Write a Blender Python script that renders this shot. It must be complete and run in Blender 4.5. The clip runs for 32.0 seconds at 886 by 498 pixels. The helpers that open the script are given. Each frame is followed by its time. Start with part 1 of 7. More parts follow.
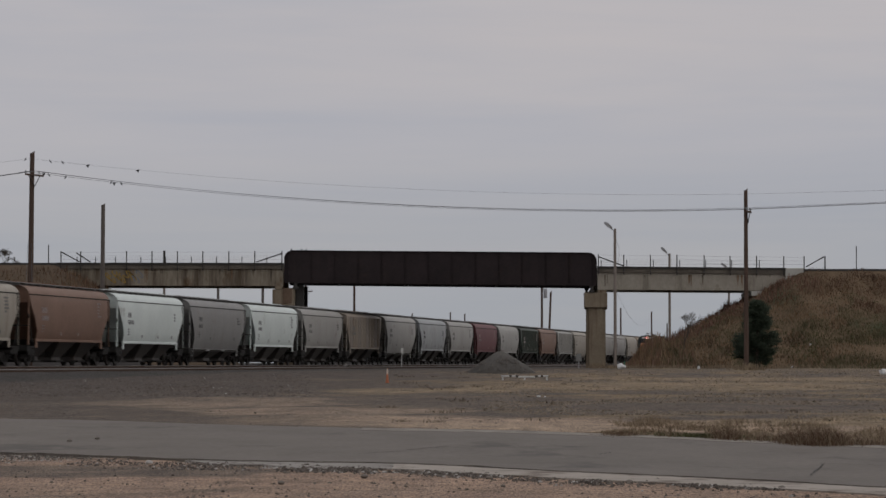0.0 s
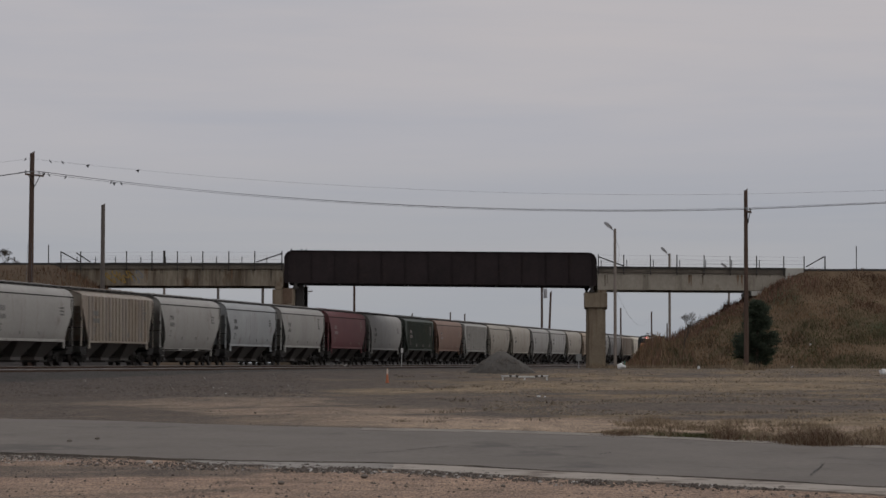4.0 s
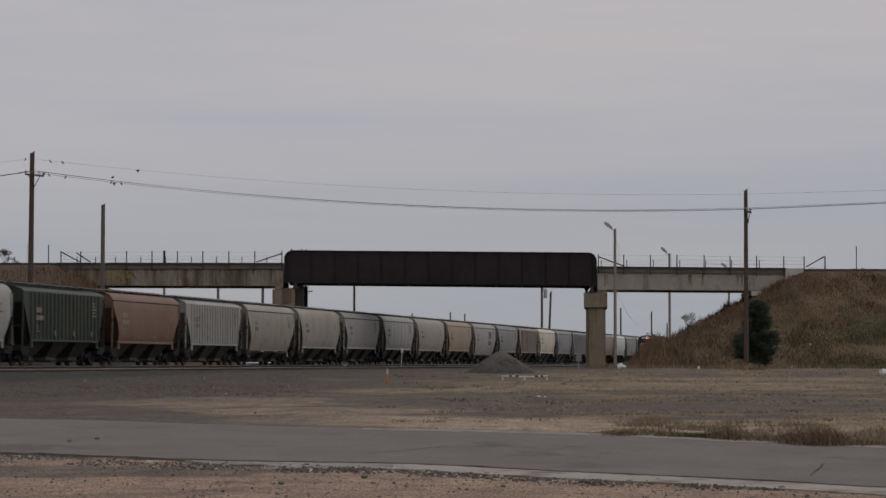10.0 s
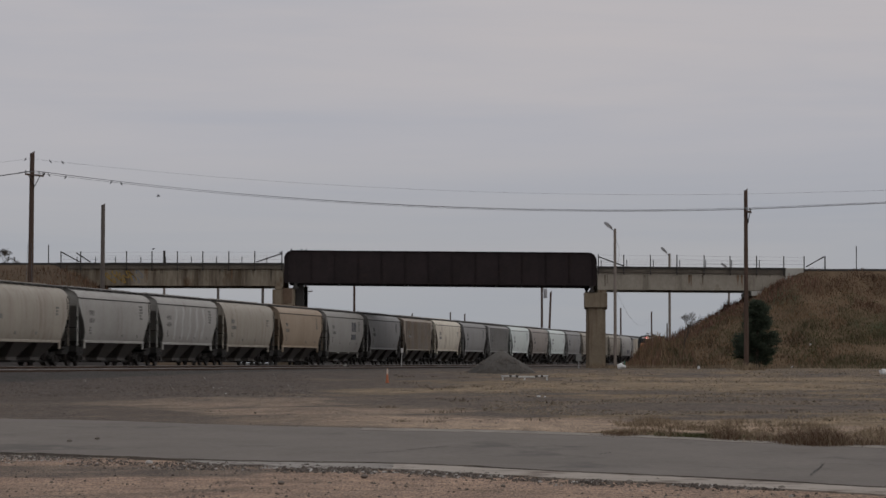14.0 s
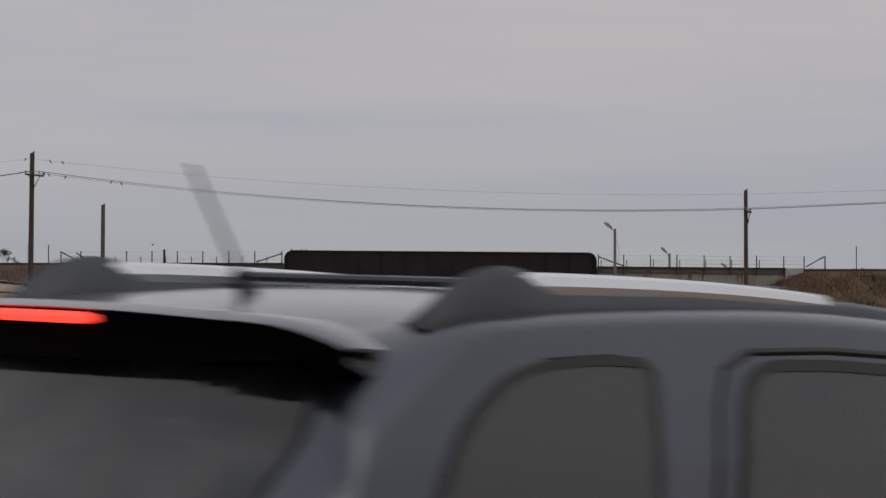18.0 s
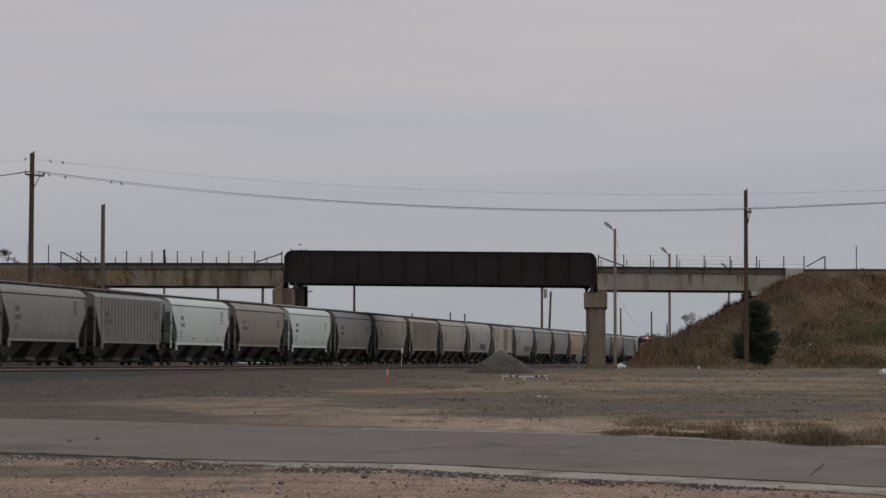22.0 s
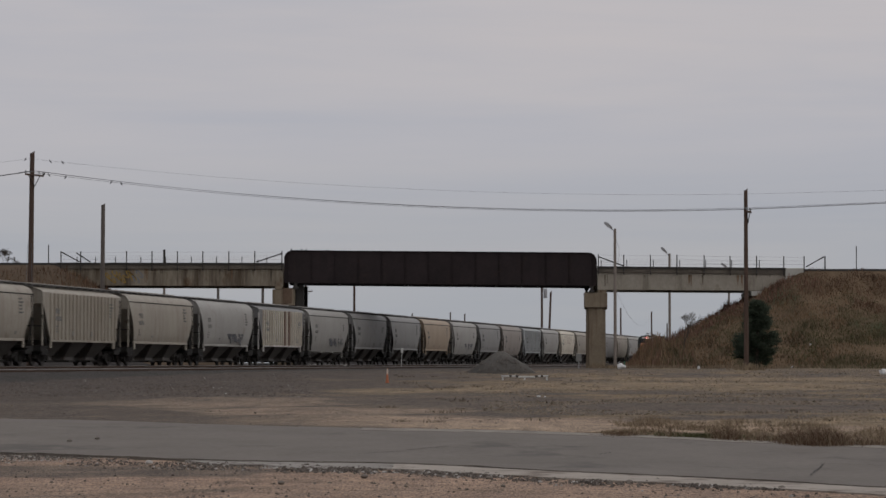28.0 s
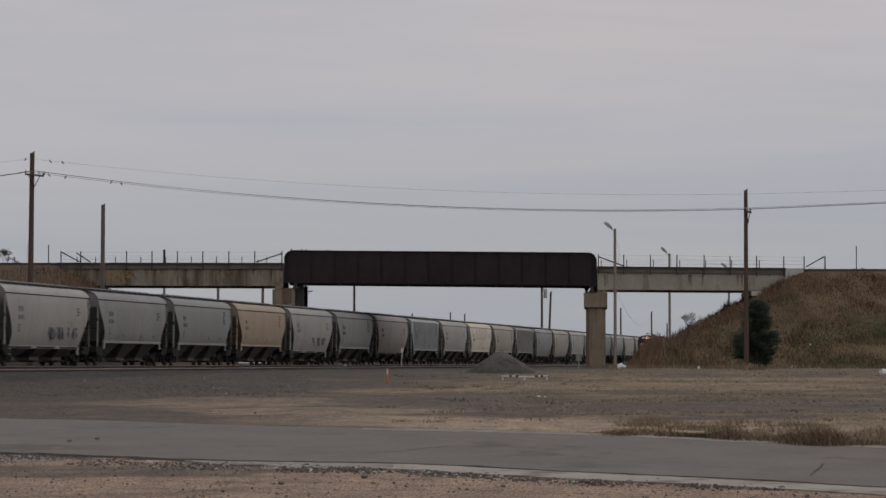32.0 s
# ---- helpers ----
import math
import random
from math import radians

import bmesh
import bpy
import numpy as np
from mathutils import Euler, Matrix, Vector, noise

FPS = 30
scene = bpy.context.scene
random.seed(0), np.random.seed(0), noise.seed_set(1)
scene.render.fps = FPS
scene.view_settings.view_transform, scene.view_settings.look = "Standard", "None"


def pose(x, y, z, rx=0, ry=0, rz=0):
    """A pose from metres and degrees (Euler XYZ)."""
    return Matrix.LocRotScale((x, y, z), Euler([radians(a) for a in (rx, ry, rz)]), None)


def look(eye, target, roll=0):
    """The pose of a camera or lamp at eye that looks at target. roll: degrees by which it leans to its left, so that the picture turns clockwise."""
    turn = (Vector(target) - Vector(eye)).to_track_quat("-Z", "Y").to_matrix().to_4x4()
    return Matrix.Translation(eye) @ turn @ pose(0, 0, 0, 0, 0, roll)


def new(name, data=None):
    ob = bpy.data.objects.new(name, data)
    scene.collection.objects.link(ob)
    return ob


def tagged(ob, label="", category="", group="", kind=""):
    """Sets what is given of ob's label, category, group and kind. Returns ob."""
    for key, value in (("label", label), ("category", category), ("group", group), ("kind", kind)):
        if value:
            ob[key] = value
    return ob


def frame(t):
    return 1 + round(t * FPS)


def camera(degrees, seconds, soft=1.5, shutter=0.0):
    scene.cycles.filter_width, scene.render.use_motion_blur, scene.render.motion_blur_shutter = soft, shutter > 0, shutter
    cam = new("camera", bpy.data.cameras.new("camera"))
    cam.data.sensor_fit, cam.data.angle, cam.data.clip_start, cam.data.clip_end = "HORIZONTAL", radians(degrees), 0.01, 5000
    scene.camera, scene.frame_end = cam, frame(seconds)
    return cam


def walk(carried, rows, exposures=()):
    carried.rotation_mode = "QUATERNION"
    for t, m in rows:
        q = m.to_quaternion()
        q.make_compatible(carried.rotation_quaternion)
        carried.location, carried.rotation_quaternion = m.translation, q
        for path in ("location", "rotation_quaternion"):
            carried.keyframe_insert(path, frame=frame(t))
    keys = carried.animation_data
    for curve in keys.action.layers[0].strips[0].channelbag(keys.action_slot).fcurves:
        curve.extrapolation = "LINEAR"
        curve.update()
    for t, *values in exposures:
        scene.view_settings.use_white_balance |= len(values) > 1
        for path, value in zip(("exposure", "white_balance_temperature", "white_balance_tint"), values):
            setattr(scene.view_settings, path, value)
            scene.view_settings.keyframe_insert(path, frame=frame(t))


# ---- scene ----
# The camera stands on a tripod and does not move.
cam = camera(17.146, 32.0, soft=1.5, shutter=0.5)
STAND = pose(0, 0, 1.5, 90 + 2.2136, 0, 0)
walk(cam, [(0, STAND), (32, STAND)], [(0, 0.0), (18.0, 0.0), (18.5, 0.07), (32, 0.07)])

# ---- world and light ----
SUN_AZ, SUN_EL = 130.0, 40.0      # degrees clockwise from +Y, and above the horizon
world = bpy.data.worlds.new("overcast_sky")
scene.world = world
world.use_nodes = True


def node(tree, kind, **values):
    n = tree.nodes.new(kind)
    for k, v in values.items():
        if k in n.inputs:
            n.inputs[k].default_value = v
    return n


def ramp(tree, stops, fac=None):
    n = tree.nodes.new("ShaderNodeValToRGB")
    els = n.color_ramp.elements
    while len(els) < len(stops):
        els.new(0.5)
    for e, (p, c) in zip(els, stops):
        e.position = p
        e.color = (*c, 1) if len(c) == 3 else c
    if fac is not None:
        tree.links.new(fac, n.inputs["Fac"])
    return n


def build_sky():
    t = world.node_tree
    t.nodes.clear()
    out = node(t, "ShaderNodeOutputWorld")
    sky = t.nodes.new("ShaderNodeTexSky")
    sky.sky_type = "NISHITA"
    sky.sun_disc = False
    sky.sun_elevation = radians(SUN_EL)
    sky.sun_rotation = radians(SUN_AZ)
    sky.dust_density = 4.0
    blue = node(t, "ShaderNodeBackground", Strength=0.05)
    t.links.new(sky.outputs[0], blue.inputs["Color"])
    co = node(t, "ShaderNodeTexCoord")
    sep = node(t, "ShaderNodeSeparateXYZ")
    t.links.new(co.outputs["Generated"], sep.inputs[0])
    grad = ramp(t, [(0.0, (0.378, 0.395, 0.416)), (0.045, (0.398, 0.411, 0.441)), (0.075, (0.460, 0.456, 0.482)),
                    (0.115, (0.500, 0.480, 0.492)), (0.30, (0.56, 0.55, 0.56)), (0.55, (0.62, 0.62, 0.63)), (0.8, (0.66, 0.66, 0.68)), (1.0, (0.68, 0.68, 0.70))], sep.outputs["Z"])
    stretch = node(t, "ShaderNodeMapping", Scale=(2.2, 2.2, 24.0), Rotation=(0.03, 0.035, 0.0))
    t.links.new(co.outputs["Generated"], stretch.inputs["Vector"])
    clouds = node(t, "ShaderNodeTexNoise", Scale=1.6, Detail=5.0, Roughness=0.55, Distortion=0.4)
    t.links.new(stretch.outputs[0], clouds.inputs["Vector"])
    shade = ramp(t, [(0.30, (0.90, 0.93, 0.985)), (0.70, (1.085, 1.05, 1.03))], clouds.outputs["Fac"])
    mul = t.nodes.new("ShaderNodeMix")
    mul.data_type, mul.blend_type = "RGBA", "MULTIPLY"
    mul.inputs["Factor"].default_value = 1.0
    t.links.new(grad.outputs["Color"], mul.inputs[6])
    t.links.new(shade.outputs["Color"], mul.inputs[7])
    # the cloud is brighter round the veiled sun
    az, el = radians(SUN_AZ), radians(SUN_EL)
    dot = t.nodes.new("ShaderNodeVectorMath")
    dot.operation = "DOT_PRODUCT"
    dot.inputs[1].default_value = (math.sin(az) * math.cos(el), math.cos(az) * math.cos(el), math.sin(el))
    t.links.new(co.outputs["Generated"], dot.inputs[0])
    veil = ramp(t, [(0.35, (1.0, 1.0, 1.0)), (0.80, (1.0, 1.0, 1.0)), (1.0, (1.15, 1.14, 1.12))], dot.outputs["Value"])
    mul2 = t.nodes.new("ShaderNodeMix")
    mul2.data_type, mul2.blend_type = "RGBA", "MULTIPLY"
    mul2.inputs["Factor"].default_value = 1.0
    t.links.new(mul.outputs[2], mul2.inputs[6])
    t.links.new(veil.outputs["Color"], mul2.inputs[7])
    grey = node(t, "ShaderNodeBackground", Strength=1.0)
    t.links.new(mul2.outputs[2], grey.inputs["Color"])
    both = node(t, "ShaderNodeMixShader", Fac=0.92)
    t.links.new(blue.outputs[0], both.inputs[1])
    t.links.new(grey.outputs[0], both.inputs[2])
    t.links.new(both.outputs[0], out.inputs["Surface"])


build_sky()
sun = new("sun", bpy.data.lights.new("sun", "SUN"))
sun.data.energy, sun.data.angle, sun.data.color = 0.28, radians(40), (1.0, 0.96, 0.90)
sun.matrix_world = look((100 * math.sin(radians(SUN_AZ)) * math.cos(radians(SUN_EL)),
                         100 * math.cos(radians(SUN_AZ)) * math.cos(radians(SUN_EL)), 100 * math.sin(radians(SUN_EL))), (0, 0, 0))
# ---- materials ----
def surface(name, low, high, rough=0.8, metal=0.0, coarse=0.6, fine=9.0, bump=0.15, stretch=(1, 1, 1), spots=None, spot_scale=2.0,
            spot_at=0.62, vary=0.0, streak=None, streak_at=0.58, streak_scale=(3.2, 3.2, 0.16)):
    """A weathered surface: two scales of variation between two colours, optional stains, upright streaks, fine relief."""
    m = bpy.data.materials.new(name)
    m.use_nodes = True
    t = m.node_tree
    b = t.nodes["Principled BSDF"]
    b.inputs["Roughness"].default_value = rough
    b.inputs["Specular IOR Level"].default_value = 0.5 if rough < 0.7 else 0.25
    b.inputs["Metallic"].default_value = metal
    co = node(t, "ShaderNodeTexCoord")
    mp = node(t, "ShaderNodeMapping", Scale=stretch)
    t.links.new(co.outputs["Object"], mp.inputs["Vector"])
    seed = node(t, "ShaderNodeObjectInfo")
    shift = node(t, "ShaderNodeMath")
    shift.operation = "MULTIPLY"
    shift.inputs[1].default_value = 37.0
    t.links.new(seed.outputs["Random"], shift.inputs[0])
    n1 = node(t, "ShaderNodeTexNoise", Scale=coarse, Detail=4.0, Roughness=0.6)
    n2 = node(t, "ShaderNodeTexNoise", Scale=fine, Detail=3.0, Roughness=0.65)
    for n in (n1, n2):
        n.noise_dimensions = "4D"
        t.links.new(mp.outputs[0], n.inputs["Vector"])
        t.links.new(shift.outputs[0], n.inputs["W"])
    add = node(t, "ShaderNodeMix")
    add.data_type = "FLOAT"
    add.inputs["Factor"].default_value = 0.42
    t.links.new(n1.outputs["Fac"], add.inputs[2])
    t.links.new(n2.outputs["Fac"], add.inputs[3])
    r = ramp(t, [(0.33, low), (0.67, high)], add.outputs[0])
    col = r.outputs["Color"]

    def layer(col, fac, colour, at, soft=0.10):
        f = ramp(t, [(at, (0, 0, 0)), (min(1, at + soft), (1, 1, 1))], fac)
        mx = node(t, "ShaderNodeMix")
        mx.data_type = "RGBA"
        t.links.new(f.outputs["Color"], mx.inputs["Factor"])
        t.links.new(col, mx.inputs[6])
        mx.inputs[7].default_value = (*colour, 1)
        return mx.outputs[2]
    if spots:
        n3 = node(t, "ShaderNodeTexNoise", Scale=spot_scale, Detail=5.0, Roughness=0.7)
        n3.noise_dimensions = "4D"
        t.links.new(mp.outputs[0], n3.inputs["Vector"])
        t.links.new(shift.outputs[0], n3.inputs["W"])
        col = layer(col, n3.outputs["Fac"], spots, spot_at)
    if streak:
        mp2 = node(t, "ShaderNodeMapping", Scale=streak_scale)
        t.links.new(co.outputs["Object"], mp2.inputs["Vector"])
        n4 = node(t, "ShaderNodeTexNoise", Scale=1.0, Detail=4.0, Roughness=0.65)
        n4.noise_dimensions = "4D"
        t.links.new(mp2.outputs[0], n4.inputs["Vector"])
        t.links.new(shift.outputs[0], n4.inputs["W"])
        col = layer(col, n4.outputs["Fac"], streak, streak_at, 0.22)
    if vary:
        hsv = node(t, "ShaderNodeHueSaturation")
        vr = node(t, "ShaderNodeMapRange")
        vr.inputs["To Min"].default_value, vr.inputs["To Max"].default_value = 1 - vary, 1 + vary
        t.links.new(seed.outputs["Random"], vr.inputs["Value"])
        t.links.new(vr.outputs[0], hsv.inputs["Value"])
        t.links.new(col, hsv.inputs["Color"])
        col = hsv.outputs["Color"]
    t.links.new(col, b.inputs["Base Color"])
    if bump:
        bp = node(t, "ShaderNodeBump", Strength=bump, Distance=0.02)
        t.links.new(n2.outputs["Fac"], bp.inputs["Height"])
        t.links.new(bp.outputs[0], b.inputs["Normal"])
    return m


def glow(name, colour, strength):
    m = bpy.data.materials.new(name)
    m.use_nodes = True
    b = m.node_tree.nodes["Principled BSDF"]
    b.inputs["Base Color"].default_value = (*colour, 1)
    b.inputs["Emission Color"].default_value = (*colour, 1)
    b.inputs["Emission Strength"].default_value = strength
    return m


CONCRETE = surface("old_concrete", (0.140, 0.117, 0.088), (0.280, 0.244, 0.192), 0.9, coarse=0.45, fine=5, bump=0.25, stretch=(1, 1, 0.45),
                   spots=(0.100, 0.060, 0.032), spot_scale=0.40, spot_at=0.55, streak=(0.055, 0.037, 0.024), streak_at=0.45, streak_scale=(1.3, 1.3, 0.12))
CONCRETE_GREY = surface("grey_weathered_concrete", (0.215, 0.192, 0.158), (0.345, 0.315, 0.268), 0.9, coarse=0.35, fine=5, bump=0.25, stretch=(1, 1, 0.6),
                        spots=(0.150, 0.118, 0.086), spot_scale=0.35, spot_at=0.58, streak=(0.105, 0.082, 0.062), streak_at=0.56, streak_scale=(1.1, 1.1, 0.14))
# darker concrete for the approach slabs below the edge curb
SLAB_DARK = surface("grimy_slab_edge", (0.070, 0.060, 0.050), (0.150, 0.130, 0.108), 0.92, coarse=0.6, fine=6, stretch=(1, 1, 0.5))
CONCRETE_PALE = surface("pale_concrete", (0.33, 0.32, 0.29), (0.46, 0.45, 0.42), 0.9, coarse=0.5, fine=8)
PIER = surface("pier_concrete", (0.148, 0.118, 0.085), (0.250, 0.206, 0.152), 0.9, coarse=0.5, fine=7, streak=(0.10, 0.066, 0.042), streak_at=0.50, streak_scale=(1.8, 1.8, 0.12))
GIRDER = surface("dark_girder_paint", (0.0145, 0.0102, 0.0112), (0.030, 0.0212, 0.0222), 0.8, coarse=0.4, fine=5, bump=0.1,
                 spots=(0.038, 0.023, 0.019), spot_scale=0.9, spot_at=0.62, streak=(0.028, 0.019, 0.018), streak_at=0.54, streak_scale=(1.6, 1.6, 0.2))
DARK_STEEL = surface("dark_steel", (0.022, 0.020, 0.019), (0.05, 0.045, 0.04), 0.6, 0.3)
RUST = surface("rusty_iron", (0.05, 0.03, 0.022), (0.11, 0.07, 0.05), 0.85, 0.2, 2, 20)
RAIL = surface("rail_steel", (0.145, 0.122, 0.106), (0.215, 0.187, 0.167), 0.5, 0.3, 2, 20)
TIE = surface("creosote_wood", (0.03, 0.024, 0.02), (0.075, 0.06, 0.05), 0.95, 0, 3, 20)
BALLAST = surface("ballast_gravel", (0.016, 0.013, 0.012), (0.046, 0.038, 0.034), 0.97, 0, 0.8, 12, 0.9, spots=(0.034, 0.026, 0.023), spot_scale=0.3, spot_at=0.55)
WOOD = surface("weathered_pole_wood", (0.055, 0.036, 0.028), (0.11, 0.075, 0.06), 0.95, 0, 2.0, 14, 0.3, stretch=(5, 5, 0.4))
WOOD_GREY = surface("grey_pole_wood", (0.085, 0.072, 0.064), (0.145, 0.125, 0.112), 0.95, 0, 2.0, 14, 0.3, stretch=(5, 5, 0.4))
LAMP_WOOD = surface("tan_pole_wood", (0.165, 0.140, 0.122), (0.25, 0.215, 0.19), 0.9, 0, 1.5, 14, 0.3, stretch=(5, 5, 0.4))
LAMP_GREY = surface("lamp_metal", (0.25, 0.25, 0.26), (0.36, 0.36, 0.37), 0.5, 0.5)
WIRE = surface("wire", (0.11, 0.11, 0.115), (0.16, 0.16, 0.165), 0.6, 0.2)
ASPHALT = surface("old_road_concrete", (0.112, 0.097, 0.084), (0.170, 0.149, 0.130), 0.9, 0, 0.45, 8, 0.3, spots=(0.090, 0.080, 0.071), spot_scale=0.30, spot_at=0.55, stretch=(1.3, 0.6, 1))
GUTTER = surface("gutter_concrete", (0.250, 0.217, 0.185), (0.370, 0.328, 0.285), 0.92, 0, 0.6, 9, 0.3, spots=(0.15, 0.118, 0.095), spot_scale=1.0, spot_at=0.54)
FAR_GUTTER = surface("worn_far_gutter", (0.180, 0.159, 0.137), (0.262, 0.234, 0.204), 0.92, 0, 0.6, 9, 0.3, spots=(0.12, 0.10, 0.085), spot_scale=0.8, spot_at=0.52)
# ---- mesh tools ----
def part(name, bm, material, parent=None, label="", at=None):
    """Links a bmesh as one mesh object, under parent if there is one."""
    me = bpy.data.meshes.new(name)
    bm.to_mesh(me)
    bm.free()
    return part_of(name, me, material, parent, label, at)


def part_of(name, me, material, parent=None, label="", at=None):
    if material is not None and not me.materials:
        me.materials.append(material)
    ob = new(name, me)
    if parent is not None:
        ob.parent = parent
    if at is not None:
        ob.matrix_basis = at
    if label:
        tagged(ob, label)
    return ob


def thing(name, label, category, at=None, group="", kind=""):
    ob = new(name)
    ob.empty_display_size = 0.2
    if at is not None:
        ob.matrix_basis = at
    return tagged(ob, label, category, group, kind)


def box(bm, x0, x1, y0, y1, z0, z1, bevel=0.0, m=None):
    r = bmesh.ops.create_cube(bm, size=1.0)
    vs = r["verts"]
    for v in vs:
        v.co = Vector((x0 + (v.co.x + 0.5) * (x1 - x0), y0 + (v.co.y + 0.5) * (y1 - y0), z0 + (v.co.z + 0.5) * (z1 - z0)))
    if bevel:
        es = list({e for v in vs for e in v.link_edges})
        out = bmesh.ops.bevel(bm, geom=es, offset=bevel, segments=1, affect="EDGES")
        vs = list({v for f in out["faces"] for v in f.verts} | {v for v in vs if v.is_valid})
    if m is not None:
        bmesh.ops.transform(bm, matrix=m, verts=[v for v in vs if v.is_valid])
    return vs


def rod(bm, a, b, r0, r1=None, n=8):
    """A round bar from a to b, tapering from r0 to r1."""
    a, b = Vector(a), Vector(b)
    r1 = r0 if r1 is None else r1
    q = (b - a).to_track_quat("Z", "Y").to_matrix()
    rings = []
    for p, r in ((a, r0), (b, r1)):
        rings.append([bm.verts.new(p + q @ Vector((r * math.cos(2 * math.pi * i / n), r * math.sin(2 * math.pi * i / n), 0))) for i in range(n)])
    for i in range(n):
        bm.faces.new((rings[0][i], rings[0][(i + 1) % n], rings[1][(i + 1) % n], rings[1][i]))
    bm.faces.new(rings[0][::-1])
    bm.faces.new(rings[1])


def bar(bm, a, b, w, h):
    """A square bar from a to b."""
    a, b = Vector(a), Vector(b)
    q = (b - a).to_track_quat("Z", "Y").to_matrix()
    rings = []
    for p in (a, b):
        rings.append([bm.verts.new(p + q @ Vector((sx * w / 2, sy * h / 2, 0))) for sx, sy in ((-1, -1), (1, -1), (1, 1), (-1, 1))])
    for i in range(4):
        bm.faces.new((rings[0][i], rings[0][(i + 1) % 4], rings[1][(i + 1) % 4], rings[1][i]))
    bm.faces.new(rings[0][::-1])
    bm.faces.new(rings[1])


def extrude_profile(bm, pts, x0, x1, axis="x"):
    """A closed outline (a, b) drawn out along an axis. x: (y, z); y: (x, z); z: (x, y)."""
    def at(c, p):
        return {"x": (c, p[0], p[1]), "y": (p[0], c, p[1]), "z": (p[0], p[1], c)}[axis]
    r0 = [bm.verts.new(at(x0, p)) for p in pts]
    r1 = [bm.verts.new(at(x1, p)) for p in pts]
    n = len(pts)
    for i in range(n):
        bm.faces.new((r0[i], r0[(i + 1) % n], r1[(i + 1) % n], r1[i]))
    bm.faces.new(r0[::-1])
    bm.faces.new(r1)
    bmesh.ops.recalc_face_normals(bm, faces=bm.faces[:])


def loft(bm, rings, closed=True, caps=True):
    vs = [[bm.verts.new(p) for p in r] for r in rings]
    n = len(vs[0])
    for a, b in zip(vs, vs[1:]):
        for i in range(n if closed else n - 1):
            bm.faces.new((a[i], a[(i + 1) % n], b[(i + 1) % n], b[i]))
    if caps:
        bm.faces.new(vs[0][::-1])
        bm.faces.new(vs[-1])
    return vs


def smooth(ob, angle=35):
    me = ob.data
    me.polygons.foreach_set("use_smooth", [True] * len(me.polygons))
    me.set_sharp_from_angle(angle=radians(angle))
    return ob


def up(ob, kind="structure"):
    return tagged(ob, kind=kind)
# ---- plan ----
# The railway runs straight: a point s metres along it, d metres to its camera side.
TRACK_X, TRACK_Y, TRACK_TURN = -24.98, 165.05, 9.473
DIR = Vector((math.sin(radians(TRACK_TURN)), math.cos(radians(TRACK_TURN)), 0))
SIDE = Vector((DIR.y, -DIR.x, 0))
RAIL_Z, SECOND_D, SECOND_Z = 1.30, 7.3, 1.17
# Edges of the street, far and near, which bends towards the camera on the right.
FAR_EDGE = [(-60, 101), (-9.93, 65.85), (-7.22, 64.25), (-4.53, 61.28), (-2.1, 59.32), (0.18, 58.2), (1.82, 56.95), (3.35, 55.09), (4.3, 53.81), (5.63, 51.71), (7.44, 49.34), (40, 5)]
NEAR_EDGE = [(-60, 91), (-6.99, 46.38), (-5.52, 45.3), (-4.08, 43.8), (-2.76, 43.03), (-1.51, 42.6), (-0.52, 42.38), (0.13, 41.44), (1.63, 39.29), (3.03, 37.92), (4.28, 36.14), (5.23, 34.72), (33, 0.5)]


def edge_y(edge, x):
    """The edge's distance at x, with its corners eased."""
    px, py = [p[0] for p in edge], [p[1] for p in edge]
    return sum(float(np.interp(x + o, px, py)) for o in (-0.8, -0.4, 0, 0.4, 0.8)) / 5


def on_road(x, y, grow=0.0):
    return -58 < x < 32 and edge_y(NEAR_EDGE, x) - grow < y < edge_y(FAR_EDGE, x) + grow


def along(s, d=0.0, z=0.0):
    return Vector((TRACK_X, TRACK_Y, z)) + DIR * s + SIDE * d


def track_d(x, y):
    return (Vector((x - TRACK_X, y - TRACK_Y, 0))).dot(SIDE)


def ground_z(x, y):
    t = (y - 40) / 120
    base = 0.0 if t < -0.1 else (1.0 if t > 1.1 else (t if 0.1 < t < 0.9 else (t + 0.1) ** 2 / 0.4 if t <= 0.1 else 1 - (1.1 - t) ** 2 / 0.4))
    d = track_d(x, y)
    bed = 1.02 - max(0.0, d - 12.0) / 7.0 - max(0.0, -9.0 - d) / 7.0
    z = max(base, bed, 0.0)
    if y < 24:      # the yard where the car turns falls away a little
        z -= max(-0.09, min(0.09, 0.018 * ((x - 0.65) * 0.77 + (y - 6.6) * 0.64))) * max(0.0, min(1.0, (24 - y) / 10)) * max(0.0, min(1.0, (y + 30) / 10))
    return z


def bumps(x, y):
    if abs(x) > 80 or y > 330 or y < -20:
        return 0.0
    b = 0.05 * noise.noise((x * 0.35, y * 0.25, 0)) + 0.025 * noise.noise((x * 1.3, y * 0.9, 5))
    if abs(x) < 13 and 26 < y < 74:      # worn level beside the street
        b *= min(1.0, max(0.0, (edge_y(NEAR_EDGE, x) - 2.5 - y) / 2.5, (y - edge_y(FAR_EDGE, x) - 0.3) / 2.5))
    return b


def spread(lo, hi, fine_lo, fine_hi, step, grow=1.35):
    out, v = [], fine_lo
    while v <= fine_hi:
        out.append(v)
        v += step
    s, v = step, out[-1]
    while v < hi:
        s *= grow
        v = min(hi, v + s)
        out.append(v)
    s, v = step, out[0]
    while v > lo:
        s *= grow
        v = max(lo, v - s)
        out.insert(0, v)
    return out


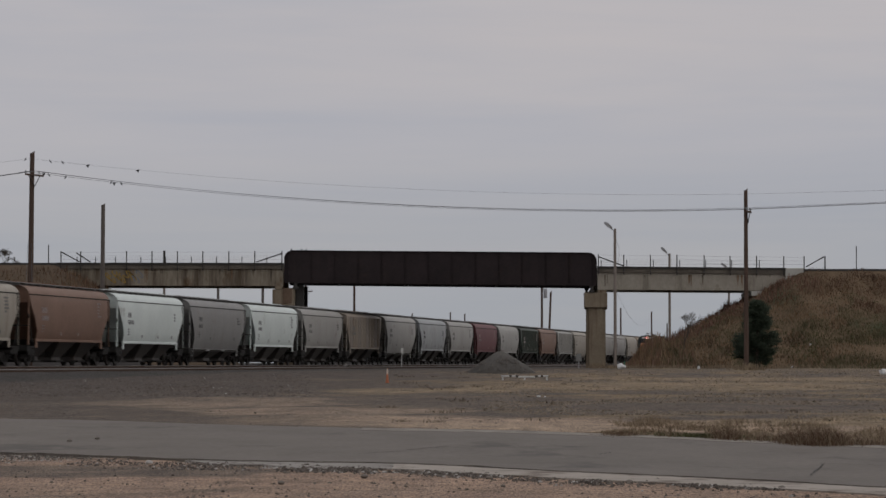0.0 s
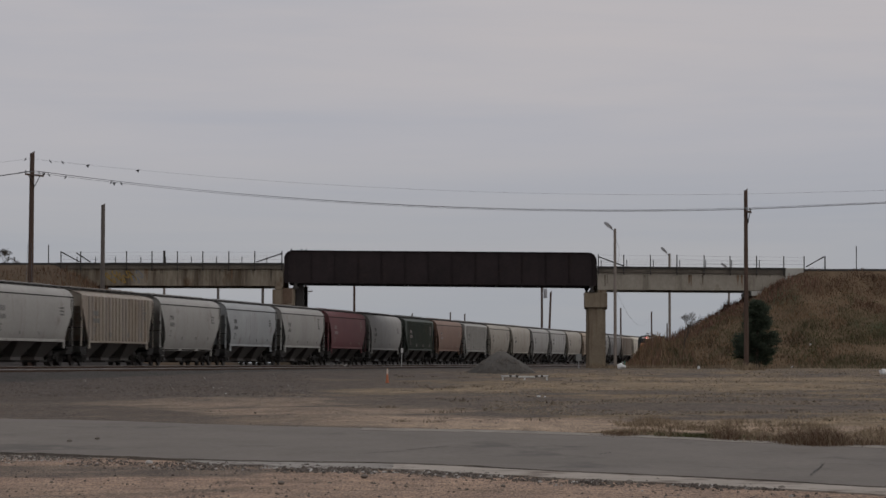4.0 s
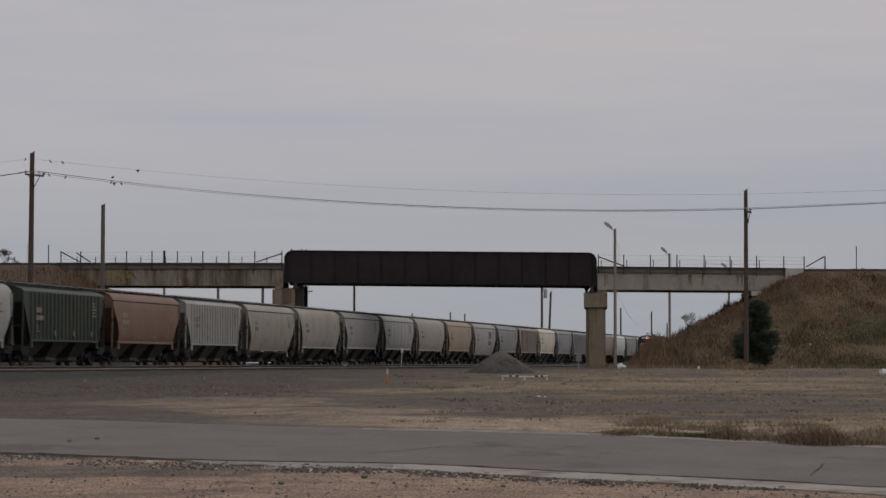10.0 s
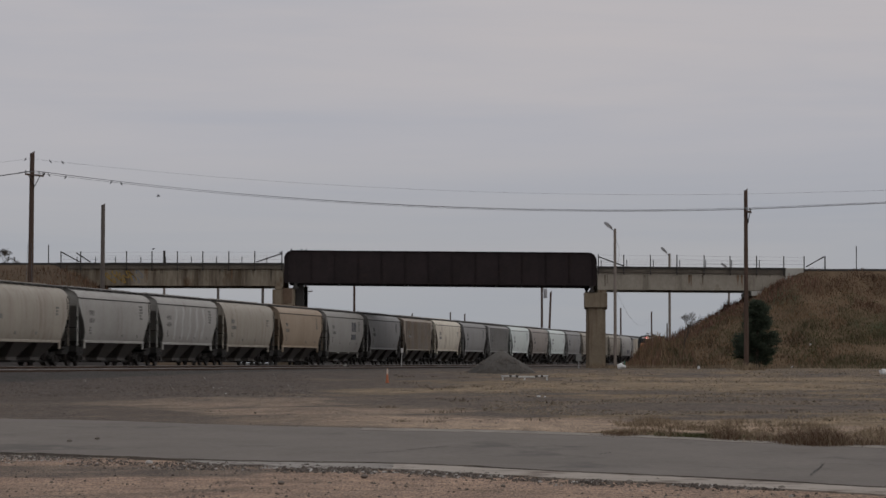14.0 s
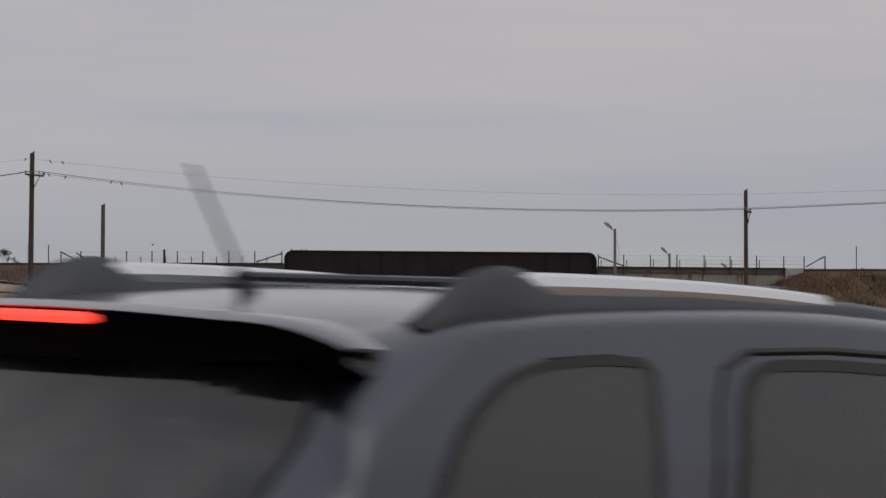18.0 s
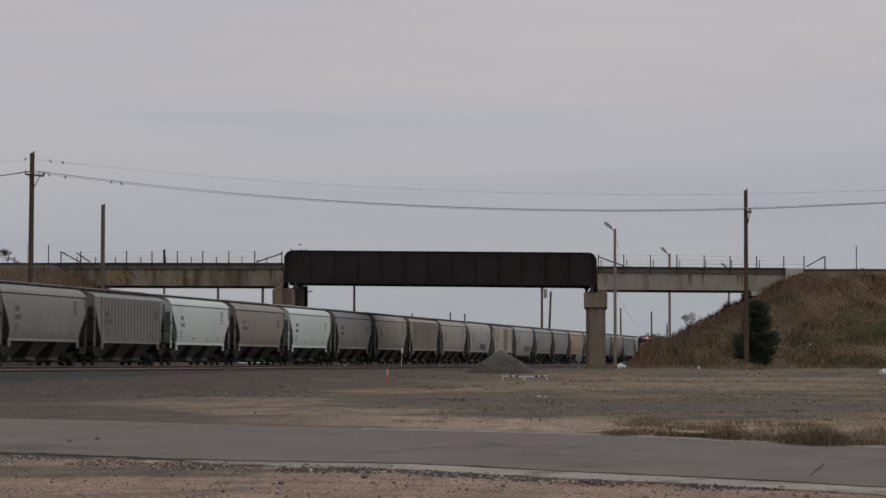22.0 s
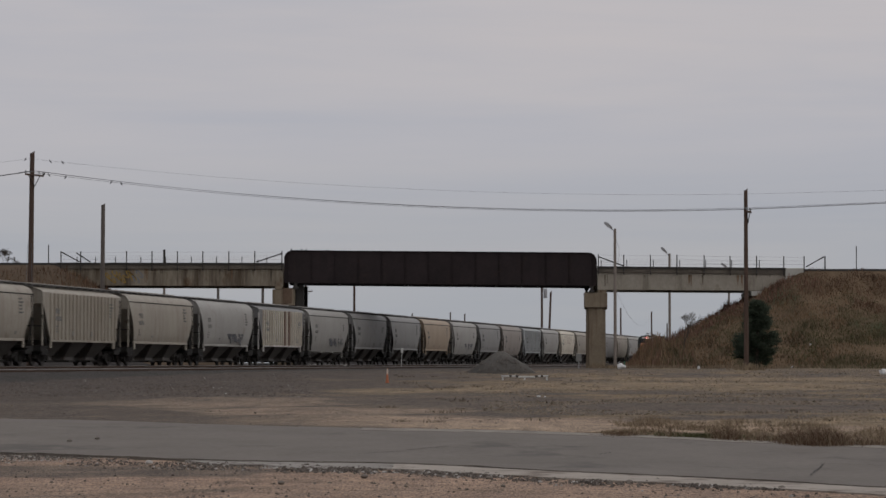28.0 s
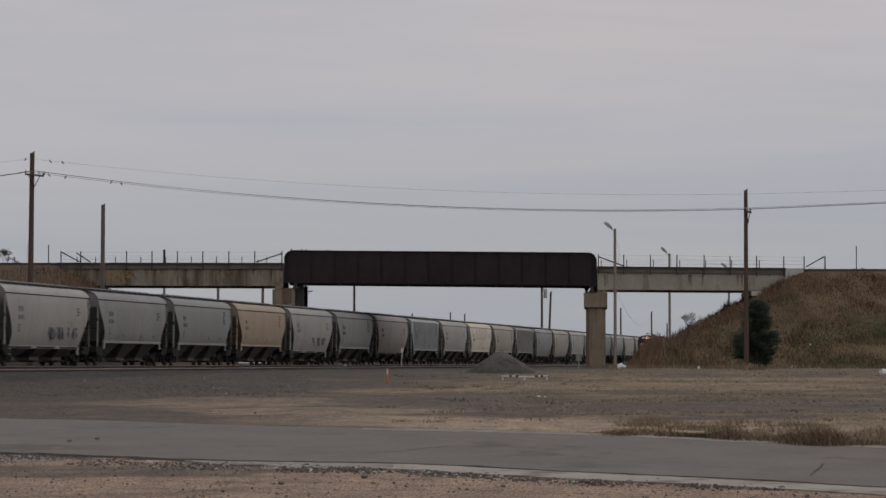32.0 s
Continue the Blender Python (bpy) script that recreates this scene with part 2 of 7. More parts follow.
def grid_mesh(name, xs, ys, f):
    co = np.array([(x, y, f(x, y)) for y in ys for x in xs], dtype=float)
    nx = len(xs)
    faces = [(j * nx + i, j * nx + i + 1, (j + 1) * nx + i + 1, (j + 1) * nx + i) for j in range(len(ys) - 1) for i in range(nx - 1)]
    me = bpy.data.meshes.new(name)
    me.from_pydata(co.tolist(), [], faces)
    me.polygons.foreach_set("use_smooth", [True] * len(faces))
    return me


def ground_material():
    """Dirt, gravel and dry grass, laid in uneven strips that follow the road."""
    m = bpy.data.materials.new("dirt_and_dry_grass")
    m.use_nodes = True
    t = m.node_tree
    b = t.nodes["Principled BSDF"]
    b.inputs["Roughness"].default_value = 0.97
    co = node(t, "ShaderNodeTexCoord")
    turn = node(t, "ShaderNodeMapping", Rotation=(0, 0, radians(38)))
    t.links.new(co.outputs["Object"], turn.inputs["Vector"])

    def noise_at(scale, stretch=(1, 1, 1), detail=5.0, rough=0.6, warp=0.0, turned=True):
        mp = node(t, "ShaderNodeMapping", Scale=stretch)
        t.links.new(turn.outputs[0] if turned else co.outputs["Object"], mp.inputs["Vector"])
        n = node(t, "ShaderNodeTexNoise", Scale=scale, Detail=detail, Roughness=rough, Distortion=warp)
        t.links.new(mp.outputs[0], n.inputs["Vector"])
        return n.outputs["Fac"]

    def mix(a, c, fac):
        mx = node(t, "ShaderNodeMix")
        mx.data_type = "RGBA"
        if isinstance(fac, float):
            mx.inputs["Factor"].default_value = fac
        else:
            t.links.new(fac, mx.inputs["Factor"])
        for k, v in ((6, a), (7, c)):
            if isinstance(v, tuple):
                mx.inputs[k].default_value = (*v, 1)
            else:
                t.links.new(v, mx.inputs[k])
        return mx.outputs[2]

    def step(value, lo, hi):
        n = node(t, "ShaderNodeMapRange")
        n.interpolation_type = "SMOOTHSTEP"
        n.inputs["From Min"].default_value, n.inputs["From Max"].default_value = lo, hi
        t.links.new(value, n.inputs["Value"])
        return n.outputs[0]

    def times(a, c):
        n = node(t, "ShaderNodeMath")
        n.operation = "MULTIPLY"
        t.links.new(a, n.inputs[0])
        t.links.new(c, n.inputs[1])
        return n.outputs[0]

    def plus(a, c, k=1.0):
        n = node(t, "ShaderNodeMath")
        n.operation = "MULTIPLY_ADD"
        t.links.new(c, n.inputs[0])
        n.inputs[1].default_value = k
        t.links.new(a, n.inputs[2])
        return n.outputs[0]

    def axis(vec, start):
        """How far a point lies along vec, from start."""
        n = node(t, "ShaderNodeVectorMath")
        n.operation = "SUBTRACT"
        t.links.new(co.outputs["Object"], n.inputs[0])
        n.inputs[1].default_value = tuple(start)
        d = node(t, "ShaderNodeVectorMath")
        d.operation = "DOT_PRODUCT"
        t.links.new(n.outputs[0], d.inputs[0])
        d.inputs[1].default_value = tuple(Vector(vec).normalized())
        return d.outputs["Value"]
    away = axis((0.70, 0.714, 0), (0.2, 59.1, 0))       # beyond the street's far edge
    right = axis((1, 0, 0), (0, 0, 0))
    grain = noise_at(11.0, detail=4.0, rough=0.8)
    mid = noise_at(1.0, detail=6.0, rough=0.72)
    patch = noise_at(0.20, detail=5.0, rough=0.62, warp=0.6)
    broad = noise_at(0.05, detail=4.0, rough=0.55)
    gravel = mix((0.054, 0.044, 0.038), (0.136, 0.111, 0.095), step(grain, 0.32, 0.70))
    gravel = mix(gravel, (0.135, 0.112, 0.095), times(step(patch, 0.50, 0.64), step(mid, 0.36, 0.6)))
    straw = mix((0.100, 0.074, 0.044), (0.235, 0.180, 0.112), step(mid, 0.3, 0.66))
    def place(cx, cy, rx, ry, ragged=1.6):
        """A ragged patch round a point."""
        vx, vy = axis((1, 0, 0), (cx, 0, 0)), axis((0, 1, 0), (0, cy, 0))
        def sq(v, r):
            n = node(t, "ShaderNodeMath")
            n.operation = "MULTIPLY"
            n.inputs[1].default_value = 1 / r
            t.links.new(v, n.inputs[0])
            return times(n.outputs[0], n.outputs[0])
        return step(plus(plus(sq(vx, rx), sq(vy, ry)), patch, -ragged), 0.45, -0.15)
    field = mix(gravel, straw, times(step(patch, 0.46, 0.60), step(plus(right, broad, 30.0), 6.0, 20.0)))
    tan = mix((0.165, 0.131, 0.108), (0.258, 0.208, 0.172), step(mid, 0.32, 0.66))
    tan = mix(tan, gravel, times(step(grain, 0.55, 0.70), step(mid, 0.46, 0.58)))
    pale_straw = mix((0.140, 0.109, 0.074), (0.262, 0.209, 0.146), step(mid, 0.32, 0.66))
    for cx, cy, rx, ry in ((-6.4, 85, 4.2, 7.0), (-3.0, 74, 4.0, 3.6)):
        field = mix(field, tan, place(cx, cy, rx, ry))
    for cx, cy, rx, ry in ((9.0, 113, 9.5, 10.0), (14.0, 132, 9.0, 5.0), (-0.8, 103, 3.6, 5.0), (8.0, 62, 4.6, 5.0)):
        field = mix(field, pale_straw, place(cx, cy, rx, ry))
    for cx, cy, rx, ry in ((9.0, 79, 10.0, 7.0), (0.5, 86, 4.0, 5.0)):
        field = mix(field, gravel, place(cx, cy, rx, ry))
    bare = times(step(plus(away, patch, 6.0), 1.5, 3.5), step(plus(away, patch, -7.0), 5.0, 2.0))
    bare_tan = mix((0.238, 0.188, 0.151), (0.352, 0.284, 0.232), step(mid, 0.28, 0.68))
    col = mix(field, bare_tan, times(bare, step(plus(right, broad, 10.0), -1.0, 5.0)))
    yard = mix(mix((0.212, 0.155, 0.126), (0.322, 0.243, 0.200), step(mid, 0.30, 0.66)), gravel, times(step(plus(patch, right, -0.014), 0.53, 0.68), step(mid, 0.34, 0.58)))
    yard = mix(yard, (0.120, 0.092, 0.076), times(step(grain, 0.58, 0.74), step(mid, 0.46, 0.66)))
    for cx, cy, rx, ry in ((-6.0, 39.8, 3.2, 2.0),):
        yard = mix(yard, mix((0.088, 0.070, 0.060), (0.160, 0.128, 0.110), step(mid, 0.3, 0.66)), place(cx, cy, rx, ry, 2.2))
    col = mix(yard, col, step(away, -6.0, -4.0))
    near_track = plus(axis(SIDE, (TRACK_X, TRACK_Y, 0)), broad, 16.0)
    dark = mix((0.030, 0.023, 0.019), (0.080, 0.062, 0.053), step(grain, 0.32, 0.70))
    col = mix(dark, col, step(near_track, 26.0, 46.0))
    # a narrower, still darker gravel tone right beside the tracks
    trackside_dark = mix((0.010, 0.008, 0.007), (0.034, 0.028, 0.025), step(grain, 0.32, 0.70))
    col = mix(trackside_dark, col, step(plus(axis(SIDE, (TRACK_X, TRACK_Y, 0)), patch, 3.0), 15.0, 16.8))
    # tufts, ruts and clods, longer than wide
    rut = noise_at(1.0, (1.5, 0.22, 1), 5.0, 0.68, 0.3, False)
    clod = noise_at(1.0, (7.0, 0.9, 1), 4.0, 0.7, 0.2, False)
    speck = noise_at(1.0, (32.0, 3.6, 1), 3.0, 0.75, 0.0, False)
    strip = noise_at(1.0, (0.5, 0.42, 1), 6.0, 0.72, 0.5, False)
    shade = ramp(t, [(0.30, (0.56, 0.54, 0.53)), (0.5, (1.0, 1.0, 1.0)), (0.70, (1.34, 1.31, 1.26))], rut)
    spots_ = ramp(t, [(0.30, (0.62, 0.60, 0.58)), (0.48, (1.0, 1.0, 1.0)), (0.72, (1.22, 1.20, 1.17))], clod)
    specks = ramp(t, [(0.32, (0.36, 0.34, 0.33)), (0.5, (1.0, 1.0, 1.0)), (0.70, (1.66, 1.62, 1.56))], speck)
    strips = ramp(t, [(0.34, (0.58, 0.57, 0.57)), (0.5, (1.0, 1.0, 1.0)), (0.68, (1.34, 1.31, 1.26))], strip)
    for layer, strength in ((shade, 0.55), (spots_, 0.6), (specks, 0.95), (strips, 0.6)):
        mx = node(t, "ShaderNodeMix")
        mx.data_type, mx.blend_type = "RGBA", "MULTIPLY"
        mx.inputs["Factor"].default_value = strength
        t.links.new(col, mx.inputs[6])
        t.links.new(layer.outputs["Color"], mx.inputs[7])
        col = mx.outputs[2]
    warm = node(t, "ShaderNodeMix")
    warm.data_type, warm.blend_type = "RGBA", "MULTIPLY"
    warm.inputs["Factor"].default_value = 1.0
    warm.inputs[7].default_value = (0.99, 0.905, 0.785, 1)
    t.links.new(col, warm.inputs[6])
    t.links.new(warm.outputs[2], b.inputs["Base Color"])
    h = plus(grain, mid, 2.0)
    bp = node(t, "ShaderNodeBump", Strength=0.8, Distance=0.06)
    t.links.new(h, bp.inputs["Height"])
    t.links.new(bp.outputs[0], b.inputs["Normal"])
    return m


GROUND = ground_material()
xs = spread(-3500, 3500, -44, 44, 0.8)
ys = spread(-900, 4200, 6, 300, 1.0)


def sheet_z(x, y):
    z = ground_z(x, y) + bumps(x, y)
    return z - 0.10 if on_road(x, y, -0.5) else z


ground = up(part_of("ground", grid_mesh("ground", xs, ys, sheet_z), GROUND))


def ribbon(name, x0, x1, near, far, lift, thick, material, nx=260, ny=8, wave=0.0):
    """A slab on the ground between two edges, each the distance at x."""
    bm = bmesh.new()
    rows = []
    for i in range(nx + 1):
        x = x0 + (x1 - x0) * (i / nx)
        row = []
        for j in range(ny + 1):
            y = near(x) + (far(x) - near(x)) * j / ny
            if j in (0, ny):
                y += wave * noise.noise((x * 0.9, j, 3)) + 0.6 * wave * noise.noise((x * 3.1, j, 9))
            row.append(bm.verts.new((x, y, ground_z(x, y) + lift)))
        rows.append(row)
    for i in range(nx):
        for j in range(ny):
            bm.faces.new((rows[i][j], rows[i + 1][j], rows[i + 1][j + 1], rows[i][j + 1]))
    r = bmesh.ops.extrude_face_region(bm, geom=bm.faces[:])
    bmesh.ops.translate(bm, vec=(0, 0, -thick), verts=[v for v in r["geom"] if isinstance(v, bmesh.types.BMVert)])
    bmesh.ops.recalc_face_normals(bm, faces=bm.faces[:])
    return up(part(name, bm, material))


road = ribbon("road", -55, 31, lambda x: edge_y(NEAR_EDGE, x), lambda x: edge_y(FAR_EDGE, x), 0.034, 0.3, ASPHALT, nx=640, wave=0.34)
def gutter_low(x):
    """The strip is broken off along its outer side, more so at its worn end."""
    worn = max(0.0, min(1.0, (0.6 - x) / 2.2))
    full = edge_y(NEAR_EDGE, x) - 2.1 + 0.10 * noise.noise((x * 5.0, 0, 7))
    return full + worn * (0.62 + 0.55 * noise.noise((x * 1.7, 3, 7)) + 0.3 * noise.noise((x * 6.0, 5, 7))) + 0.9 * max(0.0, -1.2 - x)


PATCH = surface("pale_crushed_gravel", (0.185, 0.168, 0.150), (0.315, 0.290, 0.264), 0.95, 0, 0.9, 14, 0.8, spots=(0.120, 0.100, 0.086), spot_scale=1.3, spot_at=0.52)
ribbon("gravel_patch", -3.8, 0.9, lambda x: edge_y(NEAR_EDGE, x) - 0.3 - 2.0 * max(0.0, 1 - ((x + 1.45) / 2.4) ** 2) * (0.8 + 0.5 * noise.noise((x * 1.4, 2, 5))),
       lambda x: edge_y(NEAR_EDGE, x) - 0.02, 0.016, 0.25, PATCH, nx=90, ny=4, wave=0.22)
gutter = ribbon("gutter", -0.7, 31, gutter_low, lambda x: edge_y(NEAR_EDGE, x) - 0.05, 0.020, 0.3, GUTTER, nx=420, ny=3, wave=0.10)
ribbon("gutter", -1.6, 10.5, lambda x: edge_y(FAR_EDGE, x) - 1.7 - 0.15 * noise.noise((x * 0.7, 0, 2)), lambda x: edge_y(FAR_EDGE, x) - 0.12, 0.040, 0.05, FAR_GUTTER, nx=200, ny=3, wave=0.22)


# cracks and seams in the street
TAR = surface("dark_crack_filler", (0.03, 0.028, 0.027), (0.06, 0.055, 0.052), 0.9)


def crack(points, width):
    bm = bmesh.new()
    pts = []
    for (ax, ay), (bx_, by_) in zip(points, points[1:]):
        for k in range(8):
            f = k / 8
            j = 0.05 * noise.noise((ax * 3 + k, ay * 2, 1))
            pts.append((ax + (bx_ - ax) * f + j, ay + (by_ - ay) * f + 0.1 * noise.noise((ax + k * 0.7, ay, 4))))
    pts.append(points[-1])
    vs = []
    for i, (x, y) in enumerate(pts):
        a, b = pts[max(0, i - 1)], pts[min(len(pts) - 1, i + 1)]
        n = Vector((a[1] - b[1], b[0] - a[0])).normalized() * width * (0.6 + 0.5 * abs(noise.noise((i * 0.6, x, 2))))
        z = ground_z(x, y) + 0.040
        vs.append((bm.verts.new((x + n.x, y + n.y, z)), bm.verts.new((x - n.x, y - n.y, z))))
    for (a, b), (c, d) in zip(vs, vs[1:]):
        bm.faces.new((a, b, d, c))
    bmesh.ops.recalc_face_normals(bm, faces=bm.faces[:])
    part("crack", bm, TAR, road)


crack([(4.70, 37.7), (4.80, 38.3), (5.03, 39.6), (5.33, 41.3), (5.38, 41.9)], 0.012)
crack([(5.36, 41.8), (5.8, 41.5), (6.25, 41.0), (7.2, 40.0)], 0.03)
crack([(-0.6, 47.2), (-0.2, 48.2), (0.1, 49.0)], 0.03)
crack([(-0.7, 46.6), (-1.3, 45.6)], 0.03)
crack([(2.4, 45.3), (2.7, 46.4)], 0.02)
crack([(0.1, 49.4), (1.4, 48.9)], 0.03)

# unseen dark slab added behind the camera to darken the car's reflections
bm = bmesh.new()
box(bm, -19.0, 8.0, -4.3, -4.0, -0.3, 11.0, 0.02)
up(part("wall_south", bm, surface("reflection_slab_dark", (0.030, 0.029, 0.031), (0.062, 0.058, 0.058), 0.9, 0, 0.8, 9)))
# ---- railway tracks ----
def railway(d, top, name, s0, s1):
    bm = bmesh.new()
    n = 60
    rings = []
    for i in range(n + 1):
        s = s0 + (s1 - s0) * i / n
        rings.append([along(s, d + v, z) for v, z in ((-3.6, 0.9), (-1.75, top - 0.15), (1.75, top - 0.15), (3.6, 0.9))])
    loft(bm, rings, closed=False, caps=False)
    bmesh.ops.recalc_face_normals(bm, faces=bm.faces[:])
    if bm.faces[0].normal.z < 0:
        bmesh.ops.reverse_faces(bm, faces=bm.faces[:])
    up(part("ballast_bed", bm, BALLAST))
    track = thing(name, "steel rails on dark wooden sleepers in grey ballast", "railway track", kind="structure")
    for side in (-0.76, 0.76):
        bm = bmesh.new()
        prof = [(-0.075, -0.15), (0.075, -0.15), (0.075, -0.13), (0.012, -0.11), (0.012, -0.045), (0.036, -0.035), (0.036, 0.0), (-0.036, 0.0),
                (-0.036, -0.035), (-0.012, -0.045), (-0.012, -0.11), (-0.075, -0.13)]
        loft(bm, [[along(s, d + side + p[0], top + p[1]) for p in prof] for s in (s0, s1)])
        bmesh.ops.recalc_face_normals(bm, faces=bm.faces[:])
        # rusty web darker than the worn head; its recess shade is coloured in
        rail = part("rail", bm, RUST, track)
        bm = bmesh.new()
        head = [(-0.040, -0.042), (0.040, -0.042), (0.040, -0.004), (0.032, 0.004), (-0.032, 0.004), (-0.040, -0.004)]
        loft(bm, [[along(s, d + side + p[0], top + p[1]) for p in head] for s in (s0, s1)])
        bmesh.ops.recalc_face_normals(bm, faces=bm.faces[:])
        part("rail_head", bm, RAIL, rail, "worn bright rail head")
    bm = bmesh.new()
    s = s0
    while s < 420:
        a, b = along(s, d - 1.3, top - 0.19), along(s, d + 1.3, top - 0.19)
        bar(bm, a, b, 0.16 if abs(DIR.x) > 1 else 0.22, 0.14)
        s += 0.55
    tagged(part("sleepers", bm, TIE, track), kind="stuff")
    return track


railway(0.0, RAIL_Z, "railway_track", -130, 1250)
railway(SECOND_D, SECOND_Z, "railway_track", -130, 1250)
# ---- the road bridge over the railway ----
BY, BW = 262.0, 9.4                     # near face, and width


def bx(px):
    return (px - 784) * 0.050385


def bz(py):
    return 1.5 + (642 - py) * 0.050385


def span_beam(bm, x0, x1, ztop0, ztop1, zlow0, zlow1, y0, y1):
    rings = [[(x, y0, zl), (x, y1, zl), (x, y1, zt), (x, y0, zt)] for x, zt, zl in ((x0, ztop0, zlow0), (x1, ztop1, zlow1))]
    loft(bm, rings)
    bmesh.ops.recalc_face_normals(bm, faces=bm.faces[:])


bridge = thing("road_bridge", "road bridge with a dark riveted steel girder span and stained concrete approach spans", "bridge", kind="structure")
GX0, GX1 = bx(503), bx(1056)
GT0, GT1, GB0, GB1 = bz(443.5), bz(447.5), bz(500), bz(505.5)


def plate_girder(y, name="plate_girder"):
    """One of the two girders: web plate, flanges with round upper corners, stiffeners."""
    bm = bmesh.new()
    r = 0.75
    def lift(x):
        return (x - GX0) / (GX1 - GX0)
    def top(x):
        return GT0 + (GT1 - GT0) * lift(x)
    def low(x):
        return GB0 + (GB1 - GB0) * lift(x)
    line = []
    for i in range(9):
        a = math.pi - i * math.pi / 16
        line.append((GX0 + r + r * math.cos(a), top(GX0) - r + r * math.sin(a)))
    for i in range(9):
        a = math.pi / 2 - i * math.pi / 16
        line.append((GX1 - r + r * math.cos(a), top(GX1) - r + r * math.sin(a)))
    outline = line + [(GX1, low(GX1)), (GX0, low(GX0))]
    extrude_profile(bm, outline, y + 0.13, y + 0.16, "y")
    web = part(name, bm, GIRDER, bridge, "dark brown steel girder with vertical stiffeners")
    bm = bmesh.new()
    path = [(GX0, low(GX0))] + line + [(GX1, low(GX1))]
    for a, b in zip(path, path[1:]):
        d = Vector((b[0] - a[0], 0, b[1] - a[1])).normalized()
        n = Vector((-d.z, 0, d.x)) * 0.02
        vs = []
        for p in (a, b):
            for yy in (y, y + 0.3):
                for sgn in (-1, 1):
                    vs.append(bm.verts.new((p[0] + sgn * n.x, yy, p[1] + sgn * n.z)))
        for f in ((0, 1, 3, 2), (4, 6, 7, 5), (0, 4, 5, 1), (2, 3, 7, 6), (0, 2, 6, 4), (1, 5, 7, 3)):
            bm.faces.new([vs[i] for i in f])
    bmesh.ops.recalc_face_normals(bm, faces=bm.faces[:])
    part("top_flange", bm, GIRDER, web)
    bm = bmesh.new()
    span_beam(bm, GX0 + 0.05, GX1 - 0.05, low(GX0) + 0.035, low(GX1) + 0.035, low(GX0) - 0.03, low(GX1) - 0.03, y - 0.02, y + 0.32)
    part("bottom_flange", bm, GIRDER, web)
    bays = 13
    for i in range(bays + 1):
        x = GX0 + 0.35 + (GX1 - GX0 - 0.7) * i / bays
        bm = bmesh.new()
        box(bm, x - 0.012, x + 0.012, y + 0.03, y + 0.127, low(x) + 0.045, top(x) - (0.10 if 0 < i < bays else 0.42))
        part("stiffener", bm, GIRDER, web)
    for i in range(1, bays, 3):
        x = GX0 + 0.35 + (GX1 - GX0 - 0.7) * (i + 0.5) / bays
        bm = bmesh.new()
        box(bm, x - 0.35, x + 0.35, y + 0.118, y + 0.127, low(x) + 0.16, top(x) - 0.16)
        part("splice_plate", bm, GIRDER, web)


plate_girder(BY)
plate_girder(BY + BW - 0.3)
# the deck between the girders, on floor beams
bm = bmesh.new()
span_beam(bm, GX0, GX1, GB0 + 0.75, GB1 + 0.75, GB0 + 0.45, GB1 + 0.45, BY + 0.5, BY + BW - 0.5)
part("deck_slab", bm, CONCRETE, bridge)
for i in range(14):
    x = GX0 + 0.6 + (GX1 - GX0 - 1.2) * i / 13
    z = GB0 + (GB1 - GB0) * i / 13
    bm = bmesh.new()
    box(bm, x - 0.12, x + 0.12, BY + 0.2, BY + BW - 0.2, z + 0.03, z + 0.46)
    part("floor_beam", bm, GIRDER, bridge)


def approach(x0, x1, t0, t1, l0, l1, material):
    """A concrete approach span: slab with an edge curb and fascia beams."""
    bm = bmesh.new()
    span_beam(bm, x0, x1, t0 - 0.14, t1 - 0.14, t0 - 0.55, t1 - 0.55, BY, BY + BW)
    part("deck_slab", bm, SLAB_DARK, bridge)
    for y in (BY - 0.06, BY + BW - 0.30):
        bm = bmesh.new()
        span_beam(bm, x0, x1, t0, t1, t0 - 0.19, t1 - 0.19, y, y + 0.36)
        part("edge_curb", bm, DARK_STEEL, bridge, "dark weathered edge of the deck")
    for k in range(4):
        y = BY + 0.12 + k * (BW - 0.74) / 3
        bm = bmesh.new()
        span_beam(bm, x0 + 0.02, x1 - 0.02, t0 - 0.55, t1 - 0.55, l0, l1, y, y + 0.5)
        part("concrete_beam", bm, material, bridge, "stained concrete beam with rust streaks")


approach(bx(100), GX0 - 0.06, bz(465), bz(465.5), bz(505.5), bz(506.5), CONCRETE)
approach(GX1 + 0.06, bx(1392), bz(471.5), bz(474.5), bz(513), bz(515), CONCRETE_GREY)


def pier(x, width, cap_top, cap_low, skew):
    p = thing("bridge_pier", "brown-stained concrete bridge pier with a wider cap", "bridge pier", pose(x, BY + 0.3, 0, 0, 0, skew), kind="structure")
    for y in (0.0, BW - 2.4):
        bm = bmesh.new()
        w = width / 2
        prof = [(-w, 0.35), (-w + 0.3, 0), (w - 0.3, 0), (w, 0.35), (w, 1.5), (w - 0.3, 1.85), (-w + 0.3, 1.85), (-w, 1.5)]
        extrude_profile(bm, [(a, b + y) for a, b in prof], 0.2, cap_low + 0.02, "z")
        part("column", bm, PIER, p)
    bm = bmesh.new()
    w = width / 2 + 0.17
    box(bm, -w, w, -0.2, BW - 0.3, cap_low, cap_top, 0.05)
    part("pier_cap", bm, PIER, p)
    return p


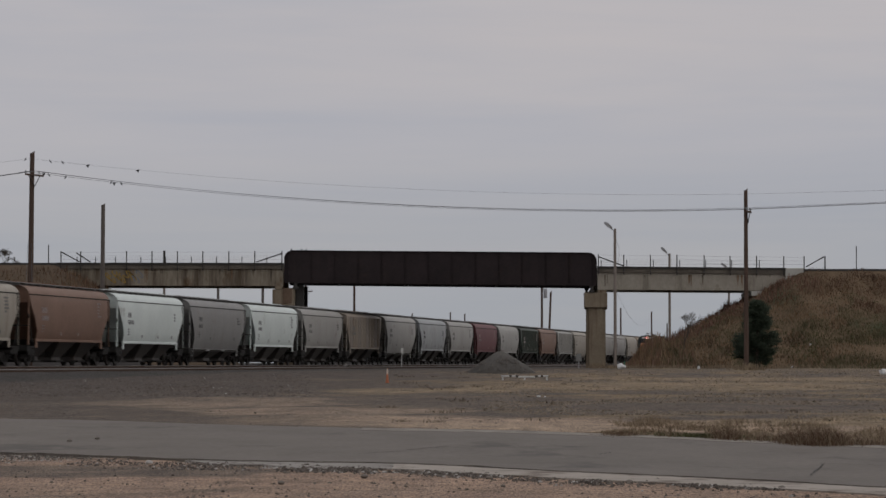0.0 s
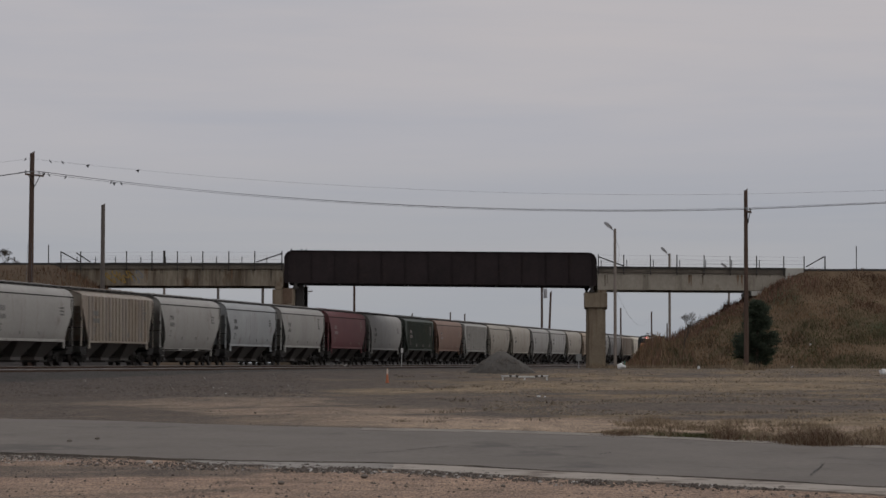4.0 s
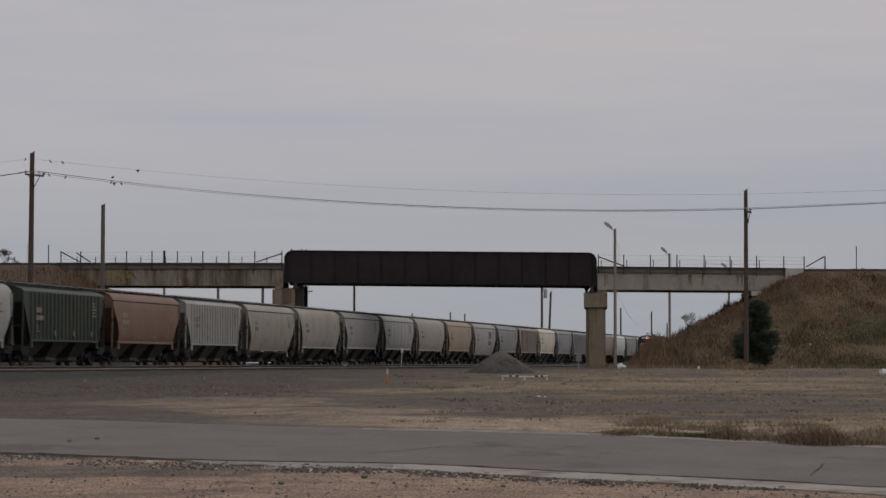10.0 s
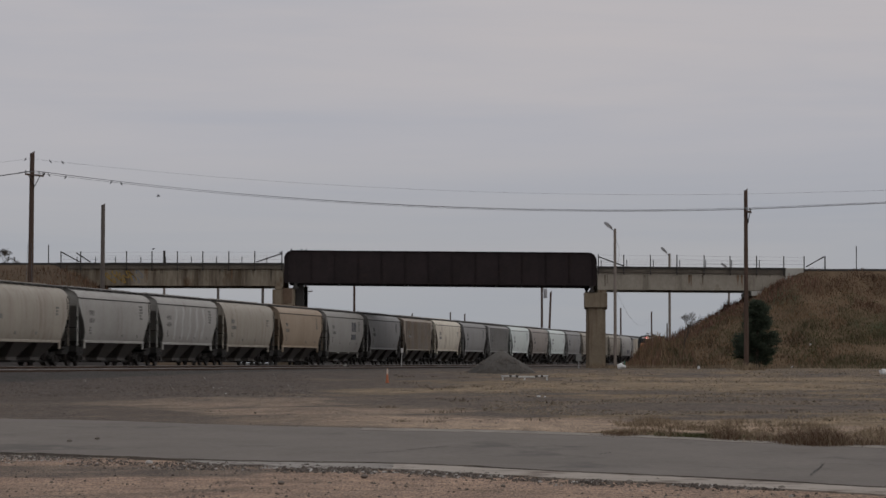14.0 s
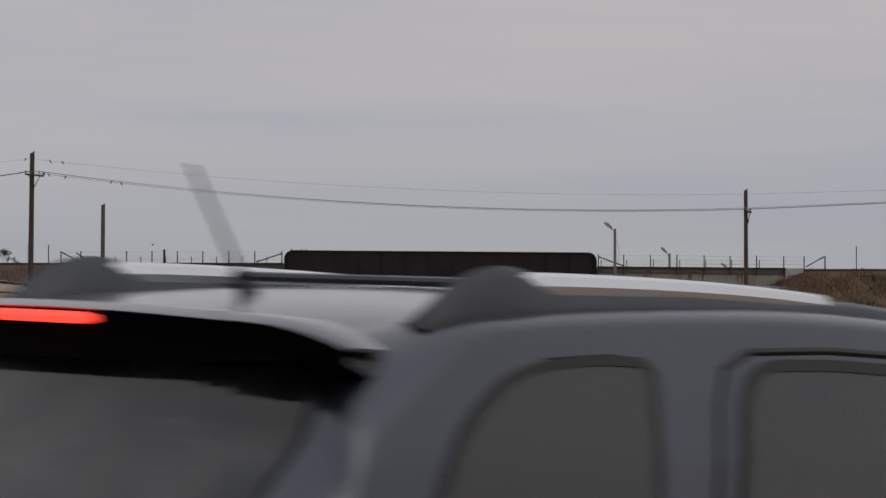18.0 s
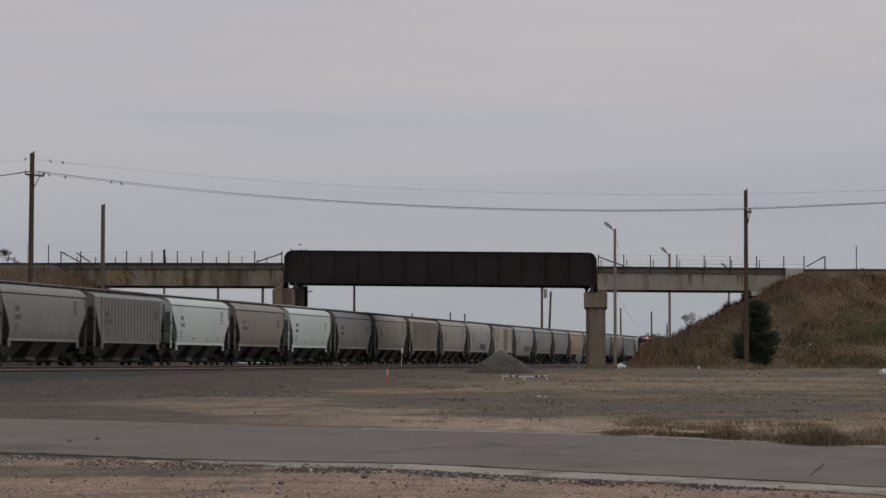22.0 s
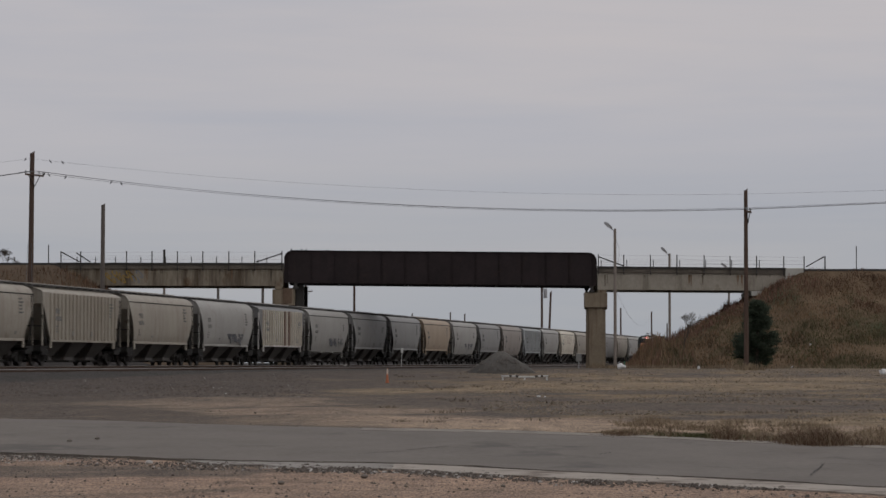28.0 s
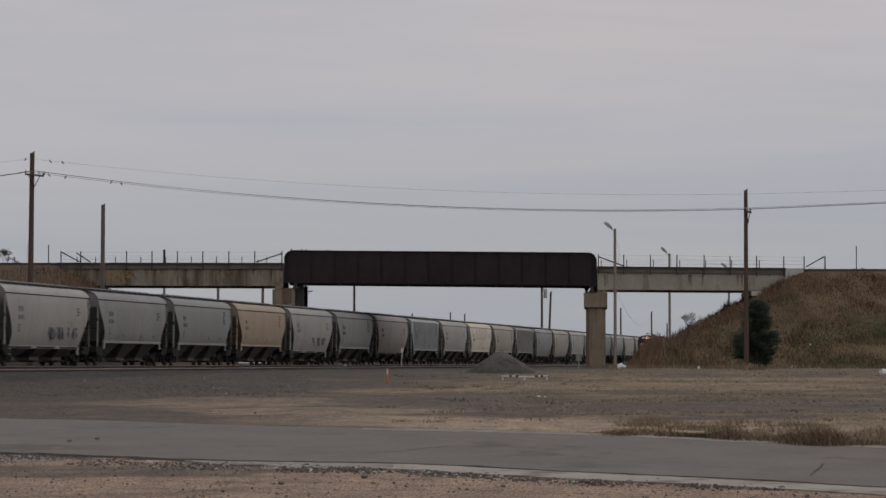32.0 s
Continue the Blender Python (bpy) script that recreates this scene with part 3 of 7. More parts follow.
pier(bx(1054.5), 1.75, bz(518), bz(545), -3.0)
pier(bx(501.5), 1.62, bz(512), bz(541), -3.0)
for y in (BY + 0.9, BY + BW - 1.6):
    bm = bmesh.new()
    box(bm, bx(518) , bx(537), y, y + 0.7, 0.8, bz(503), 0.03)
    part("steel_bent", bm, DARK_STEEL, bridge, "dark rusted steel column under the girder end")
bm = bmesh.new()
box(bm, bx(500.5), bx(518), BY + 0.06, BY + 2.2, bz(538), bz(510), 0.03)
part("bearing_block", bm, surface("rust_stained_concrete", (0.085, 0.056, 0.040), (0.155, 0.108, 0.076), 0.9, 0, 0.8, 7), bridge, "rust-stained concrete block under the girder end")
# bearings under the girder ends
for x, z0, z1 in ((bx(1047), bz(518), GB1 - 0.03), (bx(523), bz(512), GB0 - 0.03)):
    for y in (BY + 0.05, BY + BW - 0.35):
        bm = bmesh.new()
        rings = [[(x + sx * w, y + sy, z) for sx, sy in ((-1, 0), (1, 0), (1, 0.3), (-1, 0.3))] for z, w in ((z0, 0.28), (z0 + 0.12, 0.28), (z0 + 0.3, 0.10), (z1, 0.22))]
        loft(bm, rings)
        bmesh.ops.recalc_face_normals(bm, faces=bm.faces[:])
        part("bearing", bm, DARK_STEEL, bridge)
bm = bmesh.new()
box(bm, GX1 + 0.1, bx(1073), BY + 0.1, BY + BW - 0.2, bz(518), bz(513.4))
part("bearing_pad", bm, PIER, bridge)
bm = bmesh.new()
box(bm, bx(487), bx(500), BY + 0.1, BY + BW - 0.2, bz(512), bz(506.6))
part("bearing_pad", bm, PIER, bridge)
# pale end block where the right approach meets its bank
bm = bmesh.new()
box(bm, bx(1390), bx(1423), BY - 0.12, BY + BW, bz(503), bz(475), 0.03)
part("end_block", bm, CONCRETE_PALE, bridge, "pale concrete end block")

bm = bmesh.new()
box(bm, bx(1330), bx(1360), BY + 0.1, BY + BW - 0.2, bz(524), bz(515.8), 0.02)
part("bridge_seat", bm, CONCRETE_PALE, bridge, "pale concrete seat under the beams")
# railing posts with cables, at the near and the far edge
def deck_z(px):
    return bz(465) if px < 510 else bz(471.5 + (px - 1056) * 3 / 336)


def rail_post(px, top, y, w=0.09, base=None):
    z0 = (deck_z(px) - 0.72) if base is None else base
    bm = bmesh.new()
    x = bx(px) if y < BY + 1 else bx(px) * (y / BY)
    box(bm, x - w / 2, x + w / 2, y - 0.07, y + 0.05, z0, top, 0.012)
    part("railing_post", bm, DARK_STEEL, bridge)
    return (x, y - 0.01, top)


near_l = [rail_post(px, bz(445), BY - 0.13) for px in (108, 143, 224, 269, 314, 359, 405, 451, 499)]
near_r = [rail_post(px, bz(t), BY - 0.13) for px, t in ((1059, 450), (1104, 451), (1151, 451), (1198, 451), (1246, 452), (1292, 453), (1339, 453), (1387, 454), (1423, 454))]
far_l = [rail_post(px, bz(448), BY + BW + 0.05, 0.07) for px in (136, 169, 204, 249, 293, 338.5, 383, 428, 472)]
far_r = [rail_post(px, bz(454), BY + BW + 0.05, 0.07) for px in (1064, 1109.5, 1156.5, 1203, 1249, 1295, 1344)]
rail_post(85, bz(433.5), BY + 0.2, 0.08, bz(470))
rail_post(290.5, bz(443), BY + 1.2, 0.2)
rail_post(1460, bz(453), BY - 0.1, 0.1, bz(480))
rail_post(1517, bz(435), BY + 0.4, 0.07, bz(482))
for row in (near_l, near_r, far_l, far_r):
    for drop in (0.10, 0.42, 0.74):
        bm = bmesh.new()
        for a, b in zip(row, row[1:]):
            bar(bm, (a[0], a[1] - 0.08, a[2] - drop), (b[0], b[1] - 0.08, b[2] - drop), 0.011, 0.011)
        part("railing_cable", bm, WIRE, bridge)
for a, b in (((bx(108), bz(446)), (bx(141), bz(464))), ((bx(135), bz(448)), (bx(160), bz(464))), ((bx(499), bz(449)), (bx(454), bz(464))),
             ((bx(1060), bz(455)), (bx(1103), bz(471))), ((bx(1458), bz(455)), (bx(1426), bz(473)))):
    bm = bmesh.new()
    bar(bm, (a[0], BY - 0.12, a[1]), (b[0], BY - 0.12, b[1]), 0.10, 0.10)
    part("railing_brace", bm, DARK_STEEL, bridge)

# ---- the grassy banks that carry the road ----
def bank_material():
    return surface("bank_dry_grass", (0.080, 0.056, 0.035), (0.160, 0.110, 0.068), 0.97, 0, 0.22, 5.0, 0.9,
                   spots=(0.055, 0.060, 0.030), spot_scale=0.16, spot_at=0.55)


BANK = bank_material()


def bank_z(x, y, edge, sign, top):
    dx = max(0.0, (edge - x) * sign)
    dy = max(0.0, BY + 0.2 - y, y - BY - BW + 0.2)
    d = math.hypot(dx, dy)
    toe = 2.6 * math.exp(-((x - 18.0) / 2.6) ** 2 - ((y - 252) / 5.0) ** 2) if sign > 0 else 0.0
    bump = 0.35 * noise.noise((x * 0.16, y * 0.16, 2)) + 0.12 * noise.noise((x * 0.6, y * 0.6, 8))
    return top - d * 0.555 + toe + (bump * min(1, d / 3) if d > 0 else 0)


def bank(edge, sign, top, x_far, material):
    lo, hi = (edge - 19, x_far) if sign > 0 else (x_far, edge + 19)
    gx = [lo + (hi - lo) * i / 170 for i in range(171)]
    gy = [BY - 19 + (BW + 38) * j / 90 for j in range(91)]
    me = grid_mesh("embankment", gx, gy, lambda x, y: max(bank_z(x, y, edge, sign, top), 0.3))
    ob = up(part_of("embankment", me, material))
    return ob


bank(bx(1425), 1, bz(477.5), 150, BANK)
bank(bx(95), -1, bz(466.5), -150, surface("dull_brown_bank", (0.070, 0.050, 0.034), (0.118, 0.086, 0.060), 0.97, 0, 0.22, 5.0, 0.9))

# the roadway on top of the banks, its edge a thin dark line
for x0, x1, z in ((bx(1423), 150.0, bz(476.4)), (-150.0, bx(100), bz(465.4))):
    bm = bmesh.new()
    box(bm, x0, x1, BY - 0.05, BY + BW, z - 0.22, z, 0.02)
    up(part("bridge_road", bm, DARK_STEEL))
# dark gravel bank beyond the tracks
bm = bmesh.new()
for s0_, s1_ in ((-70, 66), (84, 420)):
    rings = []
    for i in range(41):
        s_ = s0_ + (s1_ - s0_) * i / 40
        h = 0.75 + 0.25 * noise.noise((s_ * 0.15, 0, 6))
        e = min(1.0, i / 4, (40 - i) / 4)
        rings.append([along(s_, d_, 0.9 + z_ * h * e) for d_, z_ in ((-5.2, 0.0), (-7.0, 1.0), (-9.0, 1.15), (-12.0, 0.0))])
    loft(bm, rings, closed=False, caps=False)
bmesh.ops.recalc_face_normals(bm, faces=bm.faces[:])
up(part("gravel_bank", bm, BALLAST))
# ---- poles, lamps and wires ----
def at_px(px, dist):
    return (px - 784) / 5200 * dist


def at_py(py, dist):
    return 1.5 + (642 - py) / 5200 * dist


INSULATOR = surface("glass_insulator", (0.10, 0.11, 0.11), (0.16, 0.17, 0.17), 0.3)


def utility_pole(px, top, dist, base, r0=0.17, r1=0.12, lean=0.0, arms=(), material=WOOD, label="dark weathered wooden utility pole", group="utility poles"):
    """arms: (height of the crossarm, its reach, its turn in degrees)."""
    x, z1 = at_px(px, dist), at_py(top, dist)
    p = thing("utility_pole", label, "utility pole", pose(x, dist, base), group)
    h = z1 - base
    bm = bmesh.new()
    rings = []
    for k in range(9):
        f = k / 8
        r = r0 + (r1 - r0) * f
        rings.append([(lean * f + r * math.cos(a * math.pi / 5), r * math.sin(a * math.pi / 5), h * f - (0.4 if k == 0 else 0) + (0.12 if k == 8 and a in (0, 1, 9) else 0)) for a in range(10)])
    loft(bm, rings)
    bmesh.ops.recalc_face_normals(bm, faces=bm.faces[:])
    smooth(part("pole_shaft", bm, material, p))
    for arm_top, reach, turn in arms:
        z = at_py(arm_top, dist) - base
        m = pose(lean * z / h, 0, z, 0, 0, turn)
        bm = bmesh.new()
        box(bm, -reach, reach, -r1 - 0.10, -r1, -0.06, 0.06, 0.01)
        arm = part("crossarm", bm, material, p, at=m)
        for s in (-1, 1):
            bm = bmesh.new()
            bar(bm, (s * reach * 0.62, -r1 - 0.03, -0.05), (0, -r1 - 0.03, -0.75), 0.05, 0.02)
            part("arm_brace", bm, DARK_STEEL, arm)
            for q in (0.94, 0.5):
                bm = bmesh.new()
                rod(bm, (s * reach * q, -r1 - 0.05, 0.05), (s * reach * q, -r1 - 0.05, 0.14), 0.02, n=6)
                rod(bm, (s * reach * q, -r1 - 0.05, 0.14), (s * reach * q, -r1 - 0.05, 0.26), 0.055, 0.035, n=8)
                part("insulator", bm, INSULATOR, arm)
    return p


LP, RP = 190.0, 190.0
pole_l = utility_pole(52.5, 271, LP, 1.0, 0.20, 0.15, lean=0.12, arms=((310, 1.0, 62),))
utility_pole(1320.5, 337, RP, 1.0, 0.16, 0.12, arms=((375, 1.0, 75),))
for off in (-0.33, 0.28):
    bm = bmesh.new()
    rod(bm, (off, -0.3, 2.0), (off * 0.35, -0.17, 8.2), 0.012, n=5)
    part("down_wire", bm, WIRE, pole_l)
utility_pole(180.5, 363, 225.0, 1.0, 0.19, 0.15, material=WOOD_GREY, lean=0.06, label="cut-off grey wooden pole with no arms")
# poles beyond the bridge
utility_pole(541, 494, 400, 1.0, 0.17, 0.12, arms=((503, 1.1, 15), (516, 0.9, 12)))
utility_pole(627, 480, 340, 1.0, 0.16, 0.12)
utility_pole(386, 478, 330, 1.0, 0.17, 0.14, material=WOOD_GREY, label="grey wooden pole beyond the bridge")
utility_pole(465, 478, 330, 1.0, 0.17, 0.14, material=WOOD_GREY, label="grey wooden pole beyond the bridge")
utility_pole(797, 553, 520, 1.0, 0.15, 0.12)
utility_pole(822.5, 556, 520, 1.0, 0.15, 0.12)
utility_pole(729.5, 556, 520, 1.0, 0.15, 0.12)
utility_pole(959, 498, 420, 1.0, 0.19, 0.15, arms=((506, 0.7, 10),))
utility_pole(969.5, 517, 400, 1.0, 0.17, 0.13, lean=0.42)
utility_pole(1098.5, 546, 520, 1.0, 0.17, 0.13)
utility_pole(1153, 552, 540, 1.0, 0.17, 0.13)
utility_pole(1180.5, 573, 560, 1.0, 0.16, 0.12)
# a lamp bracket and transformer hung on one of them
bm = bmesh.new()
rod(bm, (at_px(965, 418), 418, at_py(528, 418)), (at_px(965, 418), 418, at_py(512, 418)), 0.26, n=12)
bar(bm, (at_px(959, 420), 420.0, at_py(520, 420)), (at_px(965, 418), 418, at_py(520, 418)), 0.12, 0.12)
tagged(part("transformer", bm, LAMP_GREY), "grey can transformer hung on a wooden pole", "transformer")


def street_lamp(px, top, dist, base, head_px, head_py, r=0.14):
    x, z1 = at_px(px, dist), at_py(top, dist)
    p = thing("street_lamp", "floodlight on a tan wooden lamp pole", "street lamp", pose(x, dist, base), "street lamps on the bridge road")
    h = z1 - base
    bm = bmesh.new()
    rod(bm, (0, 0, -0.4), (0, 0, h), r, r * 0.85, n=12)
    smooth(part("pole_shaft", bm, LAMP_WOOD, p))
    hx, hz = at_px(head_px, dist) - x, at_py(head_py, dist) - base
    bm = bmesh.new()
    rod(bm, (0, 0, h - 0.25), (hx * 0.45, 0, h - 0.02), 0.035, n=6)
    rod(bm, (hx * 0.45, 0, h - 0.02), (hx * 0.7, 0, hz - 0.10), 0.035, n=6)
    part("lamp_arm", bm, LAMP_GREY, p)
    bm = bmesh.new()
    d = Vector((hx * 0.45, 0, (hz - h) * 0.75)).normalized()
    c = Vector((hx * 0.95, 0, hz))
    rings = []
    for f, w, t in ((-0.42, 0.09, 0.07), (-0.25, 0.16, 0.10), (0.1, 0.2, 0.13), (0.33, 0.17, 0.10), (0.42, 0.08, 0.05)):
        q = Vector((-d.z, 0, d.x))
        rings.append([c + d * f + q * t * sz + Vector((0, w * sy, 0)) for sy, sz in ((-1, -1), (1, -1), (1, 1), (-1, 1))])
    loft(bm, rings)
    bmesh.ops.recalc_face_normals(bm, faces=bm.faces[:])
    smooth(part("lamp_head", bm, LAMP_GREY, p))
    return p


near_lamp = street_lamp(1088.5, 405, 250, 1.0, 1076, 399)
bm = bmesh.new()
for a, c in (((0.10, -0.1, 10.9), (0.34, -0.1, 10.2)), ((0.34, -0.1, 10.2), (0.36, -0.1, 9.4)), ((0.36, -0.1, 9.4), (0.12, -0.1, 8.9))):
    rod(bm, a, c, 0.010, n=5)
part("loose_cable", bm, WIRE, near_lamp)
street_lamp(1185, 449, 305, 1.0, 1175, 443)
street_lamp(1290, 474, 351, 1.0, 1281, 470)
street_lamp(290.5, 468, 300, 1.0, 291, 470)


def wire(points, r=0.014, label="overhead wire between wooden utility poles"):
    """One sagging wire through (x, y, z, sag) spans."""
    bm = bmesh.new()
    for (ax, ay, az), (cx, cy, cz), sag in points:
        prev = None
        n = 26
        for k in range(n + 1):
            f = k / n
            p = (ax + (cx - ax) * f, ay + (cy - ay) * f, az + (cz - az) * f - sag * 4 * f * (1 - f))
            if prev:
                bar(bm, prev, p, 2 * r, 2 * r)
            prev = p
    return tagged(part("overhead_wire", bm, WIRE), label, "wire", "overhead wires")


xl, xr = at_px(54, LP), at_px(1320.5, RP)
for dx, dy, zl, zr, r in ((-0.42, 0.85, 307, 374, 0.011), (0.20, -0.35, 308, 372.5, 0.011), (0.44, -0.88, 309, 375, 0.011)):
    a = (xl + dx, LP + dy, at_py(zl - 5, LP))
    c = (xr + dx * 0.55, RP + dy, at_py(zr - 4, RP))
    wire([((at_px(-700, LP), LP + 6 + dy, at_py(330, LP)), a, 0.7), (a, c, 0.95), (c, (at_px(2500, RP), RP + dy - 2, at_py(299, RP)), 0.25)], r)
a, c = (xl, LP, at_py(281, LP)), (xr, RP, at_py(343.5, RP))
wire([((at_px(-700, LP), LP + 6, at_py(300, LP)), a, 0.5), (a, c, 0.75), (c, (at_px(2500, RP), RP - 2, at_py(298, RP)), 0.2)], 0.005)
wire([((at_px(1089, 250), 250, at_py(513, 250)), (at_px(1153, 540), 540, at_py(556, 540)), 2.6)], 0.008, "slack wire from a lamp pole to poles beyond")

# ---- plants, stones and ground cover ----
def island_material(name, stops, rough=0.95, patchy=0.4, size=0.35):
    """Each blade, leaf or stone takes its own tone."""
    m = bpy.data.materials.new(name)
    m.use_nodes = True
    t = m.node_tree
    b = t.nodes["Principled BSDF"]
    b.inputs["Roughness"].default_value = rough
    b.inputs["Specular IOR Level"].default_value = 0.2
    g = node(t, "ShaderNodeNewGeometry")
    n = node(t, "ShaderNodeTexNoise", Scale=size, Detail=4.0)
    co = node(t, "ShaderNodeTexCoord")
    t.links.new(co.outputs["Object"], n.inputs["Vector"])
    mx = node(t, "ShaderNodeMix")
    mx.data_type = "FLOAT"
    mx.inputs["Factor"].default_value = patchy
    t.links.new(g.outputs["Random Per Island"], mx.inputs[2])
    t.links.new(n.outputs["Fac"], mx.inputs[3])
    r = ramp(t, stops, mx.outputs[0])
    t.links.new(r.outputs["Color"], b.inputs["Base Color"])
    return m


STRAW = island_material("dry_straw", [(0.15, (0.118, 0.088, 0.058)), (0.5, (0.196, 0.150, 0.101)), (0.85, (0.295, 0.236, 0.164))])
WEED = island_material("brown_weeds", [(0.1, (0.040, 0.023, 0.016)), (0.45, (0.090, 0.050, 0.034)), (0.75, (0.150, 0.098, 0.062)), (0.9, (0.070, 0.068, 0.032))])
BANKGRASS = island_material("russet_bank_grass", [(0.38, (0.072, 0.054, 0.034)), (0.44, (0.130, 0.090, 0.054)), (0.50, (0.190, 0.119, 0.070)), (0.56, (0.250, 0.170, 0.105)), (0.62, (0.112, 0.088, 0.052))], 0.95, 0.76, 0.16)
RUSSET = island_material("russet_ridge_grass", [(0.2, (0.098, 0.053, 0.040)), (0.5, (0.178, 0.100, 0.074)), (0.8, (0.245, 0.158, 0.112))], 0.95, 0.5, 0.5)
RUSSET_BROWN = island_material("brown_top_grass", [(0.36, (0.078, 0.047, 0.031)), (0.46, (0.122, 0.072, 0.047)), (0.56, (0.170, 0.106, 0.068)), (0.66, (0.128, 0.092, 0.055))], 0.95, 0.7, 0.35)
GREY_GREEN = island_material("grey_green_grass", [(0.36, (0.066, 0.060, 0.033)), (0.46, (0.102, 0.087, 0.049)), (0.54, (0.155, 0.118, 0.069)), (0.64, (0.096, 0.086, 0.049))], 0.95, 0.80, 0.5)
GREENWEED = island_material("low_green_weeds", [(0.2, (0.052, 0.053, 0.024)), (0.8, (0.098, 0.096, 0.046))])
STONES = island_material("loose_stones", [(0.1, (0.045, 0.037, 0.033)), (0.5, (0.105, 0.088, 0.076)), (0.9, (0.19, 0.165, 0.145))])
PALE_STONES = island_material("pale_gravel", [(0.1, (0.19, 0.178, 0.165)), (0.5, (0.30, 0.284, 0.266)), (0.9, (0.46, 0.44, 0.415))])


def blades(name, spots, material, label, category="grass", upright=0.35):
    """spots: (x, y, z, height, width). Each becomes one bent blade."""
    rng = random.Random(len(spots))
    co, fs = [], []
    for x, y, z, h, w in spots:
        a, lean = rng.uniform(0, 6.283), h * rng.uniform(0.05, upright)
        c, s = math.cos(a) * w / 2, math.sin(a) * w / 2
        lx, ly = math.cos(a * 3.7) * lean, math.sin(a * 3.7) * lean
        i = len(co)
        co += [(x - c, y - s, z), (x + c, y + s, z), (x + lx * 0.4 + c * 0.8, y + ly * 0.4 + s * 0.8, z + h * 0.6), (x + lx * 0.4 - c * 0.8, y + ly * 0.4 - s * 0.8, z + h * 0.6), (x + lx, y + ly, z + h)]
        fs += [(i, i + 1, i + 2, i + 3), (i + 3, i + 2, i + 4)]
    me = bpy.data.meshes.new(name)
    me.from_pydata(co, [], fs)
    return tagged(part_of(name, me, material), label, category, kind="stuff")


def pebbles(name, spots, material, label, category="stones"):
    """spots: (x, y, z, size). Each becomes one rough stone."""
    rng = random.Random(len(spots) + 5)
    co, fs = [], []
    for x, y, z, s in spots:
        i = len(co)
        a = rng.uniform(0, 6.28)
        for k in range(6):
            r = s * rng.uniform(0.38, 0.62)
            co.append((x + r * math.cos(a + k * 1.047), y + r * math.sin(a + k * 1.047), z + s * rng.uniform(-0.1, 0.2)))
        for k in range(3):
            r = s * rng.uniform(0.15, 0.35)
            co.append((x + r * math.cos(a + 0.5 + k * 2.094), y + r * math.sin(a + 0.5 + k * 2.094), z + s * rng.uniform(0.3, 0.55)))
        for k in range(3):
            p, q, n = i + 2 * k, i + (2 * k + 1) % 6, i + (2 * k + 2) % 6
            t0, t1 = i + 6 + k, i + 6 + (k + 1) % 3
            fs += [(p, q, t0), (q, n, t0), (n, t1, t0)]
        fs.append((i + 6, i + 7, i + 8))
    me = bpy.data.meshes.new(name)
    me.from_pydata(co, [], fs)
    return tagged(part_of(name, me, material), label, category, kind="stuff")


def sheet(x, y):
    return ground_z(x, y) + bumps(x, y)


def depth_px(py):
    """Distance on the rising ground by its slope."""
    return 9533 / ((py - 642) + 43.3)


R = random.Random(7)


def scatter(n, x0, x1, d0, d1, keep):
    """Random spots in a wedge, thinning out with distance."""
    out = []
    while len(out) < n:
        sl = R.uniform(x0, x1)
        d = 1 / R.uniform(1 / d1, 1 / d0)
        x = sl * d
        if keep(x, d):
            out.append((x, d))
    return out


def tone(x, y, s=0.2, k=0):
    return noise.noise((x * s, y * s * 0.8, k))


# thin short straw on the open field
spots = []
for x, y in scatter(17000, -0.16, 0.17, 50, 172, lambda x, y: y > edge_y(FAR_EDGE, x) + 0.6 and track_d(x, y) > 18 and tone(x, y) + 0.012 * x > 0.08 + 0.5 * max(0.0, min(1.0, (5.5 - x) / 8.0))):
    spots.append((x, y, sheet(x, y) - 0.01, R.uniform(0.012, 0.045) * (0.5 + y / 110), 0.010 + y * 0.0002))
FIELD_STRAW = island_material("dusty_field_straw", [(0.15, (0.165, 0.131, 0.092)), (0.5, (0.250, 0.201, 0.144)), (0.85, (0.345, 0.281, 0.206))])
blades("dry_grass", spots, FIELD_STRAW, "thin short straw-coloured dry grass on the field", upright=2.4)

# dry grass and weeds along the street's far edge: a deep straw band with dark overhanging clumps
spots, brown, green = [], [], []
for i in range(52000):
    x = R.uniform(2.6, 12.5)
    back = R.random() ** 1.8 * (13.0 if x > 3.6 else 2.5)
    y = edge_y(FAR_EDGE, x) - 0.1 + back
    clump = noise.noise((x * 0.8, y * 0.4, 3)) + 0.6 * noise.noise((x * 2.6, y * 1.2, 6))
    grown_ = min(1, max(0.1, (x - 2.7) / 1.6))
    if clump < -0.10 * grown_ + 0.02 * back - 0.05 or (back < 1.2 and min(abs(x - 6.4), abs(x - 8.1), abs(x - 3.3)) < 0.4 and R.random() < 0.7):
        continue
    h = R.uniform(0.03, 0.21) * grown_ * (0.35 + 1.2 * max(0, clump + 0.1))
    (spots if R.random() < 0.86 else brown).append((x, y, sheet(x, y), h, R.uniform(0.005, 0.011)))
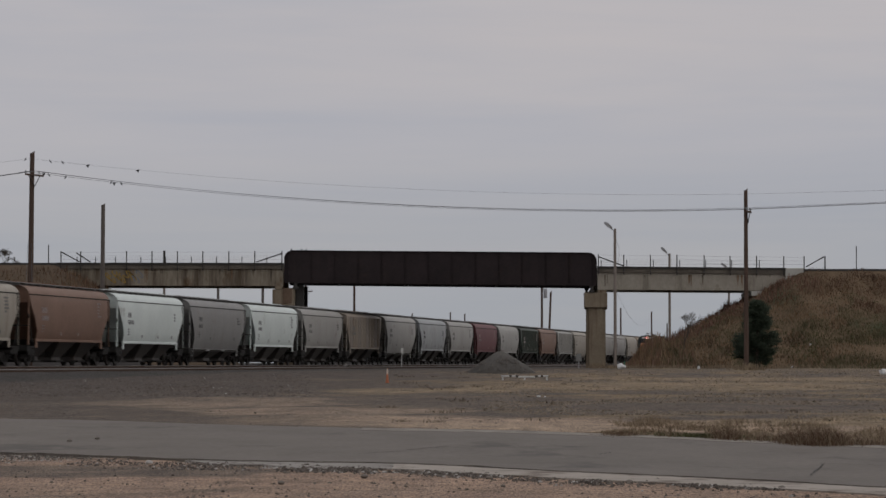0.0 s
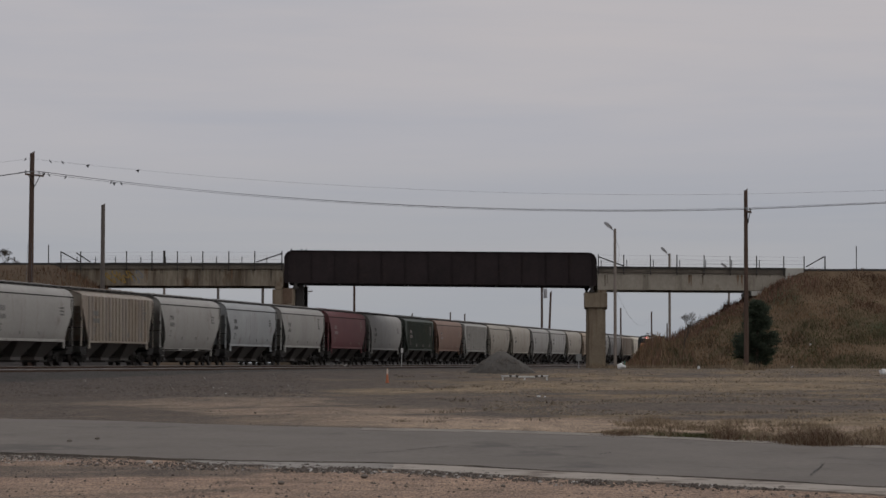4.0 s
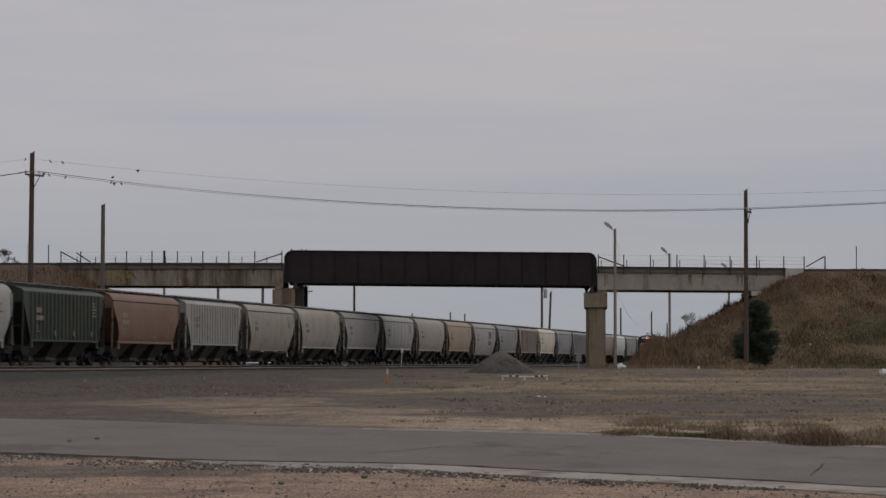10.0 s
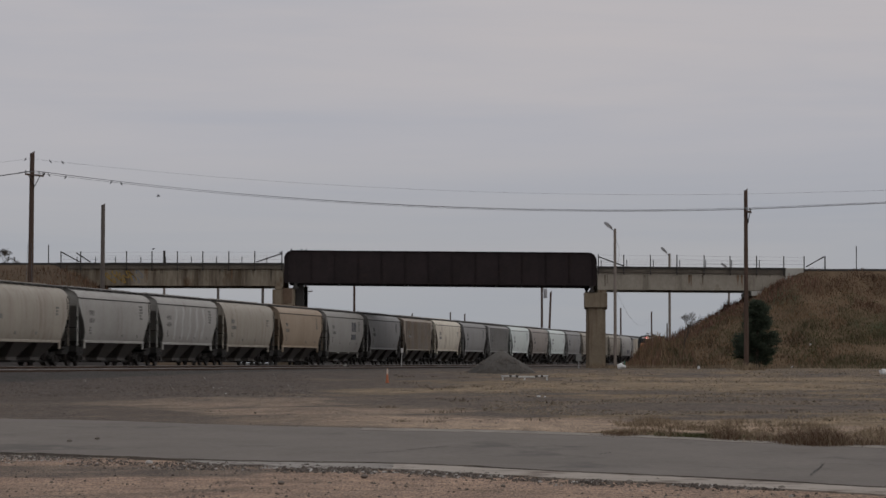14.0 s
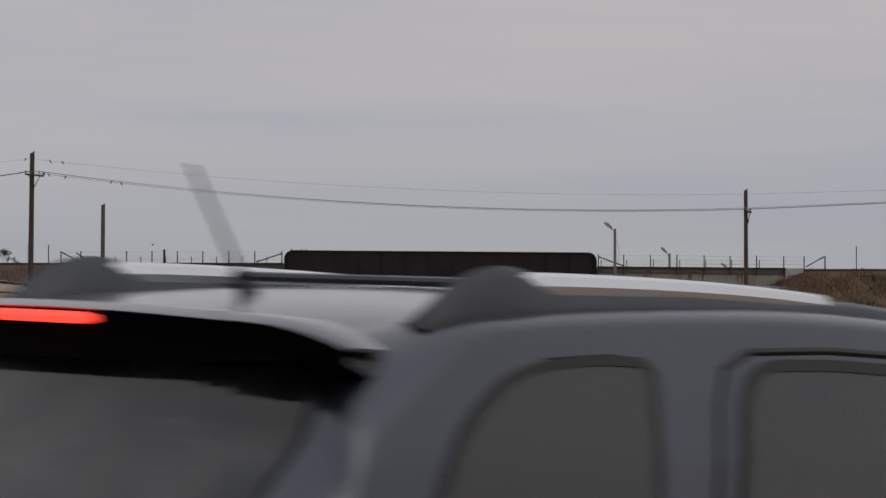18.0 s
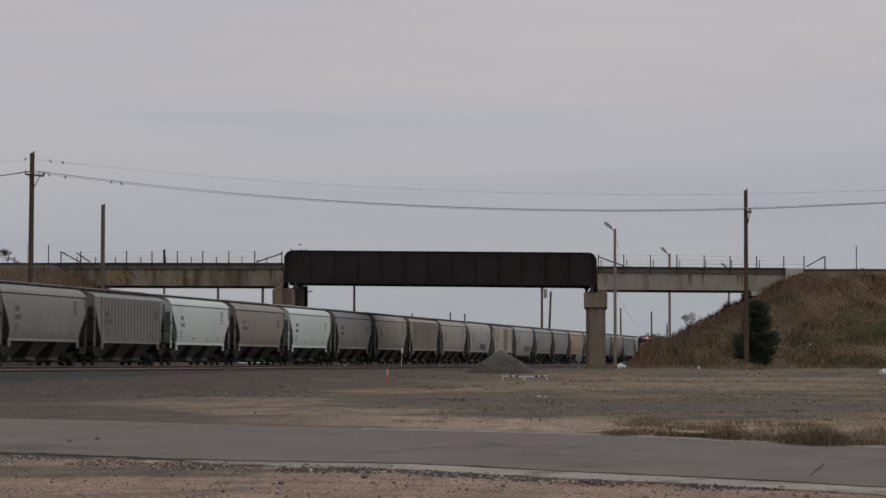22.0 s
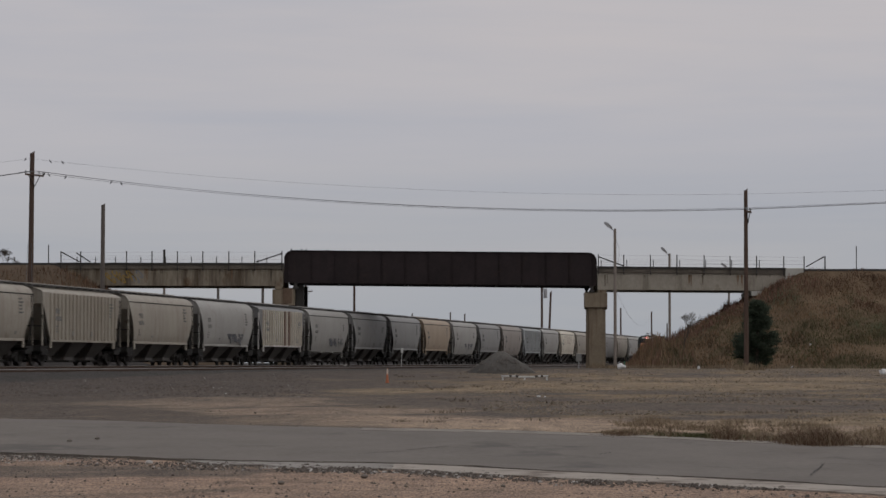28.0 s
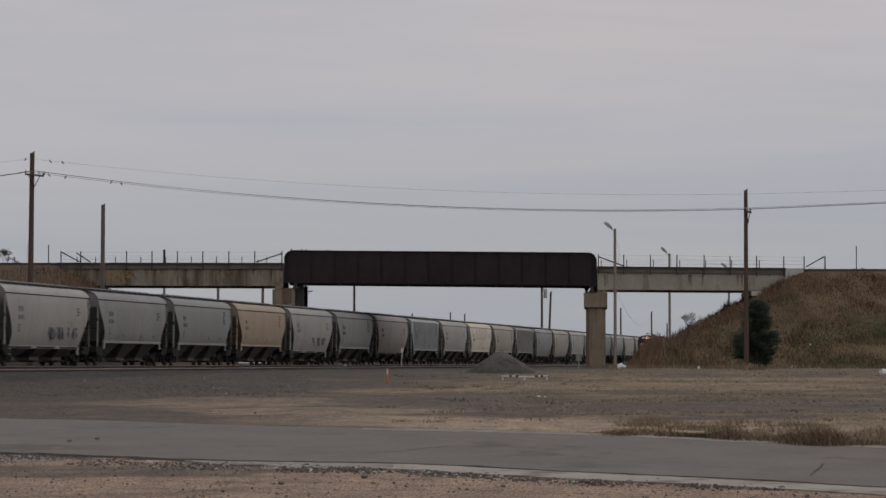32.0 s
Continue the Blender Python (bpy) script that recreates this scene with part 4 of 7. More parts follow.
# clumps: centre, spread, how far they hang over the street, how many, height
for cx, wide_, over, n, hh, dark_ in ((3.30, 0.22, 0.6, 700, 0.13, 0.95), (3.05, 0.4, 0.35, 260, 0.07, 0.9), (5.05, 0.16, 0.2, 700, 0.30, 0.8), (5.6, 0.35, 0.25, 500, 0.20, 0.5), (6.05, 0.20, 0.7, 1500, 0.30, 0.9),
                               (6.45, 0.26, 0.9, 3000, 0.36, 0.93), (6.95, 0.3, 0.4, 600, 0.22, 0.6), (8.05, 0.25, 0.7, 2400, 0.6, 0.9), (8.6, 0.5, 0.6, 2000, 0.5, 0.85), (4.15, 0.15, 0.1, 160, 0.30, 0.3)):
    cy = edge_y(FAR_EDGE, cx)
    for i in range(n):
        x, y = cx + R.gauss(0, wide_), cy + R.gauss(-over, 0.38)
        h = R.uniform(0.05, hh) * math.exp(-((x - cx) / (2.2 * wide_)) ** 2)
        (brown if R.random() < dark_ * 0.78 else spots).append((x, y, sheet(x, y), h, R.uniform(0.006, 0.013)))
    for i in range(n // 30):        # long bare stems
        x, y = cx + R.gauss(0, wide_ * 0.8), cy + R.gauss(0, 0.5)
        spots.append((x, y, sheet(x, y), hh * R.uniform(0.9, 1.35), 0.007))
for i in range(2600):
    x = R.choice((4.25, 4.6, 4.9, 5.15, 6.2)) + R.gauss(0, 0.22)
    y = edge_y(FAR_EDGE, x) + R.uniform(-0.35, 0.8)
    green.append((x, y, sheet(x, y), R.uniform(0.03, 0.13), 0.018))
blades("roadside_grass", spots, STRAW, "tall pale dry grass along the edge of the street", upright=1.1)
blades("roadside_weeds", brown, WEED, "dark brown dead weeds overgrowing the edge of the street", "weeds", 1.0)
blades("roadside_greens", green, GREENWEED, "low green weeds at the edge of the street", "weeds", 0.8)

# low dead clumps over the field
spots = []
for x, y in scatter(80, -0.02, 0.16, 52, 150, lambda x, y: y > edge_y(FAR_EDGE, x) + 1.5 and track_d(x, y) > 22 and tone(x, y, 0.3, 5) > -0.1):
    hh = R.uniform(0.03, 0.14) * (0.6 + y / 200)
    for i in range(26):
        a = R.uniform(0, 6.283)
        q = hh * R.random() * 4.0
        spots.append((x + q * math.cos(a), y + q * math.sin(a), sheet(x, y), hh * R.uniform(0.4, 1.0), 0.012 + y * 0.0001))
CLUMP = island_material("dusty_dead_clumps", [(0.1, (0.095, 0.076, 0.057)), (0.5, (0.155, 0.124, 0.093)), (0.9, (0.225, 0.182, 0.136))])
blades("field_clumps", spots, CLUMP, "low brown dead clumps scattered over the field", "weeds", 2.0)

# a few dead tufts on the bare strip left of the weeds
spots = []
for i in range(900):
    x = R.choice((0.0, -1.2, 0.8, 1.9, -3.2, -5.0, -0.4)) + R.gauss(0, 0.3)
    y = edge_y(FAR_EDGE, x) + R.uniform(-0.3, 0.5)
    spots.append((x, y, sheet(x, y), R.uniform(0.015, 0.06), 0.016))
blades("dead_tufts", spots, CLUMP, "flat dead tufts on the bare strip beside the street", "weeds", 2.0)

# stones: a broken band along the near edge, scattered ones over yard and field
band, pale = [], []
for i in range(5200):
    x = R.uniform(-8.0, 6.5)
    y = edge_y(NEAR_EDGE, x) - (R.uniform(0.1, 3.2) if x < -1.2 else 2.1 + abs(R.gauss(0, 0.7)))
    if noise.noise((x * 1.1, y * 0.5, 12)) < -0.02 + (0.08 if x > -1 else 0):
        continue
    (pale if R.random() < 0.12 else band).append((x, y, sheet(x, y), R.choice((0.02, 0.03, 0.035, 0.045, 0.06)) * R.uniform(0.7, 1.3) * (0.7 if x < -2 else 1.0)))
for cx, cy, n, s in ((-1.75, 40.3, 200, 0.060), (-1.2, 40.4, 140, 0.055), (-6.6, 45.2, 200, 0.04), (-5.9, 44.7, 140, 0.04), (1.2, 37.3, 150, 0.05), (2.2, 36.1, 120, 0.05), (3.4, 34.9, 70, 0.05), (-3.2, 42.1, 220, 0.045), (0.2, 38.9, 120, 0.05)):
    for i in range(n):
        x, y = cx + R.gauss(0, 0.28), cy + R.gauss(0, 0.4)
        band.append((x, y, sheet(x, y), s * R.uniform(0.4, 1.2)))
for i in range(1500):
    x = R.gauss(-1.3, 0.9)
    y = edge_y(NEAR_EDGE, x) - R.uniform(0.1, 2.2)
    if noise.noise((x * 1.6, y * 0.8, 22)) > -0.12:
        pale.append((x, y, sheet(x, y), R.uniform(0.012, 0.035)))
for i in range(700):
    x = R.gauss(-6.9, 0.7)
    y = edge_y(NEAR_EDGE, x) - R.uniform(0.3, 2.2)
    pale.append((x, y, sheet(x, y), R.uniform(0.012, 0.028)))
pebbles("broken_asphalt", band, STONES, "dark broken asphalt crumbs along the edge of the street", "rubble")
pebbles("pale_gravel", pale, PALE_STONES, "pale gravel along the broken edge of the street", "gravel")
spots = []
for x, y in scatter(2200, -0.17, 0.17, 29, 48, lambda x, y: y < edge_y(NEAR_EDGE, x) - 0.5):
    spots.append((x, y, sheet(x, y) - 0.004, R.choice((0.012, 0.018, 0.018, 0.026, 0.04)) * R.uniform(0.6, 1.3)))
for x, y in scatter(2200, -0.16, 0.03, 62, 165, lambda x, y: y > edge_y(FAR_EDGE, x) + 0.3):
    spots.append((x, y, sheet(x, y) - 0.012, R.choice((0.02, 0.03, 0.04)) * R.uniform(0.6, 1.3) * (0.5 + y / 150)))
for x, y in scatter(900, -0.16, 0.16, 47, 160, lambda x, y: y > edge_y(FAR_EDGE, x) + 0.3):
    spots.append((x, y, sheet(x, y) - 0.01, R.choice((0.02, 0.03, 0.04, 0.06)) * R.uniform(0.6, 1.2) * (0.6 + y / 150)))
specks = []
for x, y in scatter(4200, -0.16, -0.045, 92, 150, lambda x, y: 14 < track_d(x, y) < 34 and tone(x, y, 0.35, 8) > -0.15):
    (specks if R.random() < 0.02 else spots).append((x, y, sheet(x, y) - 0.012, R.uniform(0.03, 0.10)))
pebbles("pale_stones", specks, PALE_STONES, "pale stones scattered over the gravel beside the tracks")
pebbles("loose_stones", spots, STONES, "loose stones and clods scattered over the dirt")
for px, py, s in ((645, 850, 0.10), (498, 863, 0.09), (866, 853, 0.10), (124, 785, 0.09), (173, 781, 0.09), (1382, 873, 0.09), (1112, 862, 0.10), (890, 868, 0.06), (265, 823, 0.11)):
    d = depth_px(py)
    x = at_px(px, d)
    bm = bmesh.new()
    bmesh.ops.create_icosphere(bm, subdivisions=2, radius=s / 2)
    for v in bm.verts:
        v.co *= 1 + 0.25 * noise.noise(v.co * (9 / s * 0.1) + Vector((px, 0, 0)))
        v.co.z *= 0.6
    lift = 0.034 if on_road(x, d) else 0
    ob = part("rock", bm, STONES if px != 265 else PALE_STONES, at=pose(x, d, ground_z(x, d) + lift + s * 0.2))
    tagged(ob, "dark lump of rock lying on the ground" if px != 265 else "pale lump of concrete on the gravel", "rock", "lumps of rock")

# grass on the banks: tufts over the faces, russet ridge along the end slope
EDGE_R, EDGE_L = bx(1425), bx(95)
spots, ridge = [], []
for i in range(46000):
    x, y = R.uniform(EDGE_R - 17, 44), R.uniform(BY - 17.5, BY + 0.6)
    z = bank_z(x, y, EDGE_R, 1, bz(477.5))
    if z < 0.95 or (z > bz(477.5) - 0.25 and R.random() < 0.5):
        continue
    if noise.noise((x * 0.35, y * 0.35, 4)) < -0.25 and R.random() < 0.3:
        continue
    spots.append((x, y, z - 0.05, R.uniform(0.10, 0.42) * (1 + 0.9 * noise.noise((x * 0.5, y * 0.5, 9))) * (0.5 if z > bz(477.5) - 0.6 else 1), 0.055))
for i in range(5000):
    x = R.uniform(EDGE_R - 16.5, EDGE_R + 1)
    y = R.uniform(BY - 4, BY + BW - 2)
    z = bank_z(x, y, EDGE_R, 1, bz(477.5))
    if z < 0.95 or (x > EDGE_R - 1.2 and z > bz(477.5) - 0.9):
        continue
    ridge.append((x, y, z - 0.05, R.uniform(0.25, 0.85) * (0.8 + 0.7 * noise.noise((x * 0.8, y * 0.3, 2))), 0.055))
for i in range(3600):
    x, y = R.uniform(14.2, 21.5), R.uniform(BY - 14, BY - 2)
    (ridge if R.random() < 0.35 else spots).append((x, y, max(0.98, bank_z(x, y, EDGE_R, 1, bz(477.5))) - 0.03, R.uniform(0.2, 1.0) * max(0.25, min(1.35, (x - 14.0) / 2.6)) * (1.0 if x < 19 else 0.6), 0.06))
tops, greys, tans = [], [], []
for q in spots:
    n_ = noise.noise((q[0] * 0.22, q[1] * 0.30, 31)) + 0.6 * noise.noise((q[0] * 0.7, q[1] * 0.8, 37))
    high = (q[2] - 1.0) / (bz(477.5) - 1.0)
    if n_ * 0.42 + high > 0.66:
        tops.append(q)
    elif n_ + 0.035 * (q[0] - 27) > 0.05:
        greys.append(q)
    else:
        tans.append(q)
blades("bank_grass", tops, RUSSET_BROWN, "brown russet grass along the top of the road embankment", upright=0.7)
blades("bank_grass", greys, GREY_GREEN, "dull grey-green grass on the face of the road embankment", upright=0.8)
blades("bank_grass", tans, BANKGRASS, "tangled tan dry grass covering the road embankment", upright=0.6)
blades("ridge_grass", ridge, RUSSET, "tall russet grass along the end slope of the embankment")
spots = []
for i in range(16000):
    x, y = R.uniform(-62, EDGE_L + 17), R.uniform(BY - 14, BY + 0.5)
    z = bank_z(x, y, EDGE_L, -1, bz(466.5))
    if 4.5 < z < bz(466.5) - 0.5:
        spots.append((x, y, z - 0.05, R.uniform(0.1, 0.5) * (1.7 if x > EDGE_L + 1 else 1.0), 0.06))
blades("bank_grass", spots, RUSSET_BROWN, "tangled brown dry grass covering the far embankment")
spots = []
for i in range(6500):
    x, y = R.uniform(24, 43), BY - 9.0 - 8.5 * R.random() ** 0.7
    if noise.noise((x * 0.3, y * 0.3, 14)) < -0.12:
        continue
    spots.append((x, y, max(0.98, bank_z(x, y, EDGE_R, 1, bz(477.5))) - 0.02, R.uniform(0.1, 0.32), 0.06))
blades("bank_greens", spots, GREENWEED, "low green growth at the foot of the embankment", "weeds", 0.6)
# fringe of dry grass at the foot of bank, pier and poles
spots = []
for i in range(2600):
    x, y = R.uniform(12.5, 40), BY - R.uniform(14.5, 19)
    spots.append((x, y, sheet(x, y), R.uniform(0.1, 0.4), 0.05))
for cx, cy in ((at_px(1320.5, RP), RP), (at_px(1326, RP), RP - 1), (at_px(1050, 258), 258), (at_px(1062, 257), 257)):
    for i in range(160):
        x, y = cx + R.gauss(0, 0.45), cy + R.gauss(0, 0.6)
        spots.append((x, y, sheet(x, y), R.uniform(0.15, 0.6), 0.04))
blades("foot_grass", spots, STRAW, "straw-coloured dry grass at the foot of the embankment")

# ---- trees and brush ----
NEEDLE = island_material("cedar_green", [(0.1, (0.016, 0.022, 0.014)), (0.5, (0.032, 0.044, 0.029)), (0.9, (0.062, 0.074, 0.048))])
BARK = surface("grey_bark", (0.05, 0.04, 0.033), (0.11, 0.09, 0.075), 0.95, 0, 3, 20)


def cedar(x, y, base, height, spread_r):
    t = thing("cedar_tree", "dark green cedar tree at the foot of the embankment", "tree", pose(x, y, base))
    bm = bmesh.new()
    rings = [[(r * math.cos(a * 0.785) + 0.04 * k, r * math.sin(a * 0.785), z) for a in range(8)] for k, (z, r) in enumerate(((-0.3, 0.18), (0.6, 0.15), (height * 0.5, 0.09), (height * 0.95, 0.02)))]
    loft(bm, rings)
    bmesh.ops.recalc_face_normals(bm, faces=bm.faces[:])
    part("trunk", bm, BARK, t)
    rng = random.Random(3)
    bm = bmesh.new()
    limbs = []
    for k in range(170):
        f = rng.uniform(0.02, 0.99)
        a = rng.uniform(0, 6.283)
        wide = spread_r * (1 - f) ** 0.72 * (0.50 + 0.62 * min(1, f / 0.26)) * rng.uniform(0.45, 1.20) * (1 + 0.16 * math.sin(a * 2 + f * 9)) + 0.08
        start = Vector((0.05, 0, 0.12 + f * (height - 0.25)))
        end = start + Vector((math.cos(a) * wide, math.sin(a) * wide, wide * rng.uniform(0.05, 0.5)))
        limbs.append((start, end))
        rod(bm, start, end, 0.03, 0.01, n=4)
    tagged(part("limb_wood", bm, BARK, t), kind="stuff")
    co, fs = [], []
    for start, end in limbs:
        n = int(20 + 95 * (end - start).length)
        for i in range(n):
            f = rng.uniform(0.25, 1.06) ** 0.8
            p = start.lerp(end, f) + Vector((rng.gauss(0, 0.13), rng.gauss(0, 0.13), rng.gauss(0, 0.13)))
            d = ((end - start).normalized() * 0.9 + Vector((rng.uniform(-1, 1), rng.uniform(-1, 1), rng.uniform(-0.5, 0.9)))).normalized() * rng.uniform(0.14, 0.34)
            s = d.orthogonal().normalized() * rng.uniform(0.02, 0.05)
            j = len(co)
            co += [tuple(p - s), tuple(p + s), tuple(p + d * 0.6 + s * 0.7), tuple(p + d)]
            fs += [(j, j + 1, j + 2), (j, j + 2, j + 3)]
    me = bpy.data.meshes.new("crown")
    me.from_pydata(co, [], fs)
    part_of("crown", me, NEEDLE, t)
    return t


cedar(at_px(1339, 240), 240.0, sheet(at_px(1339, 240), 240), 5.65, 1.86)


def bare_tree(name, label, x, y, base, height, seed, start_r=0.07, spread_a=0.55, levels=5, material=BARK, tip=0.012):
    rng = random.Random(seed)
    t = thing(name, label, "tree" if height > 2.5 else "bush", pose(x, y, base))
    bm, tw = bmesh.new(), bmesh.new()

    def grow(p, d, length, r, level):
        end = p + d * length
        rod(bm if level < 2 else tw, p, end, max(r, tip * 1.3), max(r * 0.68, tip), n=6 if level < 2 else 3)
        if level >= levels:
            return
        for k in range(rng.choice((2, 3, 3))):
            nd = (d + Vector((rng.uniform(-1, 1), rng.uniform(-1, 1), rng.uniform(-0.1, 0.5))) * spread_a).normalized()
            grow(p.lerp(end, rng.uniform(0.55, 1.0)), nd, length * rng.uniform(0.6, 0.82), r * 0.62, level + 1)
    grow(Vector((0, 0, -0.2)), Vector((0.04, 0, 1)), height * 0.36, start_r, 0)
    part("trunk", bm, material, t)
    tagged(part("brushwood", tw, material, t), kind="stuff")
    return t


bare_tree("bare_tree", "small leafless tree on the embankment slope", at_px(1210, 254), 254.0, bank_z(at_px(1210, 254), 254, EDGE_R, 1, bz(477.5)) - 0.1, 3.8, 11, 0.06, 0.6, 6, tip=0.007)
for i, (px, dist, h) in enumerate(((-6, 268, 1.9), (5, 267, 1.8), (14, 269, 1.5), (22, 268, 1.2), (30, 269, 0.8), (-12, 269, 2.1), (-20, 268, 2.2), (-34, 269, 2.0))):
    bare_tree("bare_bush", "grey-brown leafless brush on the embankment top", at_px(px, dist), dist, bz(466.5), h, 40 + i, 0.02, 0.95, 6, tip=0.006)

# faded lettering sprayed on the end of the concrete beam, as loose shapes
SPRAY_Y = surface("faded_yellow_spray", (0.22, 0.14, 0.035), (0.32, 0.21, 0.06), 0.85)
SPRAY_B = surface("faded_grey_blue_spray", (0.12, 0.13, 0.15), (0.2, 0.21, 0.23), 0.85)
rg = random.Random(21)
for k in range(9):
    bm = bmesh.new()
    cx, cz = bx(187 + k * 7), bz(490 + 5 * math.sin(k * 2.1))
    prev = None
    for i in range(9):
        a = 0.9 * i + k
        p = (cx + 0.22 * math.cos(a) + 0.05 * i, BY + 0.112, cz + 0.34 * math.sin(a * 0.8))
        if prev:
            bar(bm, prev, p, 0.015, 0.09)
        prev = p
    part("graffiti_stroke", bm, SPRAY_Y if k < 7 else SPRAY_B, bridge, "faded spray paint stroke")

# rust and water stains run down the concrete beams from the deck's edge
STAIN_RUST = surface("rust_stain", (0.128, 0.076, 0.044), (0.225, 0.160, 0.108), 0.9, 0, 1.5, 9, stretch=(3, 1, 0.5))
STAIN_DARK = surface("dark_water_stain", (0.080, 0.063, 0.047), (0.150, 0.123, 0.095), 0.9, 0, 1.5, 9, stretch=(3, 1, 0.5))
rg = random.Random(33)
stains = [(1312, 17, 0.95, 1), (1221, 10, 0.85, 1), (1246, 5, 0.9, 0), (1140, 6, 0.5, 0), (1073, 6, 0.9, 0), (1362, 5, 0.35, 0), (232, 8, 0.8, 1), (258, 9, 0.9, 1), (285, 6, 0.6, 0),
          (330, 8, 0.75, 0), (352, 6, 0.9, 0), (388, 7, 0.6, 0), (412, 7, 0.9, 1), (446, 6, 0.7, 0), (478, 7, 0.95, 0)]
for px, w, long_, kind in stains:
    top, low = (486.5, 512) if px > 1000 else (476.5, 504)
    for r in range(max(2, w // 2)):
        bm = bmesh.new()
        rows = []
        mid_x = bx(px + w * rg.uniform(-0.5, 0.5))
        wide_, run = 0.05 * rg.uniform(0.5, 1.3), long_ * rg.uniform(0.45, 1.0)
        for k in range(6):
            f = k / 5
            half = wide_ * (1 - 0.7 * f) * rg.uniform(0.85, 1.1)
            z = bz(top + (low - top) * run * f)
            rows.append((bm.verts.new((mid_x - half, BY + 0.116, z)), bm.verts.new((mid_x + half, BY + 0.116, z))))
        for (a, b), (c, d) in zip(rows, rows[1:]):
            bm.faces.new((a, b, d, c))
        bmesh.ops.recalc_face_normals(bm, faces=bm.faces[:])
        part("stain", bm, STAIN_RUST if kind else STAIN_DARK, bridge)
# ---- small things on the ground ----
ORANGE = surface("cone_orange", (0.33, 0.095, 0.04), (0.42, 0.14, 0.06), 0.6)
WHITE = surface("dusty_white_paint", (0.42, 0.41, 0.40), (0.58, 0.57, 0.55), 0.7)
BLACK = surface("black_rubber", (0.012, 0.012, 0.012), (0.025, 0.025, 0.025), 0.7)
BAG = surface("white_plastic", (0.50, 0.50, 0.50), (0.68, 0.68, 0.68), 0.4, 0, 4, 20, 0.4)
PILE = surface("grey_gravel_pile", (0.048, 0.045, 0.041), (0.112, 0.104, 0.095), 0.97, 0, 1.2, 14, 1.0)


def pile(px, dist, width, height):
    x = at_px(px, dist)
    bm = bmesh.new()
    n, rings = 40, []
    for j in range(13):
        f = j / 12
        ring = []
        for i in range(n):
            a = 2 * math.pi * i / n
            r = width / 2 * f * (1 + 0.10 * noise.noise((math.cos(a) * 1.3, math.sin(a) * 1.3, 4)))
            z = height * max(0, (1 - f)) ** 0.92 if f > 0.14 else height * (0.9 - 0.5 * f * f)
            z += 0.05 * noise.noise((r * math.cos(a) * 2.5, r * math.sin(a) * 2.5, 3)) * min(1, 4 * f)
            ring.append((r * math.cos(a), r * math.sin(a), z - (0.12 if j == 12 else 0)))
        rings.append(ring)
    rings[0] = [(p[0] + 1e-3 * math.cos(i), p[1] + 1e-3 * math.sin(i), p[2]) for i, p in enumerate(rings[0])]
    loft(bm, rings)
    bmesh.ops.recalc_face_normals(bm, faces=bm.faces[:])
    ob = part("gravel_mound", bm, PILE, at=pose(x, dist, sheet(x, dist) - 0.03))
    smooth(ob, 60)
    return tagged(ob, "grey heap of crushed gravel beside the tracks", "gravel pile")


pile(886, 156, 3.7, 1.30)
rg = random.Random(4)
spots = []
cx = at_px(886, 156)
for i in range(1500):
    a, f = rg.uniform(0, 6.283), math.sqrt(rg.random())
    r = f * 1.85
    spots.append((cx + r * math.cos(a), 156 + r * math.sin(a), sheet(cx, 156) + 1.22 * max(0, 1 - f) ** 0.92, rg.uniform(0.03, 0.08)))
pebbles("pile_stones", spots, STONES, "grey stones lying on the gravel heap")

# striped barrier bar on low feet
bd = 130.0
x0, x1, z = at_px(887, bd), at_px(970, bd), sheet(at_px(928, bd), bd)
barrier = thing("barrier_bar", "low white and black striped barrier bar on short feet", "barrier", pose(x0, bd, z))
L = x1 - x0
for k, (f0, f1, mat) in enumerate(((0, 0.17, WHITE), (0.17, 0.22, BLACK), (0.22, 0.31, WHITE), (0.31, 0.36, BLACK), (0.36, 0.72, WHITE), (0.72, 0.78, BLACK), (0.78, 0.84, WHITE), (0.84, 0.89, BLACK), (0.89, 1.0, WHITE))):
    bm = bmesh.new()
    sag = 0.03 if 0.36 <= f0 < 0.7 else 0
    box(bm, L * f0, L * f1, -0.06, 0.06, 0.15 - sag, 0.22 - sag, 0.01)
    part("bar_section", bm, mat, barrier)
for f in (0.03, 0.97, 0.5):
    bm = bmesh.new()
    box(bm, L * f - 0.04, L * f + 0.04, -0.3, 0.3, -0.03, 0.05, 0.01)
    box(bm, L * f - 0.03, L * f + 0.03, -0.04, 0.04, 0.03, 0.16)
    part("foot", bm, WHITE, barrier)

# traffic cone
cd = 120.0
cone = thing("traffic_cone", "slim orange traffic cone standing on the gravel", "traffic cone", pose(at_px(685.5, cd), cd, sheet(at_px(685.5, cd), cd)))
bm = bmesh.new()
rod(bm, (0, 0, 0.02), (0, 0, 0.60), 0.062, 0.018, n=16)
smooth(part("cone_body", bm, ORANGE, cone))
bm = bmesh.new()
rod(bm, (0, 0, 0.36), (0, 0, 0.57), 0.040, 0.024, n=16)
part("cone_band", bm, surface("faded_pale_band", (0.42, 0.33, 0.27), (0.54, 0.44, 0.37), 0.5), cone)
bm = bmesh.new()
box(bm, -0.09, 0.09, -0.09, 0.09, 0.0, 0.03, 0.008)
part("cone_base", bm, ORANGE, cone)

